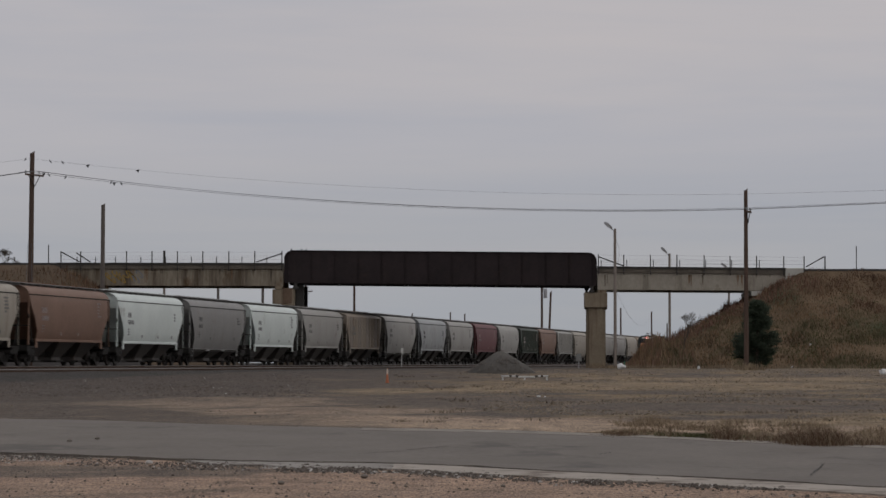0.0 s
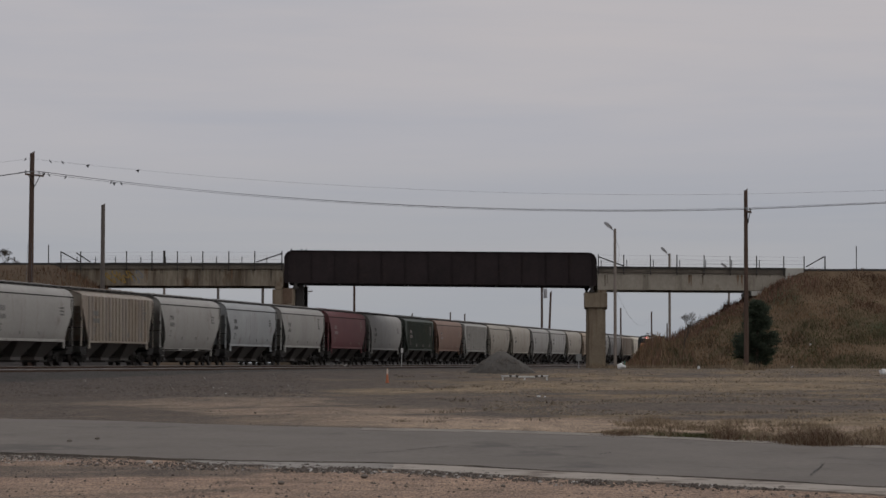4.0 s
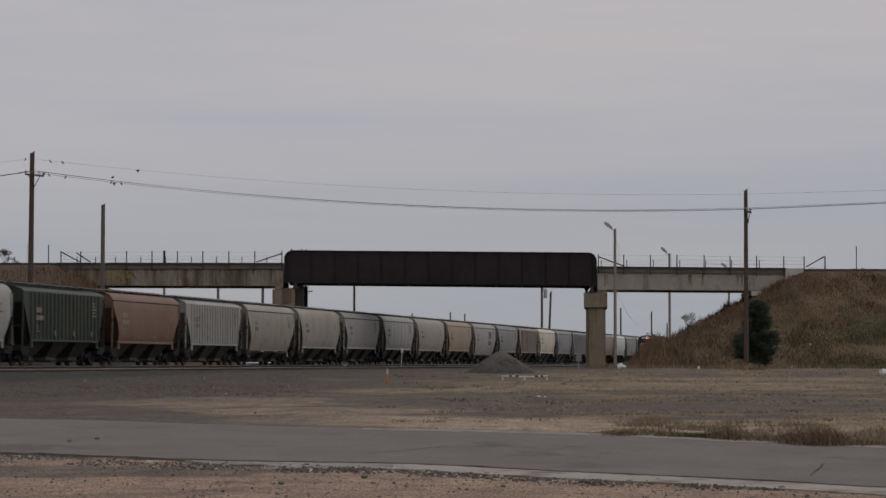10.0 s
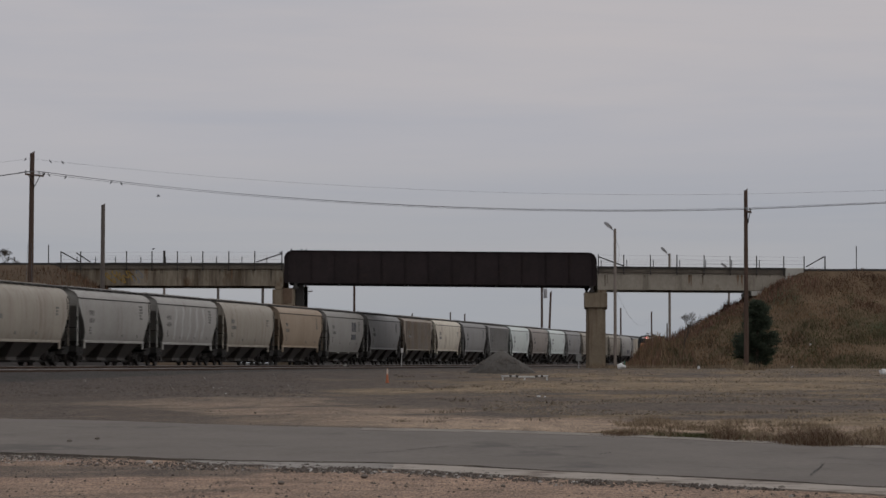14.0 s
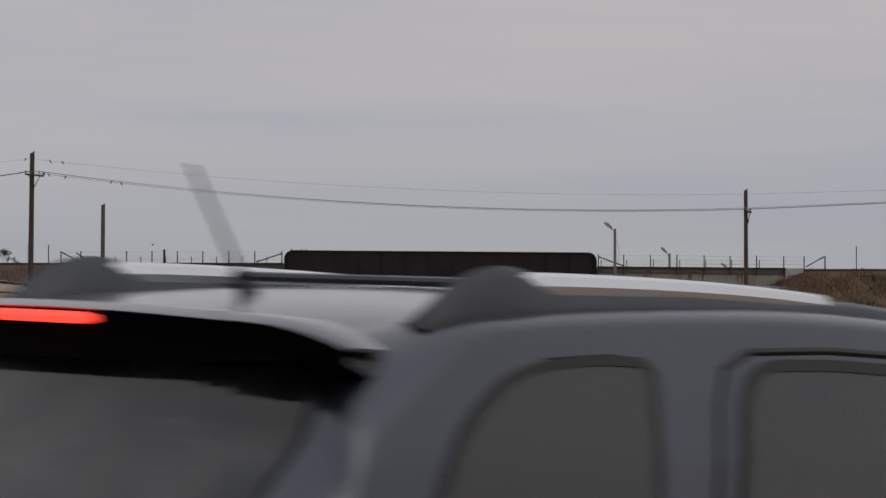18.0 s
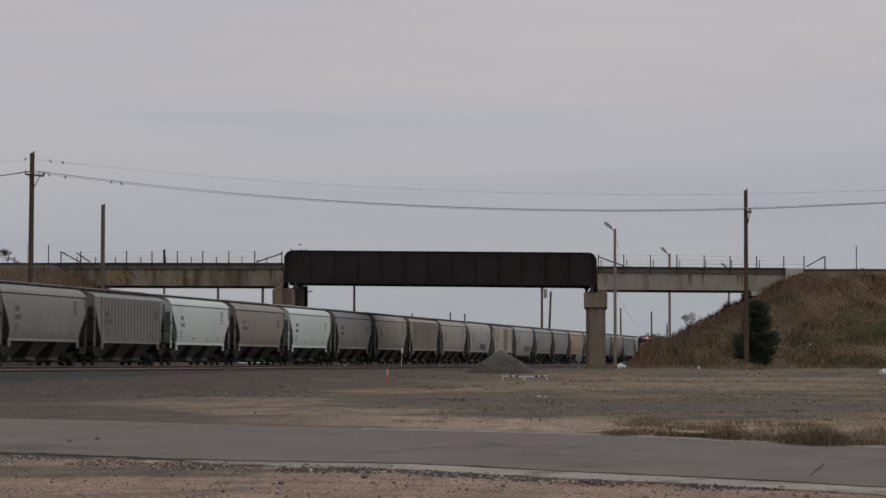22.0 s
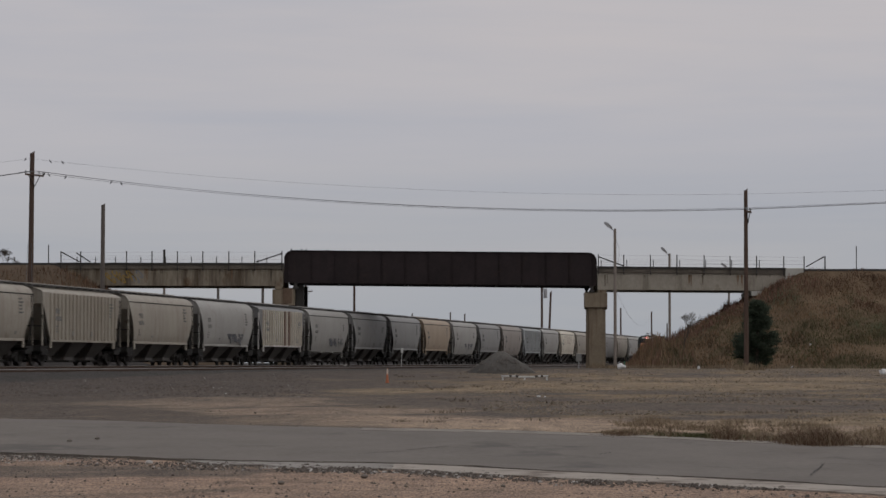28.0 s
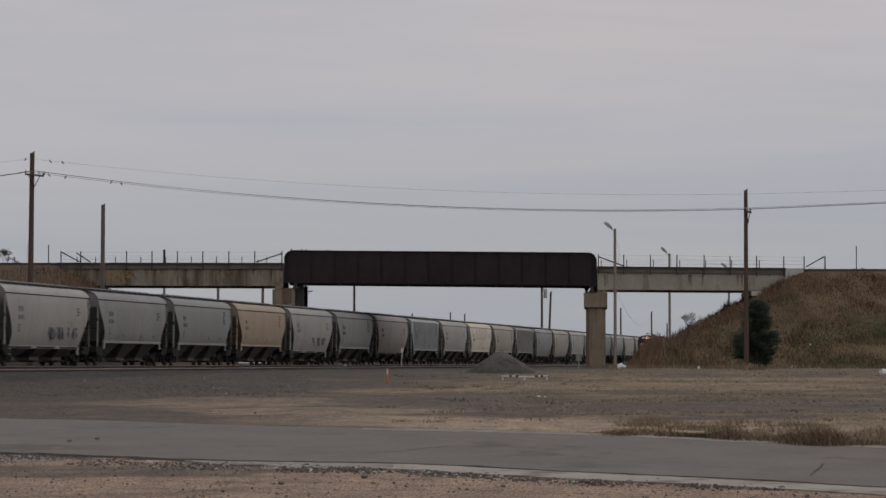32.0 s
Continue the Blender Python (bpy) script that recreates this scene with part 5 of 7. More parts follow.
# marker posts beside the tracks
def marker(px, dist, top, base_z, w, h, label, lean=0.0):
    x = at_px(px, dist)
    m = thing("marker_post", label, "marker post", pose(x, dist, base_z, 0, lean, 0))
    height = at_py(top, dist) - base_z
    bm = bmesh.new()
    box(bm, -0.03, 0.03, -0.03, 0.03, -0.2, height - h + 0.05)
    part("post", bm, WHITE, m)
    bm = bmesh.new()
    box(bm, -w / 2, w / 2, -0.06, -0.032, height - h, height, 0.008)
    part("marker_plate", bm, WHITE, m)


marker(710, 246, 617, sheet(at_px(710, 246), 246) - 0.05, 0.2, 0.38, "white marker post with a small plate by the tracks", 3)
x = at_px(1024, 256)
relay = thing("relay_box", "pale grey equipment box on a post near the pier", "equipment box", pose(x, 256, sheet(x, 256)))
bm = bmesh.new()
rod(bm, (0, 0, -0.2), (0, 0, 0.7), 0.05, n=8)
part("post", bm, LAMP_GREY, relay)
bm = bmesh.new()
box(bm, -0.24, 0.24, -0.16, 0.16, 0.62, 1.28, 0.02)
part("cabinet", bm, surface("dull_grey_cabinet", (0.16, 0.16, 0.155), (0.22, 0.22, 0.21), 0.7), relay)

# litter
def bag(px, py, dist, w, h, seed, base=None):
    x = at_px(px, dist)
    bm = bmesh.new()
    bmesh.ops.create_icosphere(bm, subdivisions=3, radius=1)
    for v in bm.verts:
        k = 1 + 0.45 * noise.noise(v.co * 1.7 + Vector((seed, 0, 0)))
        v.co = Vector((v.co.x * k * w / 2, v.co.y * k * w / 3, (v.co.z * k * 0.5 + 0.45) * h))
    ob = part("plastic_bag", bm, BAG, at=pose(x, dist, (sheet(x, dist) if base is None else base) - 0.02))
    return tagged(smooth(ob, 50), "crumpled white plastic bag lying on the ground", "bag", "scattered litter")


bag(1099, 648, 236, 0.7, 0.45, 1)
bag(1236, 650, 230, 0.2, 0.26, 2)
bag(1562, 678, 150, 0.42, 0.3, 3)
bag(1434, 610, 250, 0.15, 0.14, 5, bank_z(at_px(1434, 250), 250, EDGE_R, 1, bz(477.5)) + 0.05)
bag(1402, 634, 245, 0.3, 0.25, 6)
bag(953, 702, 92, 0.10, 0.06, 7)
bag(964, 702, 92, 0.07, 0.05, 8)
bm = bmesh.new()
box(bm, -0.05, 0.05, -0.05, 0.05, -0.1, 0.62, 0.01)
x = at_px(1105, 236)
tagged(part("green_stake", bm, surface("green_paint", (0.03, 0.10, 0.06), (0.05, 0.15, 0.09), 0.6), at=pose(x, 236, sheet(x, 236))), "short green stake standing in the grass", "stake")
# pale rubble beyond the train, seen under the cars
rg = random.Random(9)
spots = []
for px in (549, 556, 562, 570, 577, 584, 590, 600, 604, 611):
    for i in range(5):
        d = 258 + rg.uniform(-0.4, 0.4)
        spots.append((at_px(px + rg.uniform(-2, 2), d), d, 1.20 + rg.uniform(-0.05, 0.05), rg.uniform(0.2, 0.42)))
pebbles("pale_rubble", spots, PALE_STONES, "pale broken concrete rubble beyond the tracks", "rubble")
# ---- the freight train ----
PITCH, SPEED, SLOW = 18.2, 20.17, 0.0040
TURN = 90 - TRACK_TURN


def body_rings(kind):
    """Cross-sections of a hopper body from end to end."""
    sill = {"smooth": 1.50, "wedge": 1.50, "plain": 1.45, "deep": 1.10, "ribbed": 1.50}[kind]
    if kind in ("smooth", "wedge"):
        sec = [(1.40, 1.50), (1.47, 1.66), (1.54, 2.05), (1.59, 2.6), (1.60, 3.1), (1.58, 3.6), (1.53, 4.02), (1.44, 4.24), (1.27, 4.43), (0.98, 4.56), (0.55, 4.64), (0.0, 4.68)]
    elif kind == "plain":
        sec = [(1.38, 1.45), (1.46, 1.62), (1.54, 2.05), (1.59, 2.6), (1.60, 3.1), (1.57, 3.6), (1.50, 3.95), (1.40, 4.20), (1.22, 4.42), (0.94, 4.57), (0.53, 4.66), (0.0, 4.70)]
    elif kind == "deep":
        sec = [(1.20, 1.10), (1.33, 1.34), (1.46, 1.80), (1.56, 2.4), (1.60, 3.0), (1.585, 3.55), (1.53, 4.02), (1.44, 4.24), (1.27, 4.43), (0.98, 4.56), (0.55, 4.64), (0.0, 4.68)]
    else:
        sec = [(1.47, 1.50), (1.50, 1.60), (1.50, 2.05), (1.50, 2.6), (1.50, 3.1), (1.50, 3.6), (1.50, 4.10), (1.50, 4.24), (1.38, 4.36), (0.95, 4.50), (0.55, 4.60), (0.0, 4.64)]
    return sec, sill


def side_y(kind, z):
    sec = body_rings(kind)[0]
    return float(np.interp(z, [q[1] for q in sec], [q[0] for q in sec]))


def end_x(z, sill, kind="smooth"):
    """How far the side sheet reaches at height z."""
    top, low = 8.16, 6.72
    if kind in ("wedge", "plain", "ribbed"):        # a straight taper
        return top - (top - low) * max(0.0, (3.85 - z) / (3.85 - sill))
    t = max(0.0, min(1.0, (3.75 - z) / (3.75 - sill) * 1.22))
    return top - (top - low) * (0.25 * t + 0.75 * t * t * (3 - 2 * t))


def body_mesh(kind):
    sec, sill = body_rings(kind)
    bm = bmesh.new()
    n = 8
    cols = []
    for i in range(n + 1):
        f = -1 + 2 * i / n
        ring = []
        for y, z in sec:
            ring.append((f * end_x(z, sill, kind), -y, z))
        for y, z in reversed(sec[:-1]):
            ring.append((f * end_x(z, sill, kind), y, z))
        cols.append([bm.verts.new(p) for p in ring])
    m = len(cols[0])
    for a, b in zip(cols, cols[1:]):
        for j in range(m - 1):
            bm.faces.new((a[j], b[j], b[j + 1], a[j + 1]))
    # ends: the slope sheet leans in between the side sheets
    for ring, s in ((cols[0], -1), (cols[-1], 1)):
        inner = []
        for v in ring:
            z = v.co.z
            deep = 0.12 if z > 3.7 else 0.12 + (3.7 - z) * 1.25
            inner.append(bm.verts.new((s * (8.16 - deep), v.co.y * 0.975, min(z, 4.60))))
        for j in range(m - 1):
            bm.faces.new((ring[j], inner[j], inner[j + 1], ring[j + 1]))
        bm.faces.new((ring[0], ring[-1], inner[-1], inner[0]))
        half = m // 2
        for j in range(half):
            if m - 1 - j - 1 > j + 1:
                bm.faces.new((inner[j], inner[m - 1 - j], inner[m - 2 - j], inner[j + 1]))
            elif m - 1 - j - 1 == j + 1:
                bm.faces.new((inner[j], inner[m - 1 - j], inner[j + 1]))
    bm.faces.new([c[0] for c in cols] + [c[-1] for c in reversed(cols)])
    bmesh.ops.recalc_face_normals(bm, faces=bm.faces[:])
    me = bpy.data.meshes.new("body_" + kind)
    bm.to_mesh(me)
    bm.free()
    me.polygons.foreach_set("use_smooth", [True] * len(me.polygons))
    me.set_sharp_from_angle(angle=radians(30))
    return me


BODY = {k: body_mesh(k) for k in ("smooth", "wedge", "plain", "deep", "ribbed")}
SHARED = {}


def shared(key, build):
    if key not in SHARED:
        bm = bmesh.new()
        build(bm)
        me = bpy.data.meshes.new(key)
        bm.to_mesh(me)
        bm.free()
        SHARED[key] = me
    return SHARED[key]


def hopper_paint(name, low, high, rust=(0.16, 0.10, 0.07), streak_at=0.55, spots_at=0.60, heavy=0.5, streak_scale=(3.2, 3.2, 0.16)):
    low, high = (tuple(0.98 * c for c in col) for col in (low, high))
    return surface(name, low, high, 0.62, 0.0, 0.35, 5.0, 0.05, spots=tuple(0.55 * c + 0.45 * r * 0.8 for c, r in zip(low, rust)), spot_scale=0.45, spot_at=spots_at,
                   streak=tuple((1 - heavy) * c + heavy * r for c, r in zip(low, rust)), streak_at=streak_at, streak_scale=streak_scale)


PAINT = {
    "pale_streak": hopper_paint("pale_streak_paint", (0.371, 0.362, 0.353), (0.464, 0.455, 0.445)),
    "white": hopper_paint("white_hopper_paint", (0.520, 0.566, 0.548), (0.650, 0.696, 0.668), streak_at=0.68),
    "grey": hopper_paint("light_grey_hopper_paint", (0.268, 0.257, 0.238), (0.362, 0.349, 0.326)),
    "mid": hopper_paint("mid_grey_hopper_paint", (0.193, 0.188, 0.182), (0.267, 0.261, 0.253)),
    "dark": hopper_paint("dark_grey_hopper_paint", (0.165, 0.162, 0.158), (0.225, 0.221, 0.216)),
    "beige": hopper_paint("beige_grey_hopper_paint", (0.278, 0.248, 0.205), (0.365, 0.330, 0.277), (0.15, 0.085, 0.055), 0.50, 0.60),
    "brown_grey": hopper_paint("brown_grey_hopper_paint", (0.228, 0.197, 0.174), (0.305, 0.270, 0.240)),
    "tan": hopper_paint("tan_hopper_paint", (0.288, 0.218, 0.153), (0.371, 0.288, 0.209)),
    "rust": hopper_paint("rust_brown_hopper_paint", (0.150, 0.083, 0.055), (0.218, 0.128, 0.088)),
    "red": hopper_paint("oxide_red_hopper_paint", (0.106, 0.032, 0.036), (0.150, 0.050, 0.052)),
    "green": hopper_paint("dark_green_hopper_paint", (0.030, 0.039, 0.030), (0.049, 0.059, 0.045)),
    "cream": hopper_paint("cream_hopper_paint", (0.530, 0.482, 0.395), (0.665, 0.612, 0.510), (0.20, 0.10, 0.055), 0.48, 0.58),
    "blue_grey": hopper_paint("blue_grey_hopper_paint", (0.255, 0.265, 0.268), (0.350, 0.360, 0.362)),
    "rusty_tan": hopper_paint("rust_streaked_tan_paint", (0.245, 0.210, 0.172), (0.335, 0.294, 0.245), (0.15, 0.075, 0.040), 0.46, 0.58, 0.65, (2.6, 2.6, 0.10)),
    "rusty_white": hopper_paint("rust_streaked_white_paint", (0.390, 0.371, 0.353), (0.538, 0.510, 0.492), (0.12, 0.05, 0.03), 0.48, 0.60, 0.9, (1.8, 1.8, 0.14)),
}
WALKWAY = surface("galvanised_walkway", (0.13, 0.125, 0.12), (0.24, 0.235, 0.23), 0.6, 0.3)
# grime, darkened further so the colour carries the shade under the cars
UNDER = surface("underframe_grime_shade", (0.012, 0.011, 0.010), (0.030, 0.027, 0.025), 0.85, 0.1)
# bay paints darker than the bodies: underside shade put into the colour
BAY_PAINT = hopper_paint("grimy_shaded_bay_paint", (0.052, 0.047, 0.043), (0.092, 0.084, 0.077), (0.10, 0.07, 0.05), 0.5, 0.55)
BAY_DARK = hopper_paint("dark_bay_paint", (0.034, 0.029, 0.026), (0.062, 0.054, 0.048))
WHEEL = surface("wheel_steel", (0.026, 0.022, 0.020), (0.052, 0.044, 0.040), 0.6, 0.4)
LETTER = surface("faded_lettering", (0.17, 0.17, 0.175), (0.25, 0.25, 0.25), 0.8)
LETTER_DIM = surface("dusty_lettering", (0.15, 0.145, 0.14), (0.22, 0.215, 0.205), 0.8)
LETTER_DARK = surface("dark_dusty_lettering", (0.10, 0.10, 0.10), (0.15, 0.15, 0.15), 0.8)
LETTER_PALE = surface("faded_white_lettering", (0.24, 0.20, 0.19), (0.32, 0.28, 0.27), 0.8)
SPRAY = surface("faded_spray_paint", (0.075, 0.075, 0.085), (0.16, 0.16, 0.17), 0.8, 0, 1.5, 8)
WHEEL_SETS = []


def wheelset_mesh(bm):
    rod(bm, (0, -0.95, 0), (0, 0.95, 0), 0.085, n=10)
    for s in (-1, 1):
        for y0, y1, r in ((0.70, 0.735, 0.485), (0.735, 0.835, 0.455)):
            rod(bm, (0, s * y0, 0), (0, s * y1, 0), r, n=24)
        rod(bm, (0, s * 0.835, 0), (0, s * 0.86, 0), 0.17, n=12)


def truck_mesh(bm):
    for s in (-1, 1):
        y0, y1 = s * 1.0 - 0.07, s * 1.0 + 0.07
        extrude_profile(bm, [(-1.25, 0.42), (-1.25, 0.62), (-0.75, 0.68), (-0.42, 0.82), (0.42, 0.82), (0.75, 0.68), (1.25, 0.62), (1.25, 0.42), (0.95, 0.42), (0.45, 0.24),
                             (-0.45, 0.24), (-0.95, 0.42)], y0, y1, "y")
        for x in (-0.88, 0.88):
            rod(bm, (x, s * 1.07, 0.457), (x, s * 1.16, 0.457), 0.12, n=10)
        for x in (-0.14, 0.14):
            rod(bm, (x, s * 1.10, 0.30), (x, s * 1.10, 0.62), 0.075, n=8)
    box(bm, -0.22, 0.22, -1.08, 1.08, 0.56, 0.86, 0.03)


def bay_mesh(top, low):
    def build(bm):
        rings = []
        for z, hx, hy in ((top, 1.78, 1.40), (0.52, 0.92, 0.60), (low, 0.92, 0.60)):
            rings.append([(-hx, -hy, z), (hx, -hy, z), (hx, hy, z), (-hx, hy, z)])
        loft(bm, rings)
        bmesh.ops.recalc_face_normals(bm, faces=bm.faces[:])
    return build


def gate_mesh(bm):
    box(bm, -0.95, 0.95, -0.9, 0.9, 0.22, 0.34, 0.02)
    rod(bm, (0.5, -1.2, 0.30), (0.5, 1.2, 0.30), 0.04, n=6)


def coupler_mesh(bm):
    box(bm, 0.0, 0.62, -0.11, 0.11, 0.74, 0.96, 0.02)
    box(bm, 0.55, 0.86, -0.17, 0.15, 0.70, 1.00, 0.04)


def end_frame_mesh(bm):
    extrude_profile(bm, [(6.9, 1.02), (6.9, 1.14), (8.14, 1.14), (8.14, 1.20), (8.36, 1.20), (8.36, 0.86), (8.14, 0.86), (8.14, 0.70), (6.9, 0.70), (6.9, 0.9), (7.6, 1.02)], -1.46, 1.46, "y")


def corner_post_mesh(bm):
    bar(bm, (8.20, 0, 1.2), (8.10, 0, 4.0), 0.085, 0.07)


def end_post_mesh(bm):
    bar(bm, (8.20, 0, 1.2), (8.26, 0, 3.4), 0.09, 0.12)


def brace_mesh(bm):
    bar(bm, (7.45, 0, 1.2), (8.24, 0, 2.95), 0.07, 0.07)


def cross_bar_mesh(bm):
    bar(bm, (8.26, -1.48, 2.3), (8.26, 1.48, 2.3), 0.06, 0.06)


def ladder_mesh(bm):
    for x in (0.0, 0.36):
        bar(bm, (x, 0, 1.25), (x, 0, 4.1), 0.028, 0.028)
    for k in range(9):
        bar(bm, (0, 0, 1.45 + k * 0.32), (0.36, 0, 1.45 + k * 0.32), 0.02, 0.02)


def roofwalk_mesh(bm):
    box(bm, -8.75, 8.75, -0.95, -0.55, 4.70, 4.745)
    box(bm, -8.75, 8.75, 0.55, 0.95, 4.70, 4.745)
    for i in range(13):
        x = -8.4 + i * 1.4
        box(bm, x - 0.03, x + 0.03, -1.0, 1.0, 4.58, 4.70)


def hatch_mesh(bm):
    box(bm, -7.4, 7.4, -0.42, 0.42, 4.66, 4.80, 0.04)
    for i in range(11):
        x = -7 + i * 1.4
        box(bm, x - 0.05, x + 0.05, -0.46, 0.46, 4.80, 4.835)


def side_sill_mesh(z, y):
    def build(bm):
        for s in (-1, 1):
            box(bm, -6.75, 6.75, s * y - 0.05, s * y + 0.05, z - 0.10, z + 0.05, 0.015)
            for x in (-6.7, 6.45):
                box(bm, x, x + 0.25, s * y - 0.04, s * y + 0.04, z - 0.45, z - 0.102)
    return build


def eave_mesh(bm):
    for s in (-1, 1):
        box(bm, -8.14, 8.14, s * 1.52 - 0.03, s * 1.52 + 0.03, 4.03, 4.09, 0.012)


def marks_mesh(kind, rng, side=-1):
    """Worn lettering as plain bars, on the side sheet."""
    def build(bm):
        def bars(x, z, w, h):
            y = side * (side_y(kind, z + h / 2) + (0.004 if kind != "ribbed" else 0.110))
            box(bm, x, x + w, y - 0.005, y + 0.005, z, z + h)
        def word(x, z, n, h):
            for k in range(n):
                w = h * rng.uniform(0.45, 0.75)
                bars(x, z, w, h)
                x += w + h * 0.28
        word(-6.0, 3.05, rng.choice((3, 4)), 0.30)
        word(-6.0, 2.62, rng.choice((5, 6)), 0.26)
        for r in range(3):
            word(-5.9, 1.95 + r * 0.16, rng.choice((5, 7, 8)), 0.07)
        for r in range(rng.choice((3, 5))):
            word(5.3, 2.95 + r * 0.19, rng.choice((5, 7, 9)), 0.10)
        for x in (-2.4, 1.4, 4.8):
            if rng.random() < 0.75:
                bars(x + rng.uniform(-0.3, 0.3), 1.78, 0.26, 0.28)
    return build


def blob(bm, cx, cz, w, h, y, rng):
    n = 14
    vs = []
    for i in range(n):
        a = 2 * math.pi * i / n
        r = rng.uniform(0.55, 1.0)
        vs.append((cx + w * r * math.cos(a), cz + h * r * math.sin(a)))
    extrude_profile(bm, vs, y - 0.004, y + 0.004, "y")


def hopper(k, kind, colour, extra=""):
    rng = random.Random(1000 + k)
    words = {"smooth": "covered hopper railcar with smooth curved sides", "deep": "covered hopper railcar with deep rounded sides",
             "wedge": "covered hopper railcar with sides tapering to the sill", "plain": "covered hopper railcar with plain tapering sides",
             "ribbed": "covered hopper railcar with upright ribbed sides"}[kind]
    tone = {"white": "white", "grey": "light grey", "mid": "grey", "dark": "dark grey", "beige": "dusty beige", "brown_grey": "brownish grey", "tan": "tan", "rust": "rust-brown",
            "red": "faded red", "green": "dark green", "cream": "cream-white", "blue_grey": "bluish grey", "rusty_tan": "rust-streaked tan", "rusty_white": "rust-stained white"}[colour]
    car = thing("hopper_car", f"{tone} {words}", "hopper car", group="hopper cars of the train")
    paint = PAINT[colour]
    me = BODY[kind].copy()
    # rust-stained white cars: shade between the ribs put in as darker body paint
    skin = PAINT["dark"] if colour == "rusty_white" else paint
    me.materials.append(skin)
    body = part_of("body", me, skin, car)
    sill = body_rings(kind)[1]
    def add(name, key, build, material, parent=car, at=None, label=""):
        base = shared(key, build)
        key2 = key + material.name
        if key2 not in SHARED:
            SHARED[key2] = base.copy()
            SHARED[key2].materials.append(material)
        return part_of(name, SHARED[key2], material, parent, label, at)
    add("roof_walkway", "roofwalk", roofwalk_mesh, WALKWAY)
    add("roof_hatch", "hatch", hatch_mesh, paint)
    add("side_sill", "sill" + kind, side_sill_mesh(sill, body_rings(kind)[0][0][0] + 0.03), paint)
    if kind not in ("ribbed", "plain"):
        add("eave_rail", "eave", eave_mesh, UNDER if colour not in ("white", "cream") else DARK_STEEL)
    for i in range(3):
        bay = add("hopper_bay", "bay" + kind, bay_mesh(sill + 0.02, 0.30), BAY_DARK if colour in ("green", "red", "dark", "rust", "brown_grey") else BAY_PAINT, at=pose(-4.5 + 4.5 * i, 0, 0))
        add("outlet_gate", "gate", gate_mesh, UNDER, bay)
    # sill added full length to shut out bright ground seen beneath
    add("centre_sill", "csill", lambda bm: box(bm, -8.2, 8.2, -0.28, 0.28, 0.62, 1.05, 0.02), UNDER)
    for s in (0, 180):
        spin = pose(0, 0, 0, 0, 0, s)
        # end parts take the dark underframe colour for the shade between cars
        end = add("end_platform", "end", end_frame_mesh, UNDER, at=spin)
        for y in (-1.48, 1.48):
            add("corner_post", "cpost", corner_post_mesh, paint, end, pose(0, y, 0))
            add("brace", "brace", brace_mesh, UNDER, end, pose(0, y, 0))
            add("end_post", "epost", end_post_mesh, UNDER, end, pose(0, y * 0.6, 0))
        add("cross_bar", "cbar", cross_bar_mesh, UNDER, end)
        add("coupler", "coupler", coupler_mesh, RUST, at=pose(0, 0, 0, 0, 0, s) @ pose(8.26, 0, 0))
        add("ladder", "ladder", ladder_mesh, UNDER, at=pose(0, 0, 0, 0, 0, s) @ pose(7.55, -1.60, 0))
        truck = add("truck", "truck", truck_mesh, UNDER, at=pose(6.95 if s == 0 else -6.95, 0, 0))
        for x in (-0.88, 0.88):
            w = add("wheelset", "wheelset", wheelset_mesh, WHEEL, truck)
            w.matrix_parent_inverse = Matrix.Translation((x, 0, 0.457))
            WHEEL_SETS.append(w)
    if kind == "ribbed":
        def rib(bm):
            box(bm, -0.06, 0.06, -0.06, 0.06, 1.52, 4.22, 0.015)
        for i in range(19):
            x = -6.75 + 13.5 * i / 18
            for s in (-1, 1):
                worn = colour.startswith("rusty") and (i * 7 + k) % 5 in (0, 2)
                add("rib", "rib", rib, PAINT["rust"] if colour == "rusty_white" and i in (10, 12) else PAINT["cream"] if colour == "rusty_white" else PAINT["brown_grey"] if worn else paint, at=pose(x, s * 1.545, 0))
    bm = bmesh.new()
    marks_mesh(kind, rng)(bm)
    tagged(part("lettering", bm, LETTER_PALE if colour in ("red", "green", "rust", "dark") else LETTER if colour in ("white", "cream", "rusty_white") else LETTER_DARK if colour in ("mid", "brown_grey", "blue_grey") else LETTER_DIM, car), kind="stuff")
    if extra == "graffiti":
        bm = bmesh.new()
        for i in range(34):
            blob(bm, rng.choice((0.6, 2.2, 4.4)) + rng.gauss(0, 0.45), rng.uniform(1.75, 2.55), rng.uniform(0.10, 0.34), rng.uniform(0.12, 0.46), -(side_y(kind, 2.2) + 0.004), rng)
        tagged(part("graffiti", bm, SPRAY, car, "faded dark spray paint"), kind="stuff")
    if extra == "logo":
        bm = bmesh.new()
        for i in range(2):
            box(bm, 2.2 + i * 1.0, 3.0 + i * 1.0, -1.612, -1.600, 2.9, 3.7)
        box(bm, 2.2, 4.0, -1.606, -1.575, 2.2, 2.65)
        part("emblem", bm, SPRAY, car, "dark square emblem")
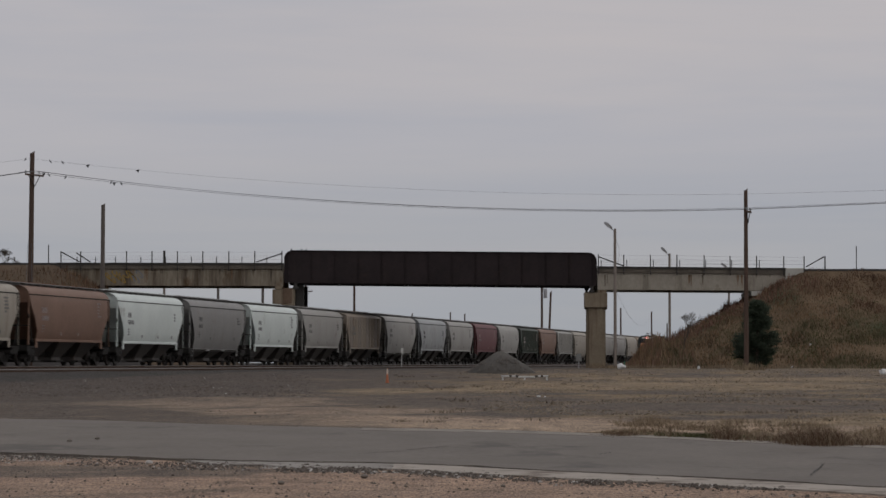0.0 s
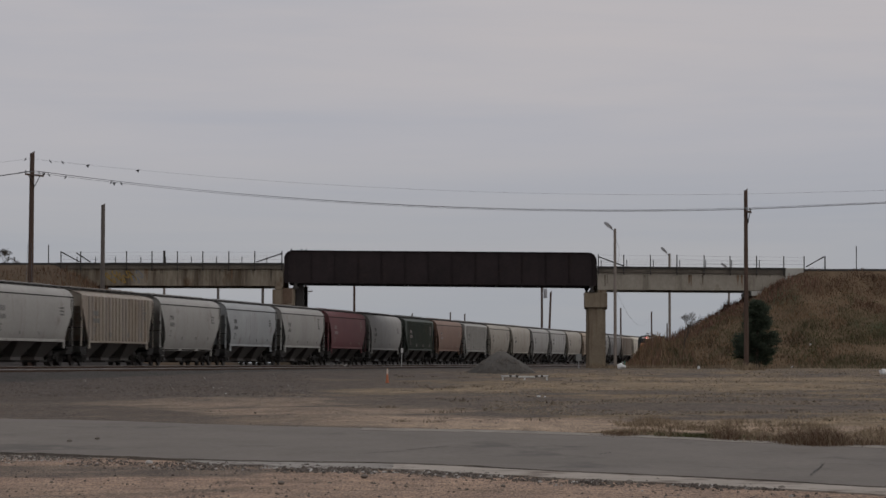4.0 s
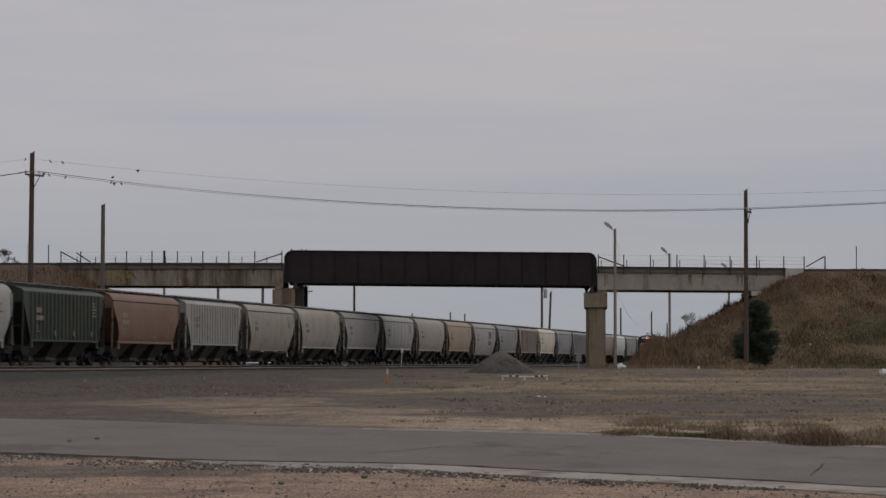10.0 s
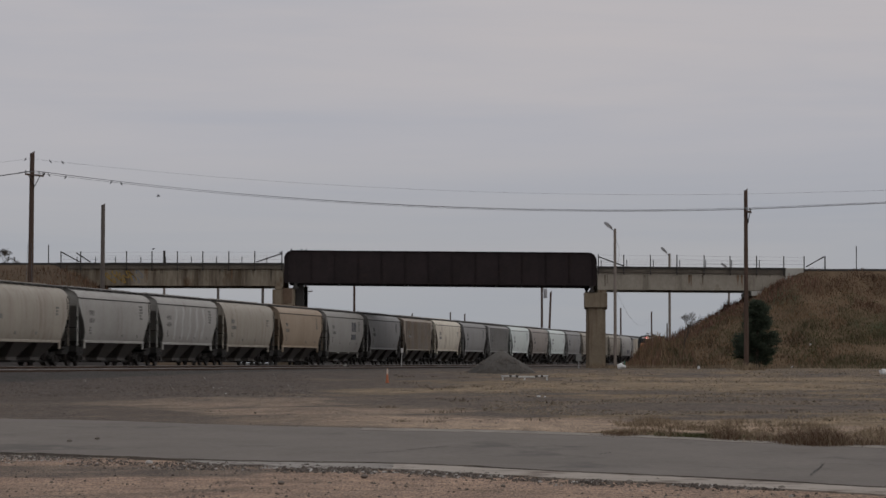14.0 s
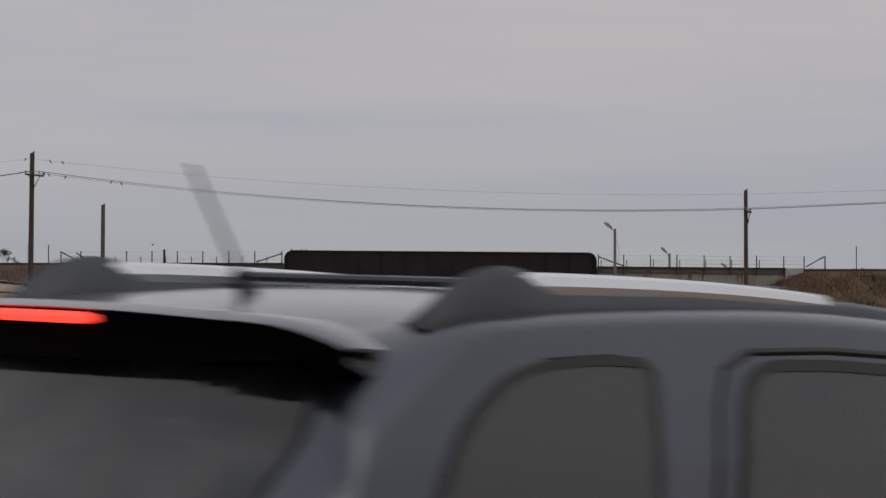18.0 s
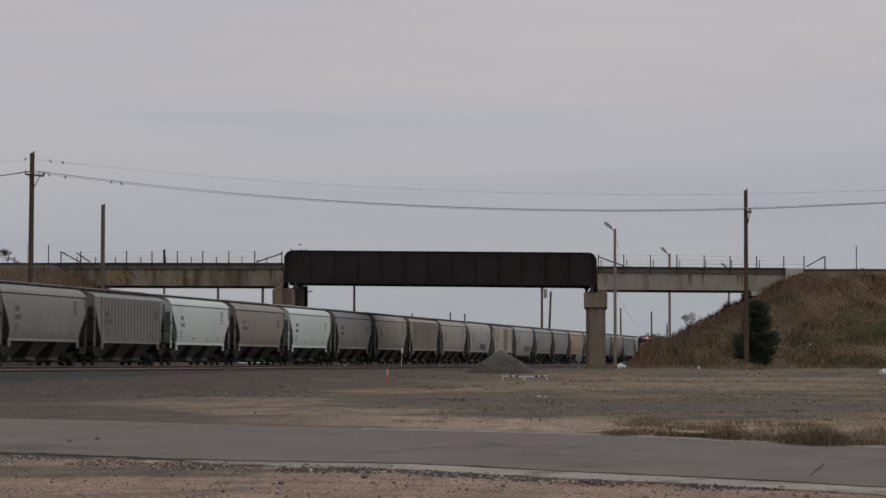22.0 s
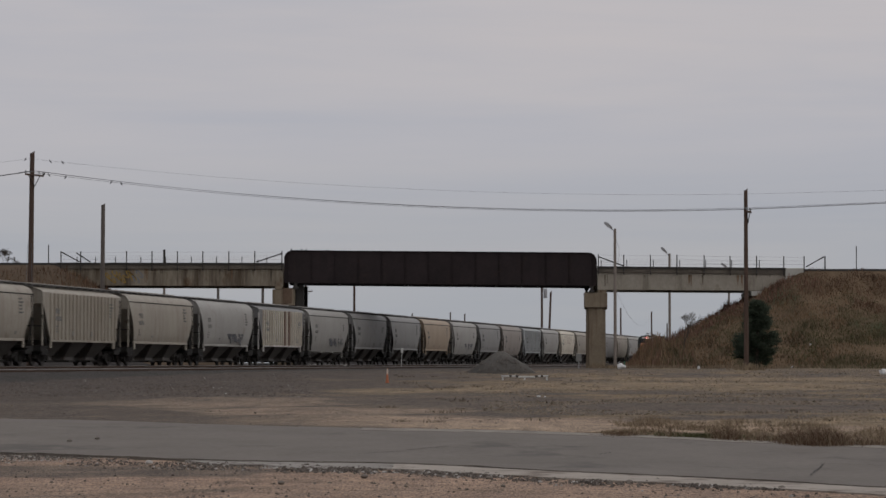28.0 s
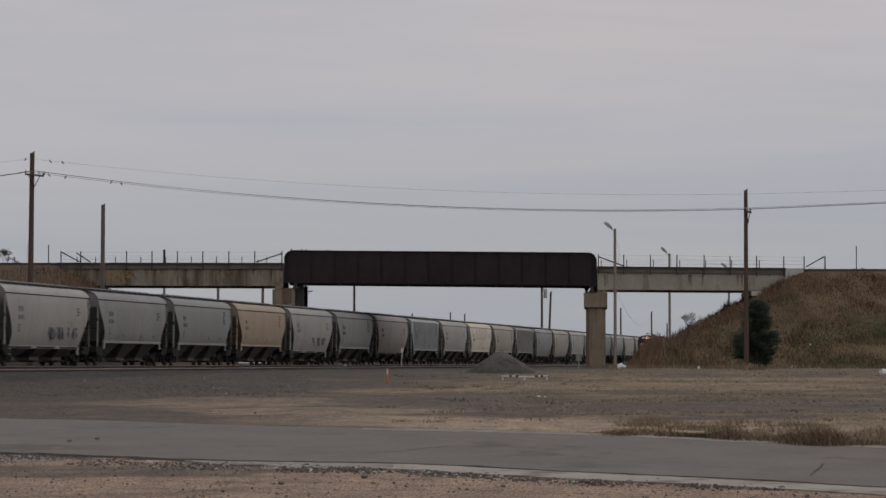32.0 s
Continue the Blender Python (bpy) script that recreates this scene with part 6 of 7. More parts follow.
    if extra == "stripes":
        cols = 5 if colour != "cream" else 7
        for i in range(cols):
            x = -3.6 + i * (1.9 if colour != "cream" else 1.25)
            top, low, wide = (3.95, 1.75, 0.55) if colour != "cream" else (3.95, 2.75, 0.28)
            bm = bmesh.new()
            rows = []
            for k in range(9):
                z = top + (low - top) * k / 8
                y = -(side_y(kind, z) + 0.005)
                c = x - 0.5 * (k / 8) ** 2 + 0.15 * math.sin(k + i)
                w = wide * (0.5 + 0.5 * abs(math.sin(k * 0.5 + i)))
                rows.append((bm.verts.new((c - w / 2, y, z)), bm.verts.new((c + w / 2, y, z))))
            for (q, r), (u, v) in zip(rows, rows[1:]):
                bm.faces.new((q, u, v, r))
            bmesh.ops.recalc_face_normals(bm, faces=bm.faces[:])
            part("wash_streak", bm, PAINT["pale_streak"] if colour != "cream" else PAINT["rust"], car, "pale streak down the side" if colour != "cream" else "rust-brown drip down the side")
    return car


CONSIST = """smooth:brown_grey smooth:beige smooth:rust smooth:white deep:mid smooth:white smooth:grey ribbed:rusty_tan deep:grey smooth:blue_grey smooth:grey wedge:red plain:grey
ribbed:green smooth:rust ribbed:grey deep:beige plain:beige smooth:grey smooth:grey:stripes plain:beige smooth:tan deep:grey:logo smooth:mid ribbed:rusty_tan smooth:cream
smooth:mid ribbed:mid smooth:white smooth:brown_grey smooth:white smooth:mid smooth:beige ribbed:beige wedge:beige plain:grey:graffiti ribbed:rusty_white deep:grey:graffiti
smooth:mid smooth:mid smooth:tan deep:grey:graffiti smooth:mid deep:brown_grey ribbed:blue_grey smooth:grey smooth:cream:stripes smooth:beige ribbed:mid deep:mid deep:beige
smooth:grey smooth:white smooth:mid smooth:blue_grey smooth:grey smooth:brown_grey smooth:grey""".split()
TRAIN = []
for k, word in enumerate(CONSIST):
    kind, colour, *extra = word.split(":")
    TRAIN.append((k - 2, hopper(k - 2, kind, colour, extra[0] if extra else "")))


def car_pose(k, t):
    s = (k + 0.5) * PITCH - SPEED * t + SLOW * t * t
    p = along(s, 0, RAIL_Z)
    return pose(p.x, p.y, p.z, 0, 0, TURN)
# ---- the waiting locomotive on the second track ----
LO_ORANGE = surface("locomotive_orange", (0.20, 0.065, 0.018), (0.28, 0.095, 0.028), 0.5)
LO_DARK = surface("locomotive_dark_green", (0.012, 0.017, 0.015), (0.026, 0.032, 0.029), 0.5)
LO_GLASS = surface("cab_glass", (0.02, 0.022, 0.025), (0.03, 0.033, 0.036), 0.08)
LIGHT = glow("headlight_glow", (1.0, 0.52, 0.44), 3.2)
RED_LIGHT = glow("red_marker_glow", (0.9, 0.10, 0.06), 1.2)
s0 = (463 - TRACK_Y) / DIR.y + 1.0
p = along(s0, SECOND_D, SECOND_Z)
loco = thing("locomotive", "orange and dark green diesel locomotive with its headlight on", "locomotive", pose(p.x, p.y, p.z, 0, 0, 180 + TURN))
# local x points forward, towards the camera


def slab(name, dims, material, parent=loco, bevel=0.03, label=""):
    bm = bmesh.new()
    box(bm, *dims, bevel)
    return part(name, bm, material, parent, label)


slab("underframe", (-21.5, 1.3, -1.5, 1.5, 1.25, 1.75), LO_DARK)
bm = bmesh.new()
extrude_profile(bm, [(-1.0, 1.75), (1.15, 1.75), (1.15, 2.9), (0.85, 3.2), (-0.2, 3.42), (-1.0, 3.42)], -0.95, 0.95, "y")
part("nose", bm, LO_ORANGE, loco, "orange nose")
bm = bmesh.new()
extrude_profile(bm, [(-1.55, 1.75), (1.55, 1.75), (1.55, 3.6), (1.40, 4.25), (0.95, 4.55), (0.0, 4.66), (-0.95, 4.55), (-1.40, 4.25), (-1.55, 3.6)], -3.2, -1.0, "x")
cab = part("cab", bm, LO_DARK, loco)
for y0, y1 in ((-1.3, -0.72), (-0.62, -0.05), (0.05, 0.62), (0.72, 1.3)):
    slab("cab_window", (-1.0, -0.98, y0, y1, 3.45, 4.02), LO_GLASS, cab, 0.0)
hl = slab("headlight_housing", (-1.05, -0.85, -0.34, 0.30, 4.02, 4.52), LO_DARK, cab, 0.02)
for z in (4.16, 4.38):
    bm = bmesh.new()
    rod(bm, (-0.85, 0, z), (-0.83, 0, z), 0.10, n=16)
    part("headlight", bm, LIGHT, hl)
bm = bmesh.new()
rod(bm, (-0.86, -0.22, 4.27), (-0.83, -0.22, 4.27), 0.10, n=10)
part("marker_light", bm, RED_LIGHT, hl)
for y in (-0.62, 0.62):
    slab("number_board", (-1.0, -0.96, y - 0.26, y + 0.26, 4.10, 4.36), WHITE, cab, 0.01)
bm = bmesh.new()
for k in (-0.16, 0.0, 0.16):
    rod(bm, (-2.0, k, 4.9), (-1.45, k, 4.9), 0.03, 0.08, n=8)
bar(bm, (-2.0, -0.2, 4.88), (-2.0, 0.2, 4.88), 0.07, 0.07)
bar(bm, (-2.0, 0, 4.5), (-2.0, 0, 4.88), 0.07, 0.07)
part("horn", bm, LO_DARK, cab)
bm = bmesh.new()
extrude_profile(bm, [(-0.95, 1.75), (0.95, 1.75), (0.95, 4.2), (0.75, 4.5), (-0.75, 4.5), (-0.95, 4.2)], -20.6, -3.2, "x")
hood = part("long_hood", bm, LO_ORANGE, loco)
slab("hood_roof", (-20.6, -3.2, -0.8, 0.8, 4.48, 4.62), LO_DARK, hood)
slab("radiator", (-20.2, -15.5, -1.35, 1.35, 3.9, 4.6), LO_DARK, hood)
slab("exhaust_stack", (-11.6, -10.6, -0.3, 0.3, 4.6, 4.85), LO_DARK, hood)
slab("fuel_tank", (-13.6, -8.0, -1.35, 1.35, 0.35, 1.25), LO_DARK, loco, 0.15)
slab("plow", (1.2, 1.6, -1.35, 1.35, 0.12, 0.9), LO_DARK, loco)
for y in (-1.3, 1.3):
    for k in range(8):
        bm = bmesh.new()
        rod(bm, (-20 + k * 2.95, y * 1.1, 1.75), (-20 + k * 2.95, y * 1.1, 2.8), 0.025, n=6)
        part("stanchion", bm, WHITE, loco)
    bm = bmesh.new()
    rod(bm, (-20, y * 1.1, 2.8), (0.65, y * 1.1, 2.8), 0.025, n=6)
    part("handrail", bm, WHITE, loco)
for x in (-17.2, -3.9):
    bm = bmesh.new()
    for s in (-1, 1):
        extrude_profile(bm, [(-2.5, 0.5), (-2.5, 0.85), (-1.4, 1.1), (1.4, 1.1), (2.5, 0.85), (2.5, 0.5), (1.6, 0.32), (-1.6, 0.32)], s * 1.1 - 0.09, s * 1.1 + 0.09, "y")
    box(bm, -0.3, 0.3, -1.1, 1.1, 0.6, 1.0)
    tr = part("truck", bm, LO_DARK, loco, at=pose(x, 0, 0))
    for k in (-1.9, 0, 1.9):
        bm = bmesh.new()
        rod(bm, (0, -0.95, 0), (0, 0.95, 0), 0.1, n=10)
        for s in (-1, 1):
            rod(bm, (0, s * 0.70, 0), (0, s * 0.84, 0), 0.53, n=24)
        part("wheelset", bm, WHEEL, tr, at=pose(k, 0, 0.53))
# ditch lights, unlit
for y in (-1.1, 1.1):
    bm = bmesh.new()
    rod(bm, (1.2, y, 1.95), (1.34, y, 1.95), 0.13, n=14)
    part("ditch_light", bm, LAMP_GREY, loco)
# ---- the dark grey car that drives through ----
def car_paint():
    m = bpy.data.materials.new("dark_metallic_car_paint")
    m.use_nodes = True
    t = m.node_tree
    b = t.nodes["Principled BSDF"]
    b.inputs["Metallic"].default_value = 0.8
    b.inputs["Coat Weight"].default_value = 0.8
    b.inputs["Coat Roughness"].default_value = 0.10
    co = node(t, "ShaderNodeTexCoord")
    n = node(t, "ShaderNodeTexNoise", Scale=1.6, Detail=4.0)
    t.links.new(co.outputs["Object"], n.inputs["Vector"])
    r = ramp(t, [(0.3, (0.062, 0.069, 0.088)), (0.7, (0.076, 0.083, 0.102))], n.outputs["Fac"])
    t.links.new(r.outputs["Color"], b.inputs["Base Color"])
    d = node(t, "ShaderNodeTexNoise", Scale=60.0, Detail=2.0)
    t.links.new(co.outputs["Object"], d.inputs["Vector"])
    rr = node(t, "ShaderNodeMapRange")
    rr.inputs["To Min"].default_value, rr.inputs["To Max"].default_value = 0.24, 0.34
    t.links.new(d.outputs["Fac"], rr.inputs["Value"])
    t.links.new(rr.outputs[0], b.inputs["Roughness"])
    return m


def thin_glass(name, tint, sheen, rough=0.03, ior=1.75, cloud_streak=0.0, film_tint=(0.44, 0.46, 0.46)):
    """A tinted pane: clear behind a reflection, plus pale film painted as more reflection."""
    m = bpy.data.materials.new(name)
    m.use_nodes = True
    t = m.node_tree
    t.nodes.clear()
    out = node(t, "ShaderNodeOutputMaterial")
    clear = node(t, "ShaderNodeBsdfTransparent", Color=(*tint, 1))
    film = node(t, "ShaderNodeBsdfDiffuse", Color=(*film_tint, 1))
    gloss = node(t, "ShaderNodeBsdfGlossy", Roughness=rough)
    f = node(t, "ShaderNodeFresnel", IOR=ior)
    m1 = node(t, "ShaderNodeMixShader", Fac=sheen)
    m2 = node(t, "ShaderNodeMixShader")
    if cloud_streak:       # soft streaks that paint reflected clouds into the film
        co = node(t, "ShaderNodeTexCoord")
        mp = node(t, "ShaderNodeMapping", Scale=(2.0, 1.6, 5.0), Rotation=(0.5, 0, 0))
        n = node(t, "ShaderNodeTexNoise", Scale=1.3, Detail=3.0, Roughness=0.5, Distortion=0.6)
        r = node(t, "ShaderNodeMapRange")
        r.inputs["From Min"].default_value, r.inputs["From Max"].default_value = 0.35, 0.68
        r.inputs["To Min"].default_value, r.inputs["To Max"].default_value = sheen * (1 - cloud_streak), sheen * (1 + cloud_streak)
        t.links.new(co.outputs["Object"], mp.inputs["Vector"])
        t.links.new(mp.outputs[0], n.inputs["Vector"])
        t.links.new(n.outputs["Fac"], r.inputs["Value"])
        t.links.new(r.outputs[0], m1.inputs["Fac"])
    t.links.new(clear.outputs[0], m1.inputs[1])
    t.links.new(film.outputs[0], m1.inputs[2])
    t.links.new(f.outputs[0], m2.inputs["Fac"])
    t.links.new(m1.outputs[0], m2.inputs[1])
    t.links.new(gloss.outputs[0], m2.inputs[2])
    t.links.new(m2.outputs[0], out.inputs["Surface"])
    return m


CAR_PAINT = car_paint()
# film strength and tint stand in for light reflected by each pane
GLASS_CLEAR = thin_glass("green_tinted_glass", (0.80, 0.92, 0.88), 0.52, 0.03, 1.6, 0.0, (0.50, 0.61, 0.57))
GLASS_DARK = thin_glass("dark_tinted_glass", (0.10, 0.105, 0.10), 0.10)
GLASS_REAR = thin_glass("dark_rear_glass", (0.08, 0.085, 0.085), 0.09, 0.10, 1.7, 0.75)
TRIM = surface("black_trim", (0.006, 0.006, 0.007), (0.012, 0.012, 0.013), 0.45)
GLOSS_BLACK = surface("matt_black_trim", (0.0015, 0.0015, 0.0018), (0.003, 0.003, 0.0034), 0.95)
GLOSS_BLACK.node_tree.nodes["Principled BSDF"].inputs["Specular IOR Level"].default_value = 0.05
RAIL_GREY = surface("dark_blue_grey_rail_base", (0.044, 0.049, 0.060), (0.062, 0.068, 0.081), 0.38)
RAIL_SILVER = surface("brushed_silver", (0.75, 0.76, 0.78), (0.85, 0.86, 0.88), 0.28, 0.7)
TYRE = surface("tyre_rubber", (0.015, 0.015, 0.015), (0.03, 0.03, 0.03), 0.85)
ALLOY = surface("alloy_wheel", (0.4, 0.4, 0.41), (0.55, 0.55, 0.56), 0.35, 0.8)
SEAT = surface("grey_seat_cloth", (0.05, 0.05, 0.052), (0.09, 0.09, 0.092), 0.95)
LINER = surface("headliner", (0.10, 0.10, 0.10), (0.15, 0.15, 0.148), 0.95)
BRAKE = glow("brake_light_glow", (1.0, 0.055, 0.035), 1.6)
RED_LENS = surface("red_lamp_lens", (0.25, 0.01, 0.012), (0.35, 0.02, 0.02), 0.15)

ROOF = [(-2.46, 0.50), (-2.44, 0.86), (-2.37, 1.03), (-2.24, 1.16), (-2.06, 1.32), (-1.91, 1.47), (-1.86, 1.548), (-1.78, 1.582), (-1.65, 1.603), (-1.45, 1.622), (-1.2, 1.636), (-0.8, 1.646), (-0.5, 1.642),
        (-0.25, 1.627), (0.0, 1.600), (0.22, 1.558), (0.47, 1.478), (0.77, 1.345), (1.08, 1.19), (1.34, 1.075), (1.55, 1.03), (1.9, 0.985), (2.15, 0.92), (2.32, 0.80), (2.38, 0.62), (2.40, 0.45)]


def roof_z(x):
    xs_, zs_ = [p[0] for p in ROOF], [p[1] for p in ROOF]
    i = max(0, min(len(xs_) - 2, int(np.searchsorted(xs_, x)) - 1))
    h = xs_[i + 1] - xs_[i]
    def slope(k):
        if k <= 0 or k >= len(xs_) - 1:
            return 0.0 if k <= 0 else -2.0
        return (zs_[k + 1] - zs_[k - 1]) / (xs_[k + 1] - xs_[k - 1])
    f = min(1.0, max(0.0, (x - xs_[i]) / h))
    return ((2 * f ** 3 - 3 * f * f + 1) * zs_[i] + (f ** 3 - 2 * f * f + f) * h * slope(i) + (-2 * f ** 3 + 3 * f * f) * zs_[i + 1] + (f ** 3 - f * f) * h * slope(i + 1))


def plan(x):
    """How much narrower the car is towards its ends."""
    if x < -1.75:
        return 1 - 0.15 * ((-1.75 - x) / 0.71) ** 2.2
    if x > 1.3:
        return 1 - 0.17 * ((x - 1.3) / 1.1) ** 2.2
    return 1.0


def half_w(z):
    """Half width of the flank at height z, before the roof's corner."""
    if z < 0.95:
        return 0.895 - 0.10 * ((0.70 - z) / 0.5) ** 2 if z < 0.7 else 0.895 - 0.03 * ((z - 0.7) / 0.25) ** 2
    return 0.865 - 0.055 * min(1, (z - 0.95) / 0.08) - 0.235 * max(0, z - 1.03) - 0.10 * max(0, z - 1.35)


def flank_y(x, z):
    return half_w(z) * plan(x)


def corner(x):
    """Width and height of the round between flank and roof, larger towards the tail."""
    k = max(0.0, min(1.0, (-1.48 - x) / 0.42))
    k = k * k * (3 - 2 * k)
    return 0.11 + 0.15 * k, 0.045 + 0.15 * k


def ring(x):
    """Upper outline of the body at x: from the sill up and over to the middle."""
    top = roof_z(x)
    w, h = corner(x)
    zc = max(0.36, top - 0.010 - h)          # where the roof's round corner begins
    a0 = 0.335 * h / w
    out = []
    for k in range(56):
        f = k / 55
        z = 0.30 + (zc - 0.30) * f
        out.append((flank_y(x, z), z))
    y0, z0 = out[-1]
    for k in range(1, 17):
        a = a0 + k / 16 * (math.pi / 2 - a0)
        out.append((y0 - w * (math.cos(a0) - math.cos(a)), z0 + h * (math.sin(a) - math.sin(a0))))
    y1, z1 = out[-1]
    for k in range(1, 25):
        f = k / 24
        out.append((y1 * (1 - f), z1 + (top - z1) * (1 - (1 - f) ** 2)))
    return out


def rounded(points, r, n=5):
    """A polygon with its corners rounded."""
    out = []
    m = len(points)
    for i in range(m):
        p, a, b = Vector(points[i]), Vector(points[i - 1]), Vector(points[(i + 1) % m])
        da, db = (a - p), (b - p)
        ra = min(r if not isinstance(r, (list, tuple)) else r[i], da.length * 0.45, db.length * 0.45)
        p0, p1 = p + da.normalized() * ra, p + db.normalized() * ra
        for k in range(n + 1):
            f = k / n
            out.append(tuple(p0 * (1 - f) ** 2 + p * 2 * f * (1 - f) + p1 * f * f))
    fine = []
    for i, p in enumerate(out):
        q = out[(i + 1) % len(out)]
        k = max(1, int(math.hypot(q[0] - p[0], q[1] - p[1]) / 0.035))
        fine += [(p[0] + (q[0] - p[0]) * j / k, p[1] + (q[1] - p[1]) * j / k) for j in range(k)]
    return fine


def grown(poly, d):
    """The polygon moved outwards by d."""
    c = sum((Vector(p) for p in poly), Vector((0, 0))) / len(poly)
    out = []
    m = len(poly)
    for i in range(m):
        a, b = Vector(poly[i - 1]), Vector(poly[(i + 1) % m])
        t = (b - a)
        n = Vector((t.y, -t.x)).normalized() if t.length > 1e-6 else Vector((0, 0))
        if n.dot(Vector(poly[i]) - c) < 0:
            n = -n
        out.append(tuple(Vector(poly[i]) + n * d))
    return out


def inside(poly, x, z):
    hit = False
    for i in range(len(poly)):
        (ax, az), (cx_, cz_) = poly[i - 1], poly[i]
        if (az > z) != (cz_ > z) and x < (cx_ - ax) * (z - az) / (cz_ - az) + ax:
            hit = not hit
    return hit


WINDOWS = {
    "front_door": rounded([(-0.165, 1.492), (0.08, 1.470), (0.36, 1.385), (0.64, 1.250), (0.95, 1.085), (0.93, 1.03), (0.03, 1.03)], 0.05),
    "rear_door": rounded([(-0.86, 1.518), (-0.60, 1.520), (-0.30, 1.507), (-0.145, 1.03), (-1.02, 1.03)], [0.10, 0.05, 0.02, 0.03, 0.04]),
    "quarter": rounded([(-1.80, 1.05), (-1.75, 1.22), (-1.64, 1.40), (-1.48, 1.505), (-1.30, 1.527), (-1.11, 1.523), (-1.21, 1.04)], [0.05, 0.2, 0.12, 0.1, 0.1, 0.05, 0.05]),
}
REAR_GLASS = rounded([(-0.62, 1.505), (0.62, 1.505), (0.66, 1.07), (-0.66, 1.07)], 0.06)
WIND = rounded([(-0.60, 1.575), (0.60, 1.575), (0.73, 1.09), (-0.73, 1.09)], 0.06)


def tail_z(x, y):
    """Height of the body's upper skin at x, y metres off the middle."""
    top = roof_z(x)
    w, h = corner(x)
    zc = max(0.36, top - 0.010 - h)
    a0 = 0.335 * h / w
    y0, y = flank_y(x, zc), abs(y)
    y1, z1 = y0 - w * math.cos(a0), zc + h * (1 - math.sin(a0))
    if y > y0:
        return zc - (y - y0) * 4
    if y > y1:
        return zc + h * (math.sin(math.acos(max(-1, min(1, (y - y1) / w)))) - math.sin(a0))
    return z1 + (top - z1) * (1 - (y / y1) ** 2)


def rear_x(y, z):
    """Where the tail is at height z, y metres off the middle."""
    lo, hi = -2.44, -1.70
    for _ in range(26):
        mid_ = (lo + hi) / 2
        lo, hi = (mid_, hi) if tail_z(mid_, y) < z else (lo, mid_)
    return lo


def rear_glass_x(y, z):
    """The rear pane stands a little proud under the spoiler."""
    k = max(0.0, min(1.0, (z - 1.15) / 0.33))
    return rear_x(y, z) - 0.004 - 0.045 * k * k * max(0.0, 1 - (y / 0.64) ** 4)


def front_x(y, z):
    want = z + 0.025 * (y / 0.6) ** 2
    lo, hi = 0.0, 1.4
    for _ in range(30):
        mid_ = (lo + hi) / 2
        lo, hi = (mid_, hi) if roof_z(mid_) > want else (lo, mid_)
    return lo


suv = thing("suv", "dark grey metallic sport utility car with silver roof rails", "car")


def shell():
    stations = [-2.46 + 4.86 * i / 300 for i in range(301)]
    bm = bmesh.new()
    cols = []
    for x in stations:
        half = ring(x)
        pts = [(x, -y, z) for y, z in half] + [(x, y, z) for y, z in reversed(half[:-1])]
        cols.append([bm.verts.new(p) for p in pts])
    holes = [grown(w, -0.003) for w in WINDOWS.values()]
    rear, wind = grown(REAR_GLASS, -0.004), grown(WIND, -0.018)
    m = len(cols[0])
    for a, b in zip(cols, cols[1:]):
        for j in range(m - 1):
            c = (a[j].co + a[j + 1].co + b[j].co + b[j + 1].co) / 4
            if abs(c.y) > 0.55 and any(inside(h, c.x, c.z) for h in holes):
                continue
            if c.x < -1.78 and inside(rear, c.y, c.z) and abs(c.x - rear_x(c.y, c.z)) < 0.08:
                continue
            if 0.0 < c.x < 1.45 and inside(wind, c.y, c.z) and abs(c.x - front_x(c.y, c.z)) < 0.12:
                continue
            # wheel arches
            if c.z < 0.74 and abs(c.y) > 0.5 and min(math.hypot(c.x - 1.38, c.z - 0.34), math.hypot(c.x + 1.32, c.z - 0.34)) < 0.40:
                continue
            bm.faces.new((a[j], b[j], b[j + 1], a[j + 1]))
    for cset in (cols[0], cols[-1]):
        bm.faces.new(cset)
    bmesh.ops.recalc_face_normals(bm, faces=bm.faces[:])
    return smooth(part("body_shell", bm, CAR_PAINT, suv), 50)


body_shell = shell()


def patch(name, poly, place, material, parent=None, hole=None, label=""):
    """A pane or trim ring laid on the body: rings of the outline drawn in to the middle."""
    bm = bmesh.new()
    c = sum((Vector(p) for p in poly), Vector((0, 0))) / len(poly)
    rings = []
    if hole:
        rings = [[bm.verts.new(place(*p)) for p in poly], [bm.verts.new(place(*p)) for p in hole]]
    else:
        for f in (1.0, 0.85, 0.68, 0.5, 0.3, 0.12):
            rings.append([bm.verts.new(place(*(c + (Vector(p) - c) * f))) for p in poly])
    n = len(poly)
    for a, b in zip(rings, rings[1:]):
        for i in range(n):
            bm.faces.new((a[i], a[(i + 1) % n], b[(i + 1) % n], b[i]))
    if not hole:
        bm.faces.new(rings[-1])
    bmesh.ops.recalc_face_normals(bm, faces=bm.faces[:])
    return smooth(part(name, bm, material, parent or suv, label), 60)


for key, poly in WINDOWS.items():
    for side in (-1, 1):
        def place(x, z, lift=0.0):
            return (x, side * (flank_y(x, z) + lift), z)
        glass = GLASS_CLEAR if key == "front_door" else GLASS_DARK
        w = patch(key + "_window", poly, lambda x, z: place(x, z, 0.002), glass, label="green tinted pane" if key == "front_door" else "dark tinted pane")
        patch("window_seal", grown(poly, 0.010 if key != "quarter" else 0.006), lambda x, z: place(x, z, 0.005), TRIM, w, hole=grown(poly, -0.012))
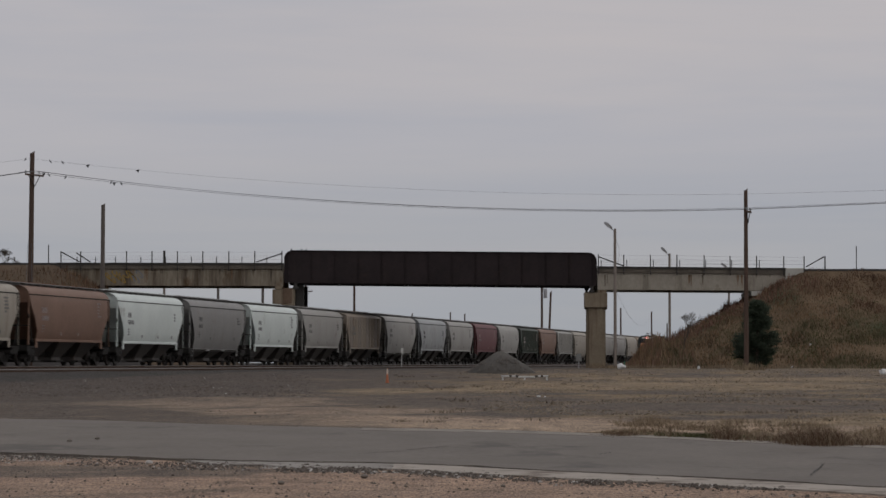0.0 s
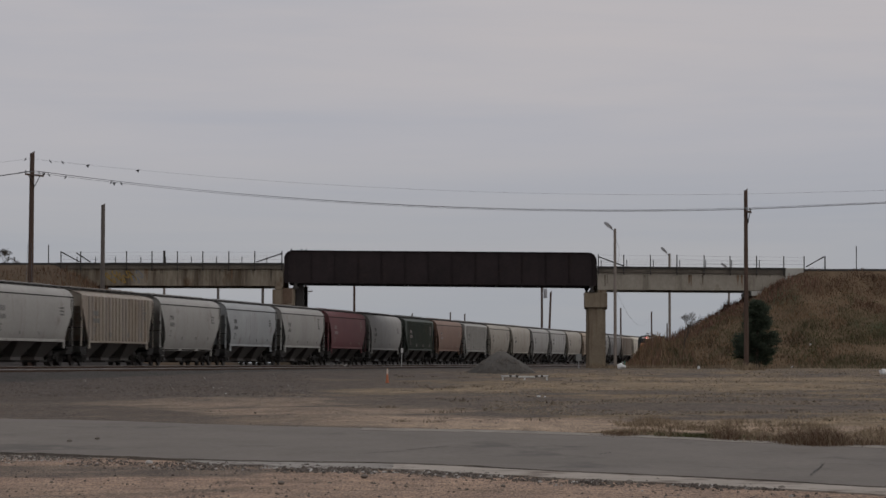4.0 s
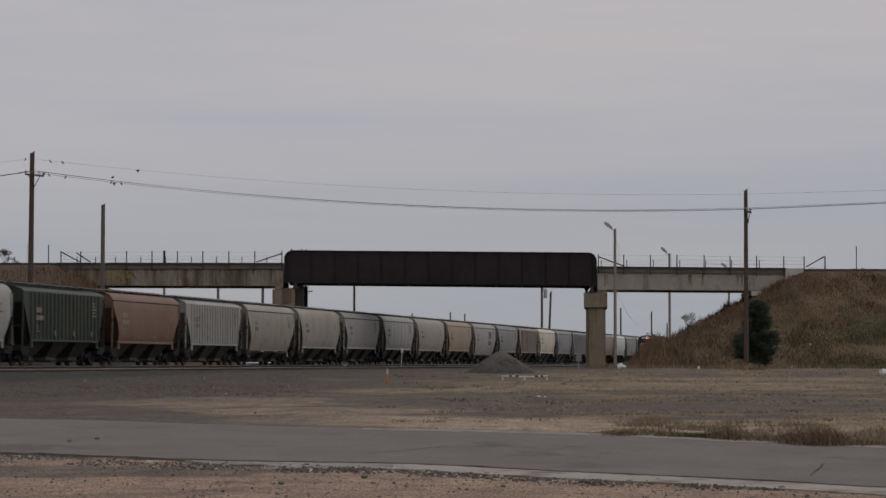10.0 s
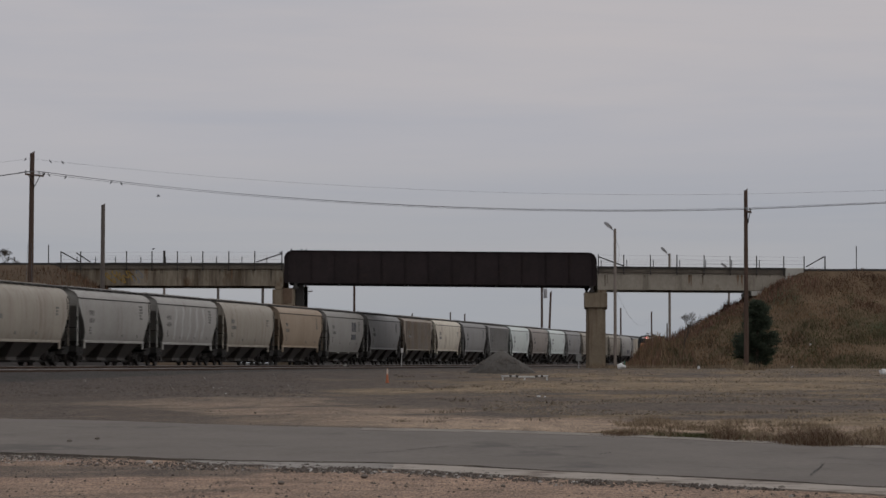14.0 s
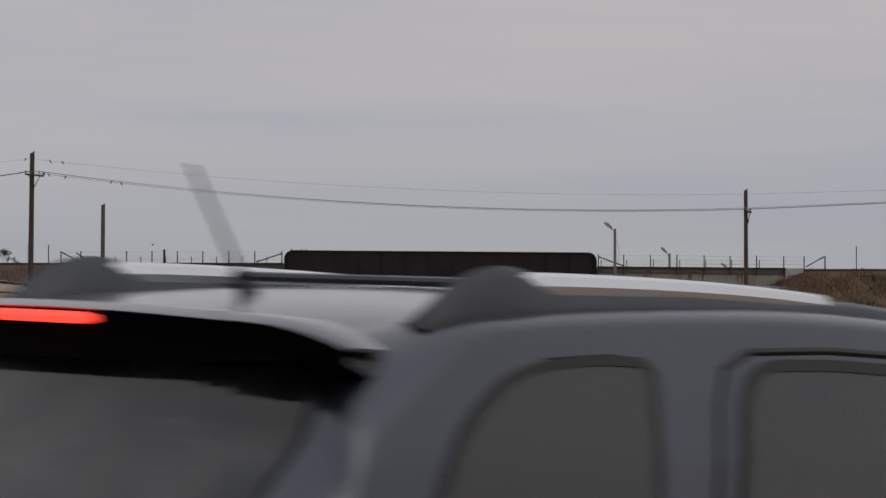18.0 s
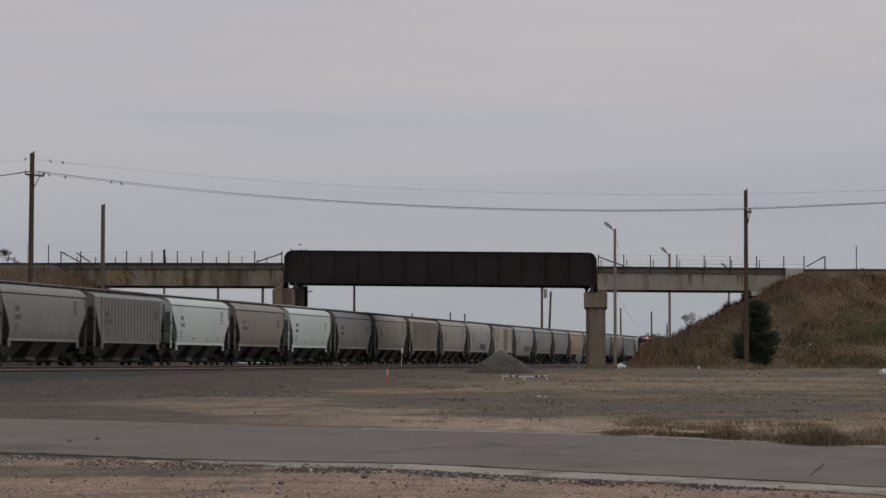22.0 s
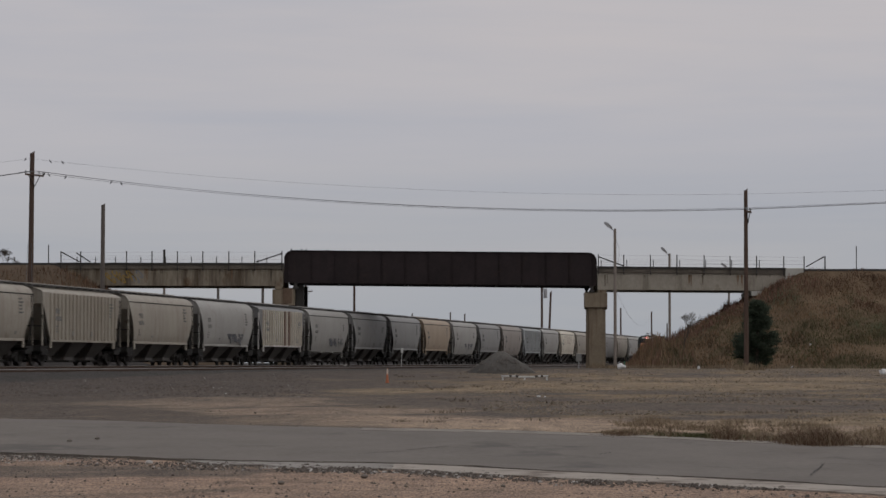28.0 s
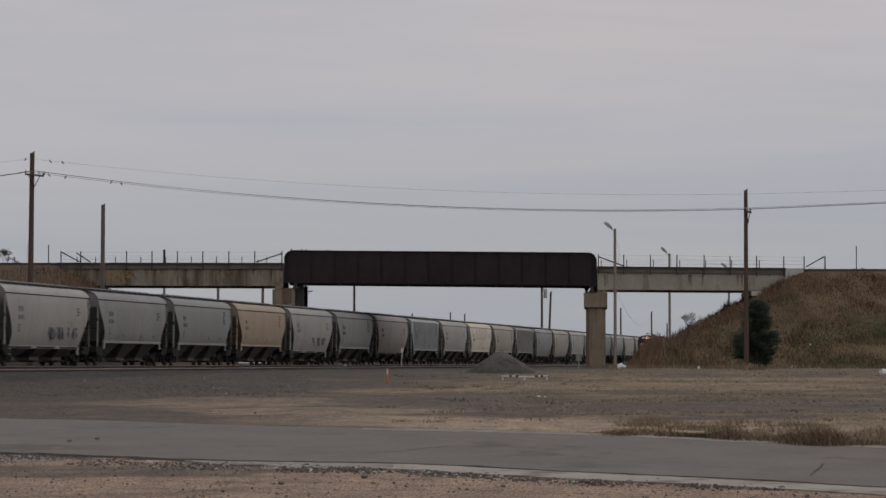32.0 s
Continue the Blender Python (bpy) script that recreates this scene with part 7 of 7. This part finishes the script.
# the long door seal over both doors
for side in (-1, 1):
    def place(x, z, lift=0.004):
        return (x, side * (flank_y(x, z) + lift), z)
    line = [(-1.06, 1.10), (-0.955, 1.44), (-0.915, 1.51), (-0.84, 1.541), (-0.60, 1.546), (-0.32, 1.536), (-0.08, 1.518), (0.12, 1.494), (0.40, 1.412), (0.68, 1.277), (0.99, 1.11)]
    bm = bmesh.new()
    fine = []
    for (ax, az), (cx_, cz_) in zip(line, line[1:]):
        for k in range(6):
            fine.append((ax + (cx_ - ax) * k / 6, az + (cz_ - az) * k / 6))
    prev = None
    for x, z in fine:
        q = place(x, z, 0.0)
        if prev:
            rod(bm, prev, q, 0.008, n=6)
        prev = q
    part("door_seam", bm, TRIM, suv)
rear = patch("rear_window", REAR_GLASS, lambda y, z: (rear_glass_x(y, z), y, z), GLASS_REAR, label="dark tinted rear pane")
patch("window_seal", grown(REAR_GLASS, 0.004), lambda y, z: (rear_glass_x(y, z) - 0.003, y, z), TRIM, rear, hole=grown(REAR_GLASS, -0.006))
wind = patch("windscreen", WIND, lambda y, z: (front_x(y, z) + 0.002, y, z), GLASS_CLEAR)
patch("window_seal", grown(WIND, 0.02), lambda y, z: (front_x(y, z) + 0.010, y, z), TRIM, wind, hole=grown(WIND, -0.03))

# spoiler over the rear window: painted lip, black rear face, brake light
def spoiler_x(y):
    return -1.972 + 0.085 * (abs(y) / 0.73) ** 2.6


ys_ = [-0.73 + 1.46 * i / 48 for i in range(49)]
bm = bmesh.new()
rings = []
for y in ys_:
    e = max(0.0, (abs(y) - 0.53) / 0.20)
    top = 1.597 - 0.024 * (y / 0.73) ** 2 - 0.035 * e * e
    xr = spoiler_x(y)
    y *= 0.945
    rings.append([(-1.74, y * 0.93, top - 0.004), (xr + 0.03, y, top), (xr, y, top - 0.012), (xr + 0.02, y, top - 0.026), (-1.74, y * 0.93, top - 0.06)])
loft(bm, rings)
bmesh.ops.recalc_face_normals(bm, faces=bm.faces[:])
lip = smooth(part("spoiler", bm, CAR_PAINT, suv), 50)
bm = bmesh.new()
rings = []
for y in ys_:
    yy = y * 0.975
    e = max(0.0, (abs(yy) - 0.53) / 0.20)
    top = 1.585 - 0.024 * (yy / 0.73) ** 2 - 0.035 * e * e
    low = 1.496 + 0.026 * (yy / 0.73) ** 2 + 0.012 * e * e
    xr = spoiler_x(yy) + 0.006
    rings.append([(-1.78, yy * 0.93, top - 0.02), (xr, yy, top), (xr + 0.002, yy, top - 0.035), (xr + 0.004, yy, top - 0.05), (xr - 0.008, yy, low), (-1.78, yy * 0.93, low)])
loft(bm, rings)
bmesh.ops.recalc_face_normals(bm, faces=bm.faces[:])
smooth(part("spoiler_face", bm, GLOSS_BLACK, lip), 50)
bm = bmesh.new()
rings = []
for i in range(13):
    y = -0.15 + 0.30 * i / 12
    xr = spoiler_x(y) - 0.002
    t_ = 0.0105 if 0 < i < 12 else 0.007
    rings.append([(xr, y, 1.568 + t_), (xr - 0.004, y, 1.568), (xr, y, 1.568 - t_), (xr + 0.03, y, 1.568)])
loft(bm, rings)
bmesh.ops.recalc_face_normals(bm, faces=bm.faces[:])
part("brake_light", bm, BRAKE, lip, "lit red brake light")

# roof rails: grey base and feet, silver bar
for side in (-1, 1):
    bm = bmesh.new()
    prof = [(-1.63, 0.0), (-1.60, 0.018), (-1.565, 0.040), (-1.525, 0.060), (-1.48, 0.072), (-1.43, 0.077), (-1.39, 0.075), (-1.355, 0.066), (-1.325, 0.048), (-1.29, 0.030), (-0.9, 0.020), (-0.62, 0.010), (-0.53, 0.016),
            (-0.44, 0.020), (-0.28, 0.018), (-0.10, 0.012), (0.05, 0.006), (0.12, 0.0)]
    rings = []
    for x, h in prof:
        y0 = flank_y(x, roof_z(x) - 0.085) - 0.085
        z0 = roof_z(x) - 0.024
        h -= 0.002
        rings.append([(x, side * (y0 - 0.03), z0 - 0.004), (x, side * (y0 + 0.026), z0 - 0.014), (x, side * (y0 + 0.022), z0 + h * 0.8), (x, side * y0, z0 + h + 0.008), (x, side * (y0 - 0.02), z0 + h * 0.8)])
    loft(bm, rings)
    bmesh.ops.recalc_face_normals(bm, faces=bm.faces[:])
    rl = smooth(part("roof_rail", bm, RAIL_GREY, suv), 60)
    bm = bmesh.new()
    rings = []
    for i in range(15):
        x = -1.37 + 0.86 * i / 14
        y0 = flank_y(x, roof_z(x) - 0.085) - 0.085
        z0 = roof_z(x) - 0.037 + 0.058 - 0.030 * i / 14
        r = 0.021 - 0.004 * i / 14
        rings.append([(x, side * y0 + r * math.cos(a * 0.785), z0 + 1.15 * r * math.sin(a * 0.785)) for a in range(8)])
    loft(bm, rings)
    bmesh.ops.recalc_face_normals(bm, faces=bm.faces[:])
    smooth(part("rail_bar", bm, RAIL_SILVER, rl, "bright silver bar"))
for x in (-1.05, -0.62):
    bm = bmesh.new()
    y0 = 0.575
    rod(bm, (x, -y0, roof_z(x) + 0.012), (x, y0, roof_z(x) + 0.012), 0.010, n=8)
    # cross bars lie just over the roof
    part("cross_bar", bm, RAIL_GREY, suv)
bm = bmesh.new()
rod(bm, (-1.49, 0, 1.61), (-1.515, 0, 1.66), 0.022, 0.010, n=10)
rod(bm, (-1.515, 0, 1.655), (-1.64, 0, 1.852), 0.0055, 0.0045, n=6)
part("antenna", bm, TRIM, suv)
# lower body
for side in (-1, 1):
    bm = bmesh.new()
    box(bm, -0.95, 1.0, side * 0.845 - 0.05, side * 0.845 + 0.05, 0.26, 0.38, 0.02)
    part("side_skirt", bm, TRIM, suv)
    bm = bmesh.new()
    extrude_profile(bm, rounded([(0.68, 1.08), (0.86, 1.07), (0.85, 1.20), (0.73, 1.22)], 0.03), side * 0.86, side * 1.04, "y")
    part("door_mirror", bm, CAR_PAINT, suv)
    bm = bmesh.new()
    box(bm, -2.46, -2.30, side * 0.70 - 0.09, side * 0.70 + 0.09, 0.80, 1.02, 0.02)
    part("tail_lamp", bm, RED_LENS, suv)
    bm = bmesh.new()
    box(bm, 2.10, 2.30, side * 0.62 - 0.16, side * 0.62 + 0.12, 0.70, 0.86, 0.03)
    part("headlamp", bm, LAMP_GREY, suv)
    for x in (-0.45, 0.45):
        bm = bmesh.new()
        box(bm, x - 0.10, x + 0.10, side * 0.885 - 0.015, side * 0.885 + 0.015, 0.89, 0.92, 0.006)
        part("door_handle", bm, CAR_PAINT, suv)
bm = bmesh.new()
box(bm, -2.54, -2.34, -0.72, 0.72, 0.42, 0.66, 0.05)
part("rear_bumper", bm, CAR_PAINT, suv)
bm = bmesh.new()
box(bm, 2.25, 2.46, -0.70, 0.70, 0.36, 0.62, 0.05)
part("front_bumper", bm, CAR_PAINT, suv)
bm = bmesh.new()
box(bm, 2.28, 2.40, -0.42, 0.42, 0.62, 0.76, 0.02)
part("grille", bm, TRIM, suv)
bm = bmesh.new()
box(bm, -2.468, -2.45, -0.26, 0.26, 0.70, 0.84)
part("number_plate", bm, WHITE, suv)
bm = bmesh.new()
box(bm, -2.15, 2.2, -0.72, 0.72, 0.22, 0.34)
part("floor_pan", bm, TRIM, suv)
# inside: seats, dashboard, headliner
for x, w in ((-0.08, 0.5), (-1.0, 0.55)):
    for y in (-0.38, 0.38):
        bm = bmesh.new()
        box(bm, x - 0.25, x + 0.28, y - 0.25, y + 0.25, 0.40, 0.62, 0.06)
        extrude_profile(bm, rounded([(x - 0.30, 0.55), (x - 0.12, 0.55), (x - 0.26, 1.14), (x - 0.40, 1.14)], 0.05), y - 0.23, y + 0.23, "y")
        extrude_profile(bm, rounded([(x - 0.42, 1.17), (x - 0.33, 1.17), (x - 0.35, 1.33), (x - 0.44, 1.33)], 0.04), y - 0.12, y + 0.12, "y")
        part("car_seat", bm, SEAT, suv)
bm = bmesh.new()
extrude_profile(bm, rounded([(0.75, 0.7), (1.35, 0.7), (1.3, 1.04), (0.82, 1.04)], 0.06), -0.7, 0.7, "y")
part("dashboard", bm, SEAT, suv)
bm = bmesh.new()
rings = []
for x in (-1.75, -1.4, -0.8, -0.3, 0.0):
    z = roof_z(x) - 0.05
    rings.append([(x, -0.56, z - 0.05), (x, -0.3, z), (x, 0.3, z), (x, 0.56, z - 0.05), (x, 0.5, z + 0.0), (x, -0.5, z + 0.0)])
loft(bm, rings)
bmesh.ops.recalc_face_normals(bm, faces=bm.faces[:])
part("headliner", bm, LINER, suv)
CAR_WHEELS = []
for x in (1.38, -1.32):
    for side in (-1, 1):
        bm = bmesh.new()
        n = 28
        rings = []
        for y, r in ((0.66, 0.25), (0.655, 0.32), (0.68, 0.345), (0.85, 0.345), (0.875, 0.32), (0.87, 0.25)):
            rings.append([(r * math.cos(2 * math.pi * k / n), side * y, r * math.sin(2 * math.pi * k / n)) for k in range(n)])
        loft(bm, rings, caps=False)
        bmesh.ops.recalc_face_normals(bm, faces=bm.faces[:])
        w = smooth(part("wheel", bm, TYRE, suv), 40)
        w.matrix_parent_inverse = Matrix.Translation((x, 0, 0.345))
        bm = bmesh.new()
        rod(bm, (0, side * 0.70, 0), (0, side * 0.72, 0), 0.255, n=28)
        for k in range(5):
            a = k * 2 * math.pi / 5
            bar(bm, (0.03 * math.cos(a), side * 0.80, 0.03 * math.sin(a)), (0.25 * math.cos(a), side * 0.84, 0.25 * math.sin(a)), 0.07, 0.04)
        rod(bm, (0, side * 0.72, 0), (0, side * 0.83, 0), 0.06, n=12)
        part("rim", bm, ALLOY, w)
        CAR_WHEELS.append(w)


def drive(t):
    """Where the car is: straight, then a right turn into the street."""
    t0, t1 = 16.6, 22.3
    x, y, b, v = 0.6495, 6.580, radians(45.75), 3.911
    w, acc = 0.3535, -0.495
    def rate(q):
        return w if t0 < q < t1 else 0.0
    def pace(q):
        return v + acc * max(-1.4, min(1.2, q - 18))
    n = max(1, int(abs(t - 18) / 0.02))
    h = (t - 18) / n
    q = 18.0
    for _ in range(n):
        m = q + h / 2
        bm_ = b + rate(m) * h / 2
        x += pace(m) * h * math.sin(bm_)
        y += pace(m) * h * math.cos(bm_)
        b += rate(m) * h
        q += h
    return x, y, b


def drive_pose(t):
    x, y, b = drive(t)
    fx, fy = math.sin(b), math.cos(b)
    z = 0.5 * (ground_z(x + 1.35 * fx, y + 1.35 * fy) + ground_z(x - 1.3 * fx, y - 1.3 * fy))
    lean = max(0.0, min(1.0, (t - 15.6) / 1.0, (20.4 - t) / 1.2))       # the yard tips the car a little
    z = z * (1 - lean) - 0.0624 * (t - 18) * lean
    return pose(x, y, z, 2.33 * lean, 0.47 * lean, 90 - math.degrees(b))
# ---- birds ----
FEATHER = surface("dark_feathers", (0.012, 0.012, 0.014), (0.03, 0.03, 0.033), 0.8)


def bird(m, flying=False):
    b = thing("bird", "small dark bird in flight" if flying else "small dark bird sitting on its perch", "bird", m, "birds")
    bm = bmesh.new()
    rings = []
    tilt = 0.25 if flying else 1.0
    for s, r in ((-0.09, 0.012), (-0.06, 0.035), (0.0, 0.052), (0.05, 0.042), (0.075, 0.028), (0.10, 0.034), (0.125, 0.022), (0.15, 0.004)):
        c = Vector((s * math.cos(tilt), 0, s * math.sin(tilt) + 0.09))
        u = Vector((-math.sin(tilt), 0, math.cos(tilt)))
        rings.append([c + u * r * math.cos(k * 0.785) + Vector((0, r * math.sin(k * 0.785), 0)) for k in range(8)])
    loft(bm, rings)
    bmesh.ops.recalc_face_normals(bm, faces=bm.faces[:])
    smooth(part("bird_body", bm, FEATHER, b))
    bm = bmesh.new()
    e = Vector((-0.09 * math.cos(tilt), 0, -0.09 * math.sin(tilt) + 0.09))
    bar(bm, e + Vector((0.02, 0, 0.01)), e + Vector((-0.075, 0, -0.03 if flying else -0.06)), 0.035, 0.012)
    part("tail", bm, FEATHER, b)
    for s in (-1, 1):
        bm = bmesh.new()
        if flying:
            extrude_profile(bm, [(0.05, 0), (0.06, s * 0.10), (0.01, s * 0.21), (-0.04, s * 0.12), (-0.05, 0)], -0.004, 0.004, "z")
            wing = part("wing", bm, FEATHER, b)
            wing.matrix_parent_inverse = Matrix.Translation((0.0, s * 0.03, 0.11))
            b["flap"] = 1
        else:
            q = Vector((-math.sin(tilt), 0, math.cos(tilt)))
            a0, a1 = Vector((0.04 * math.cos(tilt), s * 0.042, 0.04 * math.sin(tilt) + 0.09)), Vector((-0.10 * math.cos(tilt), s * 0.030, -0.10 * math.sin(tilt) + 0.09))
            bar(bm, a0, a1, 0.06, 0.018)
            part("wing", bm, FEATHER, b)
    if not flying:
        for s in (-1, 1):
            bm = bmesh.new()
            rod(bm, (0, s * 0.018, 0.0), (0, s * 0.018, 0.06), 0.005, n=4)
            part("leg", bm, FEATHER, b)
    return b


def wire_bird(px, py, turn, size=1.0):
    m = pose(at_px(px, LP), LP - 0.05, at_py(py + 3, LP), 0, 0, turn) @ Matrix.Scale(size, 4)
    return bird(m)


for i, (px, py) in enumerate(((44, 281), (88, 285), (110, 287), (77, 307.5), (86, 309.5), (115, 313.5), (196, 322), (214, 324.5))):
    wire_bird(px, py, (20, 200, 170, 10, 190, 0, 30, 160)[i], 0.92)
for px, py, turn in ((515, 442, 10), (534, 442.5, 170), (541, 442.7, 20)):
    bird(pose(bx(px), BY + 0.15, bz(py + 2), 0, 0, turn))
# flights: seconds, across, up, distance
FLIGHTS = [
    [(0, 154, 292, 190), (9.4, 154, 292, 190), (9.7, 172, 299, 191), (10.0, 198, 313, 193), (10.8, 245, 355, 205), (11.6, 296, 400, 222), (12.4, 346, 433, 240), (12.8, 385, 445, 246), (13.4, 443, 448, 252),
     (14.0, 495, 446, 260), (14.4, 513, 441, 262.15), (14.6, 523, 442.5, 262.15), (32, 523, 442.5, 262.15)],
    [(0, 201, 323.5, 190), (12.15, 201, 323.5, 190), (12.4, 209, 336, 191), (12.6, 215, 353, 192), (12.8, 222, 366, 194), (13.0, 229, 383, 197), (13.4, 247, 411, 205), (13.8, 264, 432, 220), (14.0, 271, 440, 230), (14.2, 282, 446, 245),
     (14.6, 290, 441.5, 263.2), (32, 290, 441.5, 263.2)],
    [(0, 243, 301, 190), (12.5, 243, 301, 190), (12.8, 247, 296, 190), (13.0, 253, 295, 190), (13.4, 265, 310, 191), (13.8, 275, 333, 193), (14.2, 284, 362, 197), (14.4, 289, 376, 200), (15.4, 350, 410, 220), (16.6, 430, 435, 245),
     (17.0, 449, 451, 255), (17.2, 454, 458, 261.8), (17.4, 456, 461, 261.9), (32, 456, 461, 261.9)],
    [(0, 8, 462.4, 263), (15.2, 8, 462.4, 263), (15.8, 95, 402, 255), (16.6, 194, 389, 240), (17.0, 220, 400, 240), (17.4, 240, 413, 242), (18.0, 270, 432, 247), (18.4, 297, 441, 252), (18.8, 336, 445, 258), (19.1, 359, 443.5, 261.88), (20.4, 359, 443.5, 261.88),
     (21.2, 430, 436, 255), (22.0, 530, 432, 258), (22.5, 578, 442.5, 262.15), (32, 578, 442.5, 262.15)],
]
FLYERS = [bird(pose(at_px(f[0][1], f[0][3]), f[0][3], at_py(f[0][2] + 3, f[0][3])), True) for f in FLIGHTS]
# ---- what moves ----
def share_turn(first, others):
    """The other wheels turn with the same keys."""
    act, slot = first.animation_data.action, first.animation_data.action_slot
    for w in others:
        w.rotation_mode = "QUATERNION"
        w.animation_data_create()
        w.animation_data.action = act
        w.animation_data.action_slot = slot


def motions():
    for k, car in TRAIN:
        walk(car, [(t, car_pose(k, t)) for t in (0, 8, 16, 24, 32)])
    rows = []
    for i in range(32 * FPS + 1):
        t = i / FPS
        run = SPEED * t - SLOW * t * t
        rows.append((t, Matrix.Rotation(-run / 0.457, 4, "Y")))
    walk(WHEEL_SETS[0], rows)
    share_turn(WHEEL_SETS[0], WHEEL_SETS[1:])
    # the car
    times = [0, 4, 8, 12, 15, 16, 16.6] + [16.9 + 0.1 * i for i in range(22)] + [19.4, 20, 20.6, 21.2, 21.8, 22.4, 22.9, 23.5, 25, 28, 32]
    walk(suv, [(t, drive_pose(t)) for t in times])
    walk(CAR_WHEELS[0], [(i * 0.1, Matrix.Rotation(3.8 * i * 0.1 / 0.345, 4, "Y")) for i in range(321)])
    share_turn(CAR_WHEELS[0], CAR_WHEELS[1:])
    # the birds
    for f, b in zip(FLIGHTS, FLYERS):
        rows, heading = [], 0.0
        for i, (t, px, py, d) in enumerate(f):
            rows.append((t, pose(at_px(px, d), d, at_py(py + 3, d), 0, 0, 0)))
        walk(b, rows)
        t0, t1 = f[1][0], f[-2][0]
        for s, wing in zip((-1, 1), [c for c in b.children if c.name.startswith("wing")]):
            fold = Matrix.Rotation(radians(-60 * s), 4, "X")
            rows = [(0, fold), (t0, fold)]
            n = int((t1 - t0) * 10)
            for i in range(1, n):
                rows.append((t0 + i * 0.1, Matrix.Rotation(radians(s * (30 if i % 2 else -22)), 4, "X")))
            rows += [(t1, fold), (32, fold)]
            walk(wing, rows)


motions()
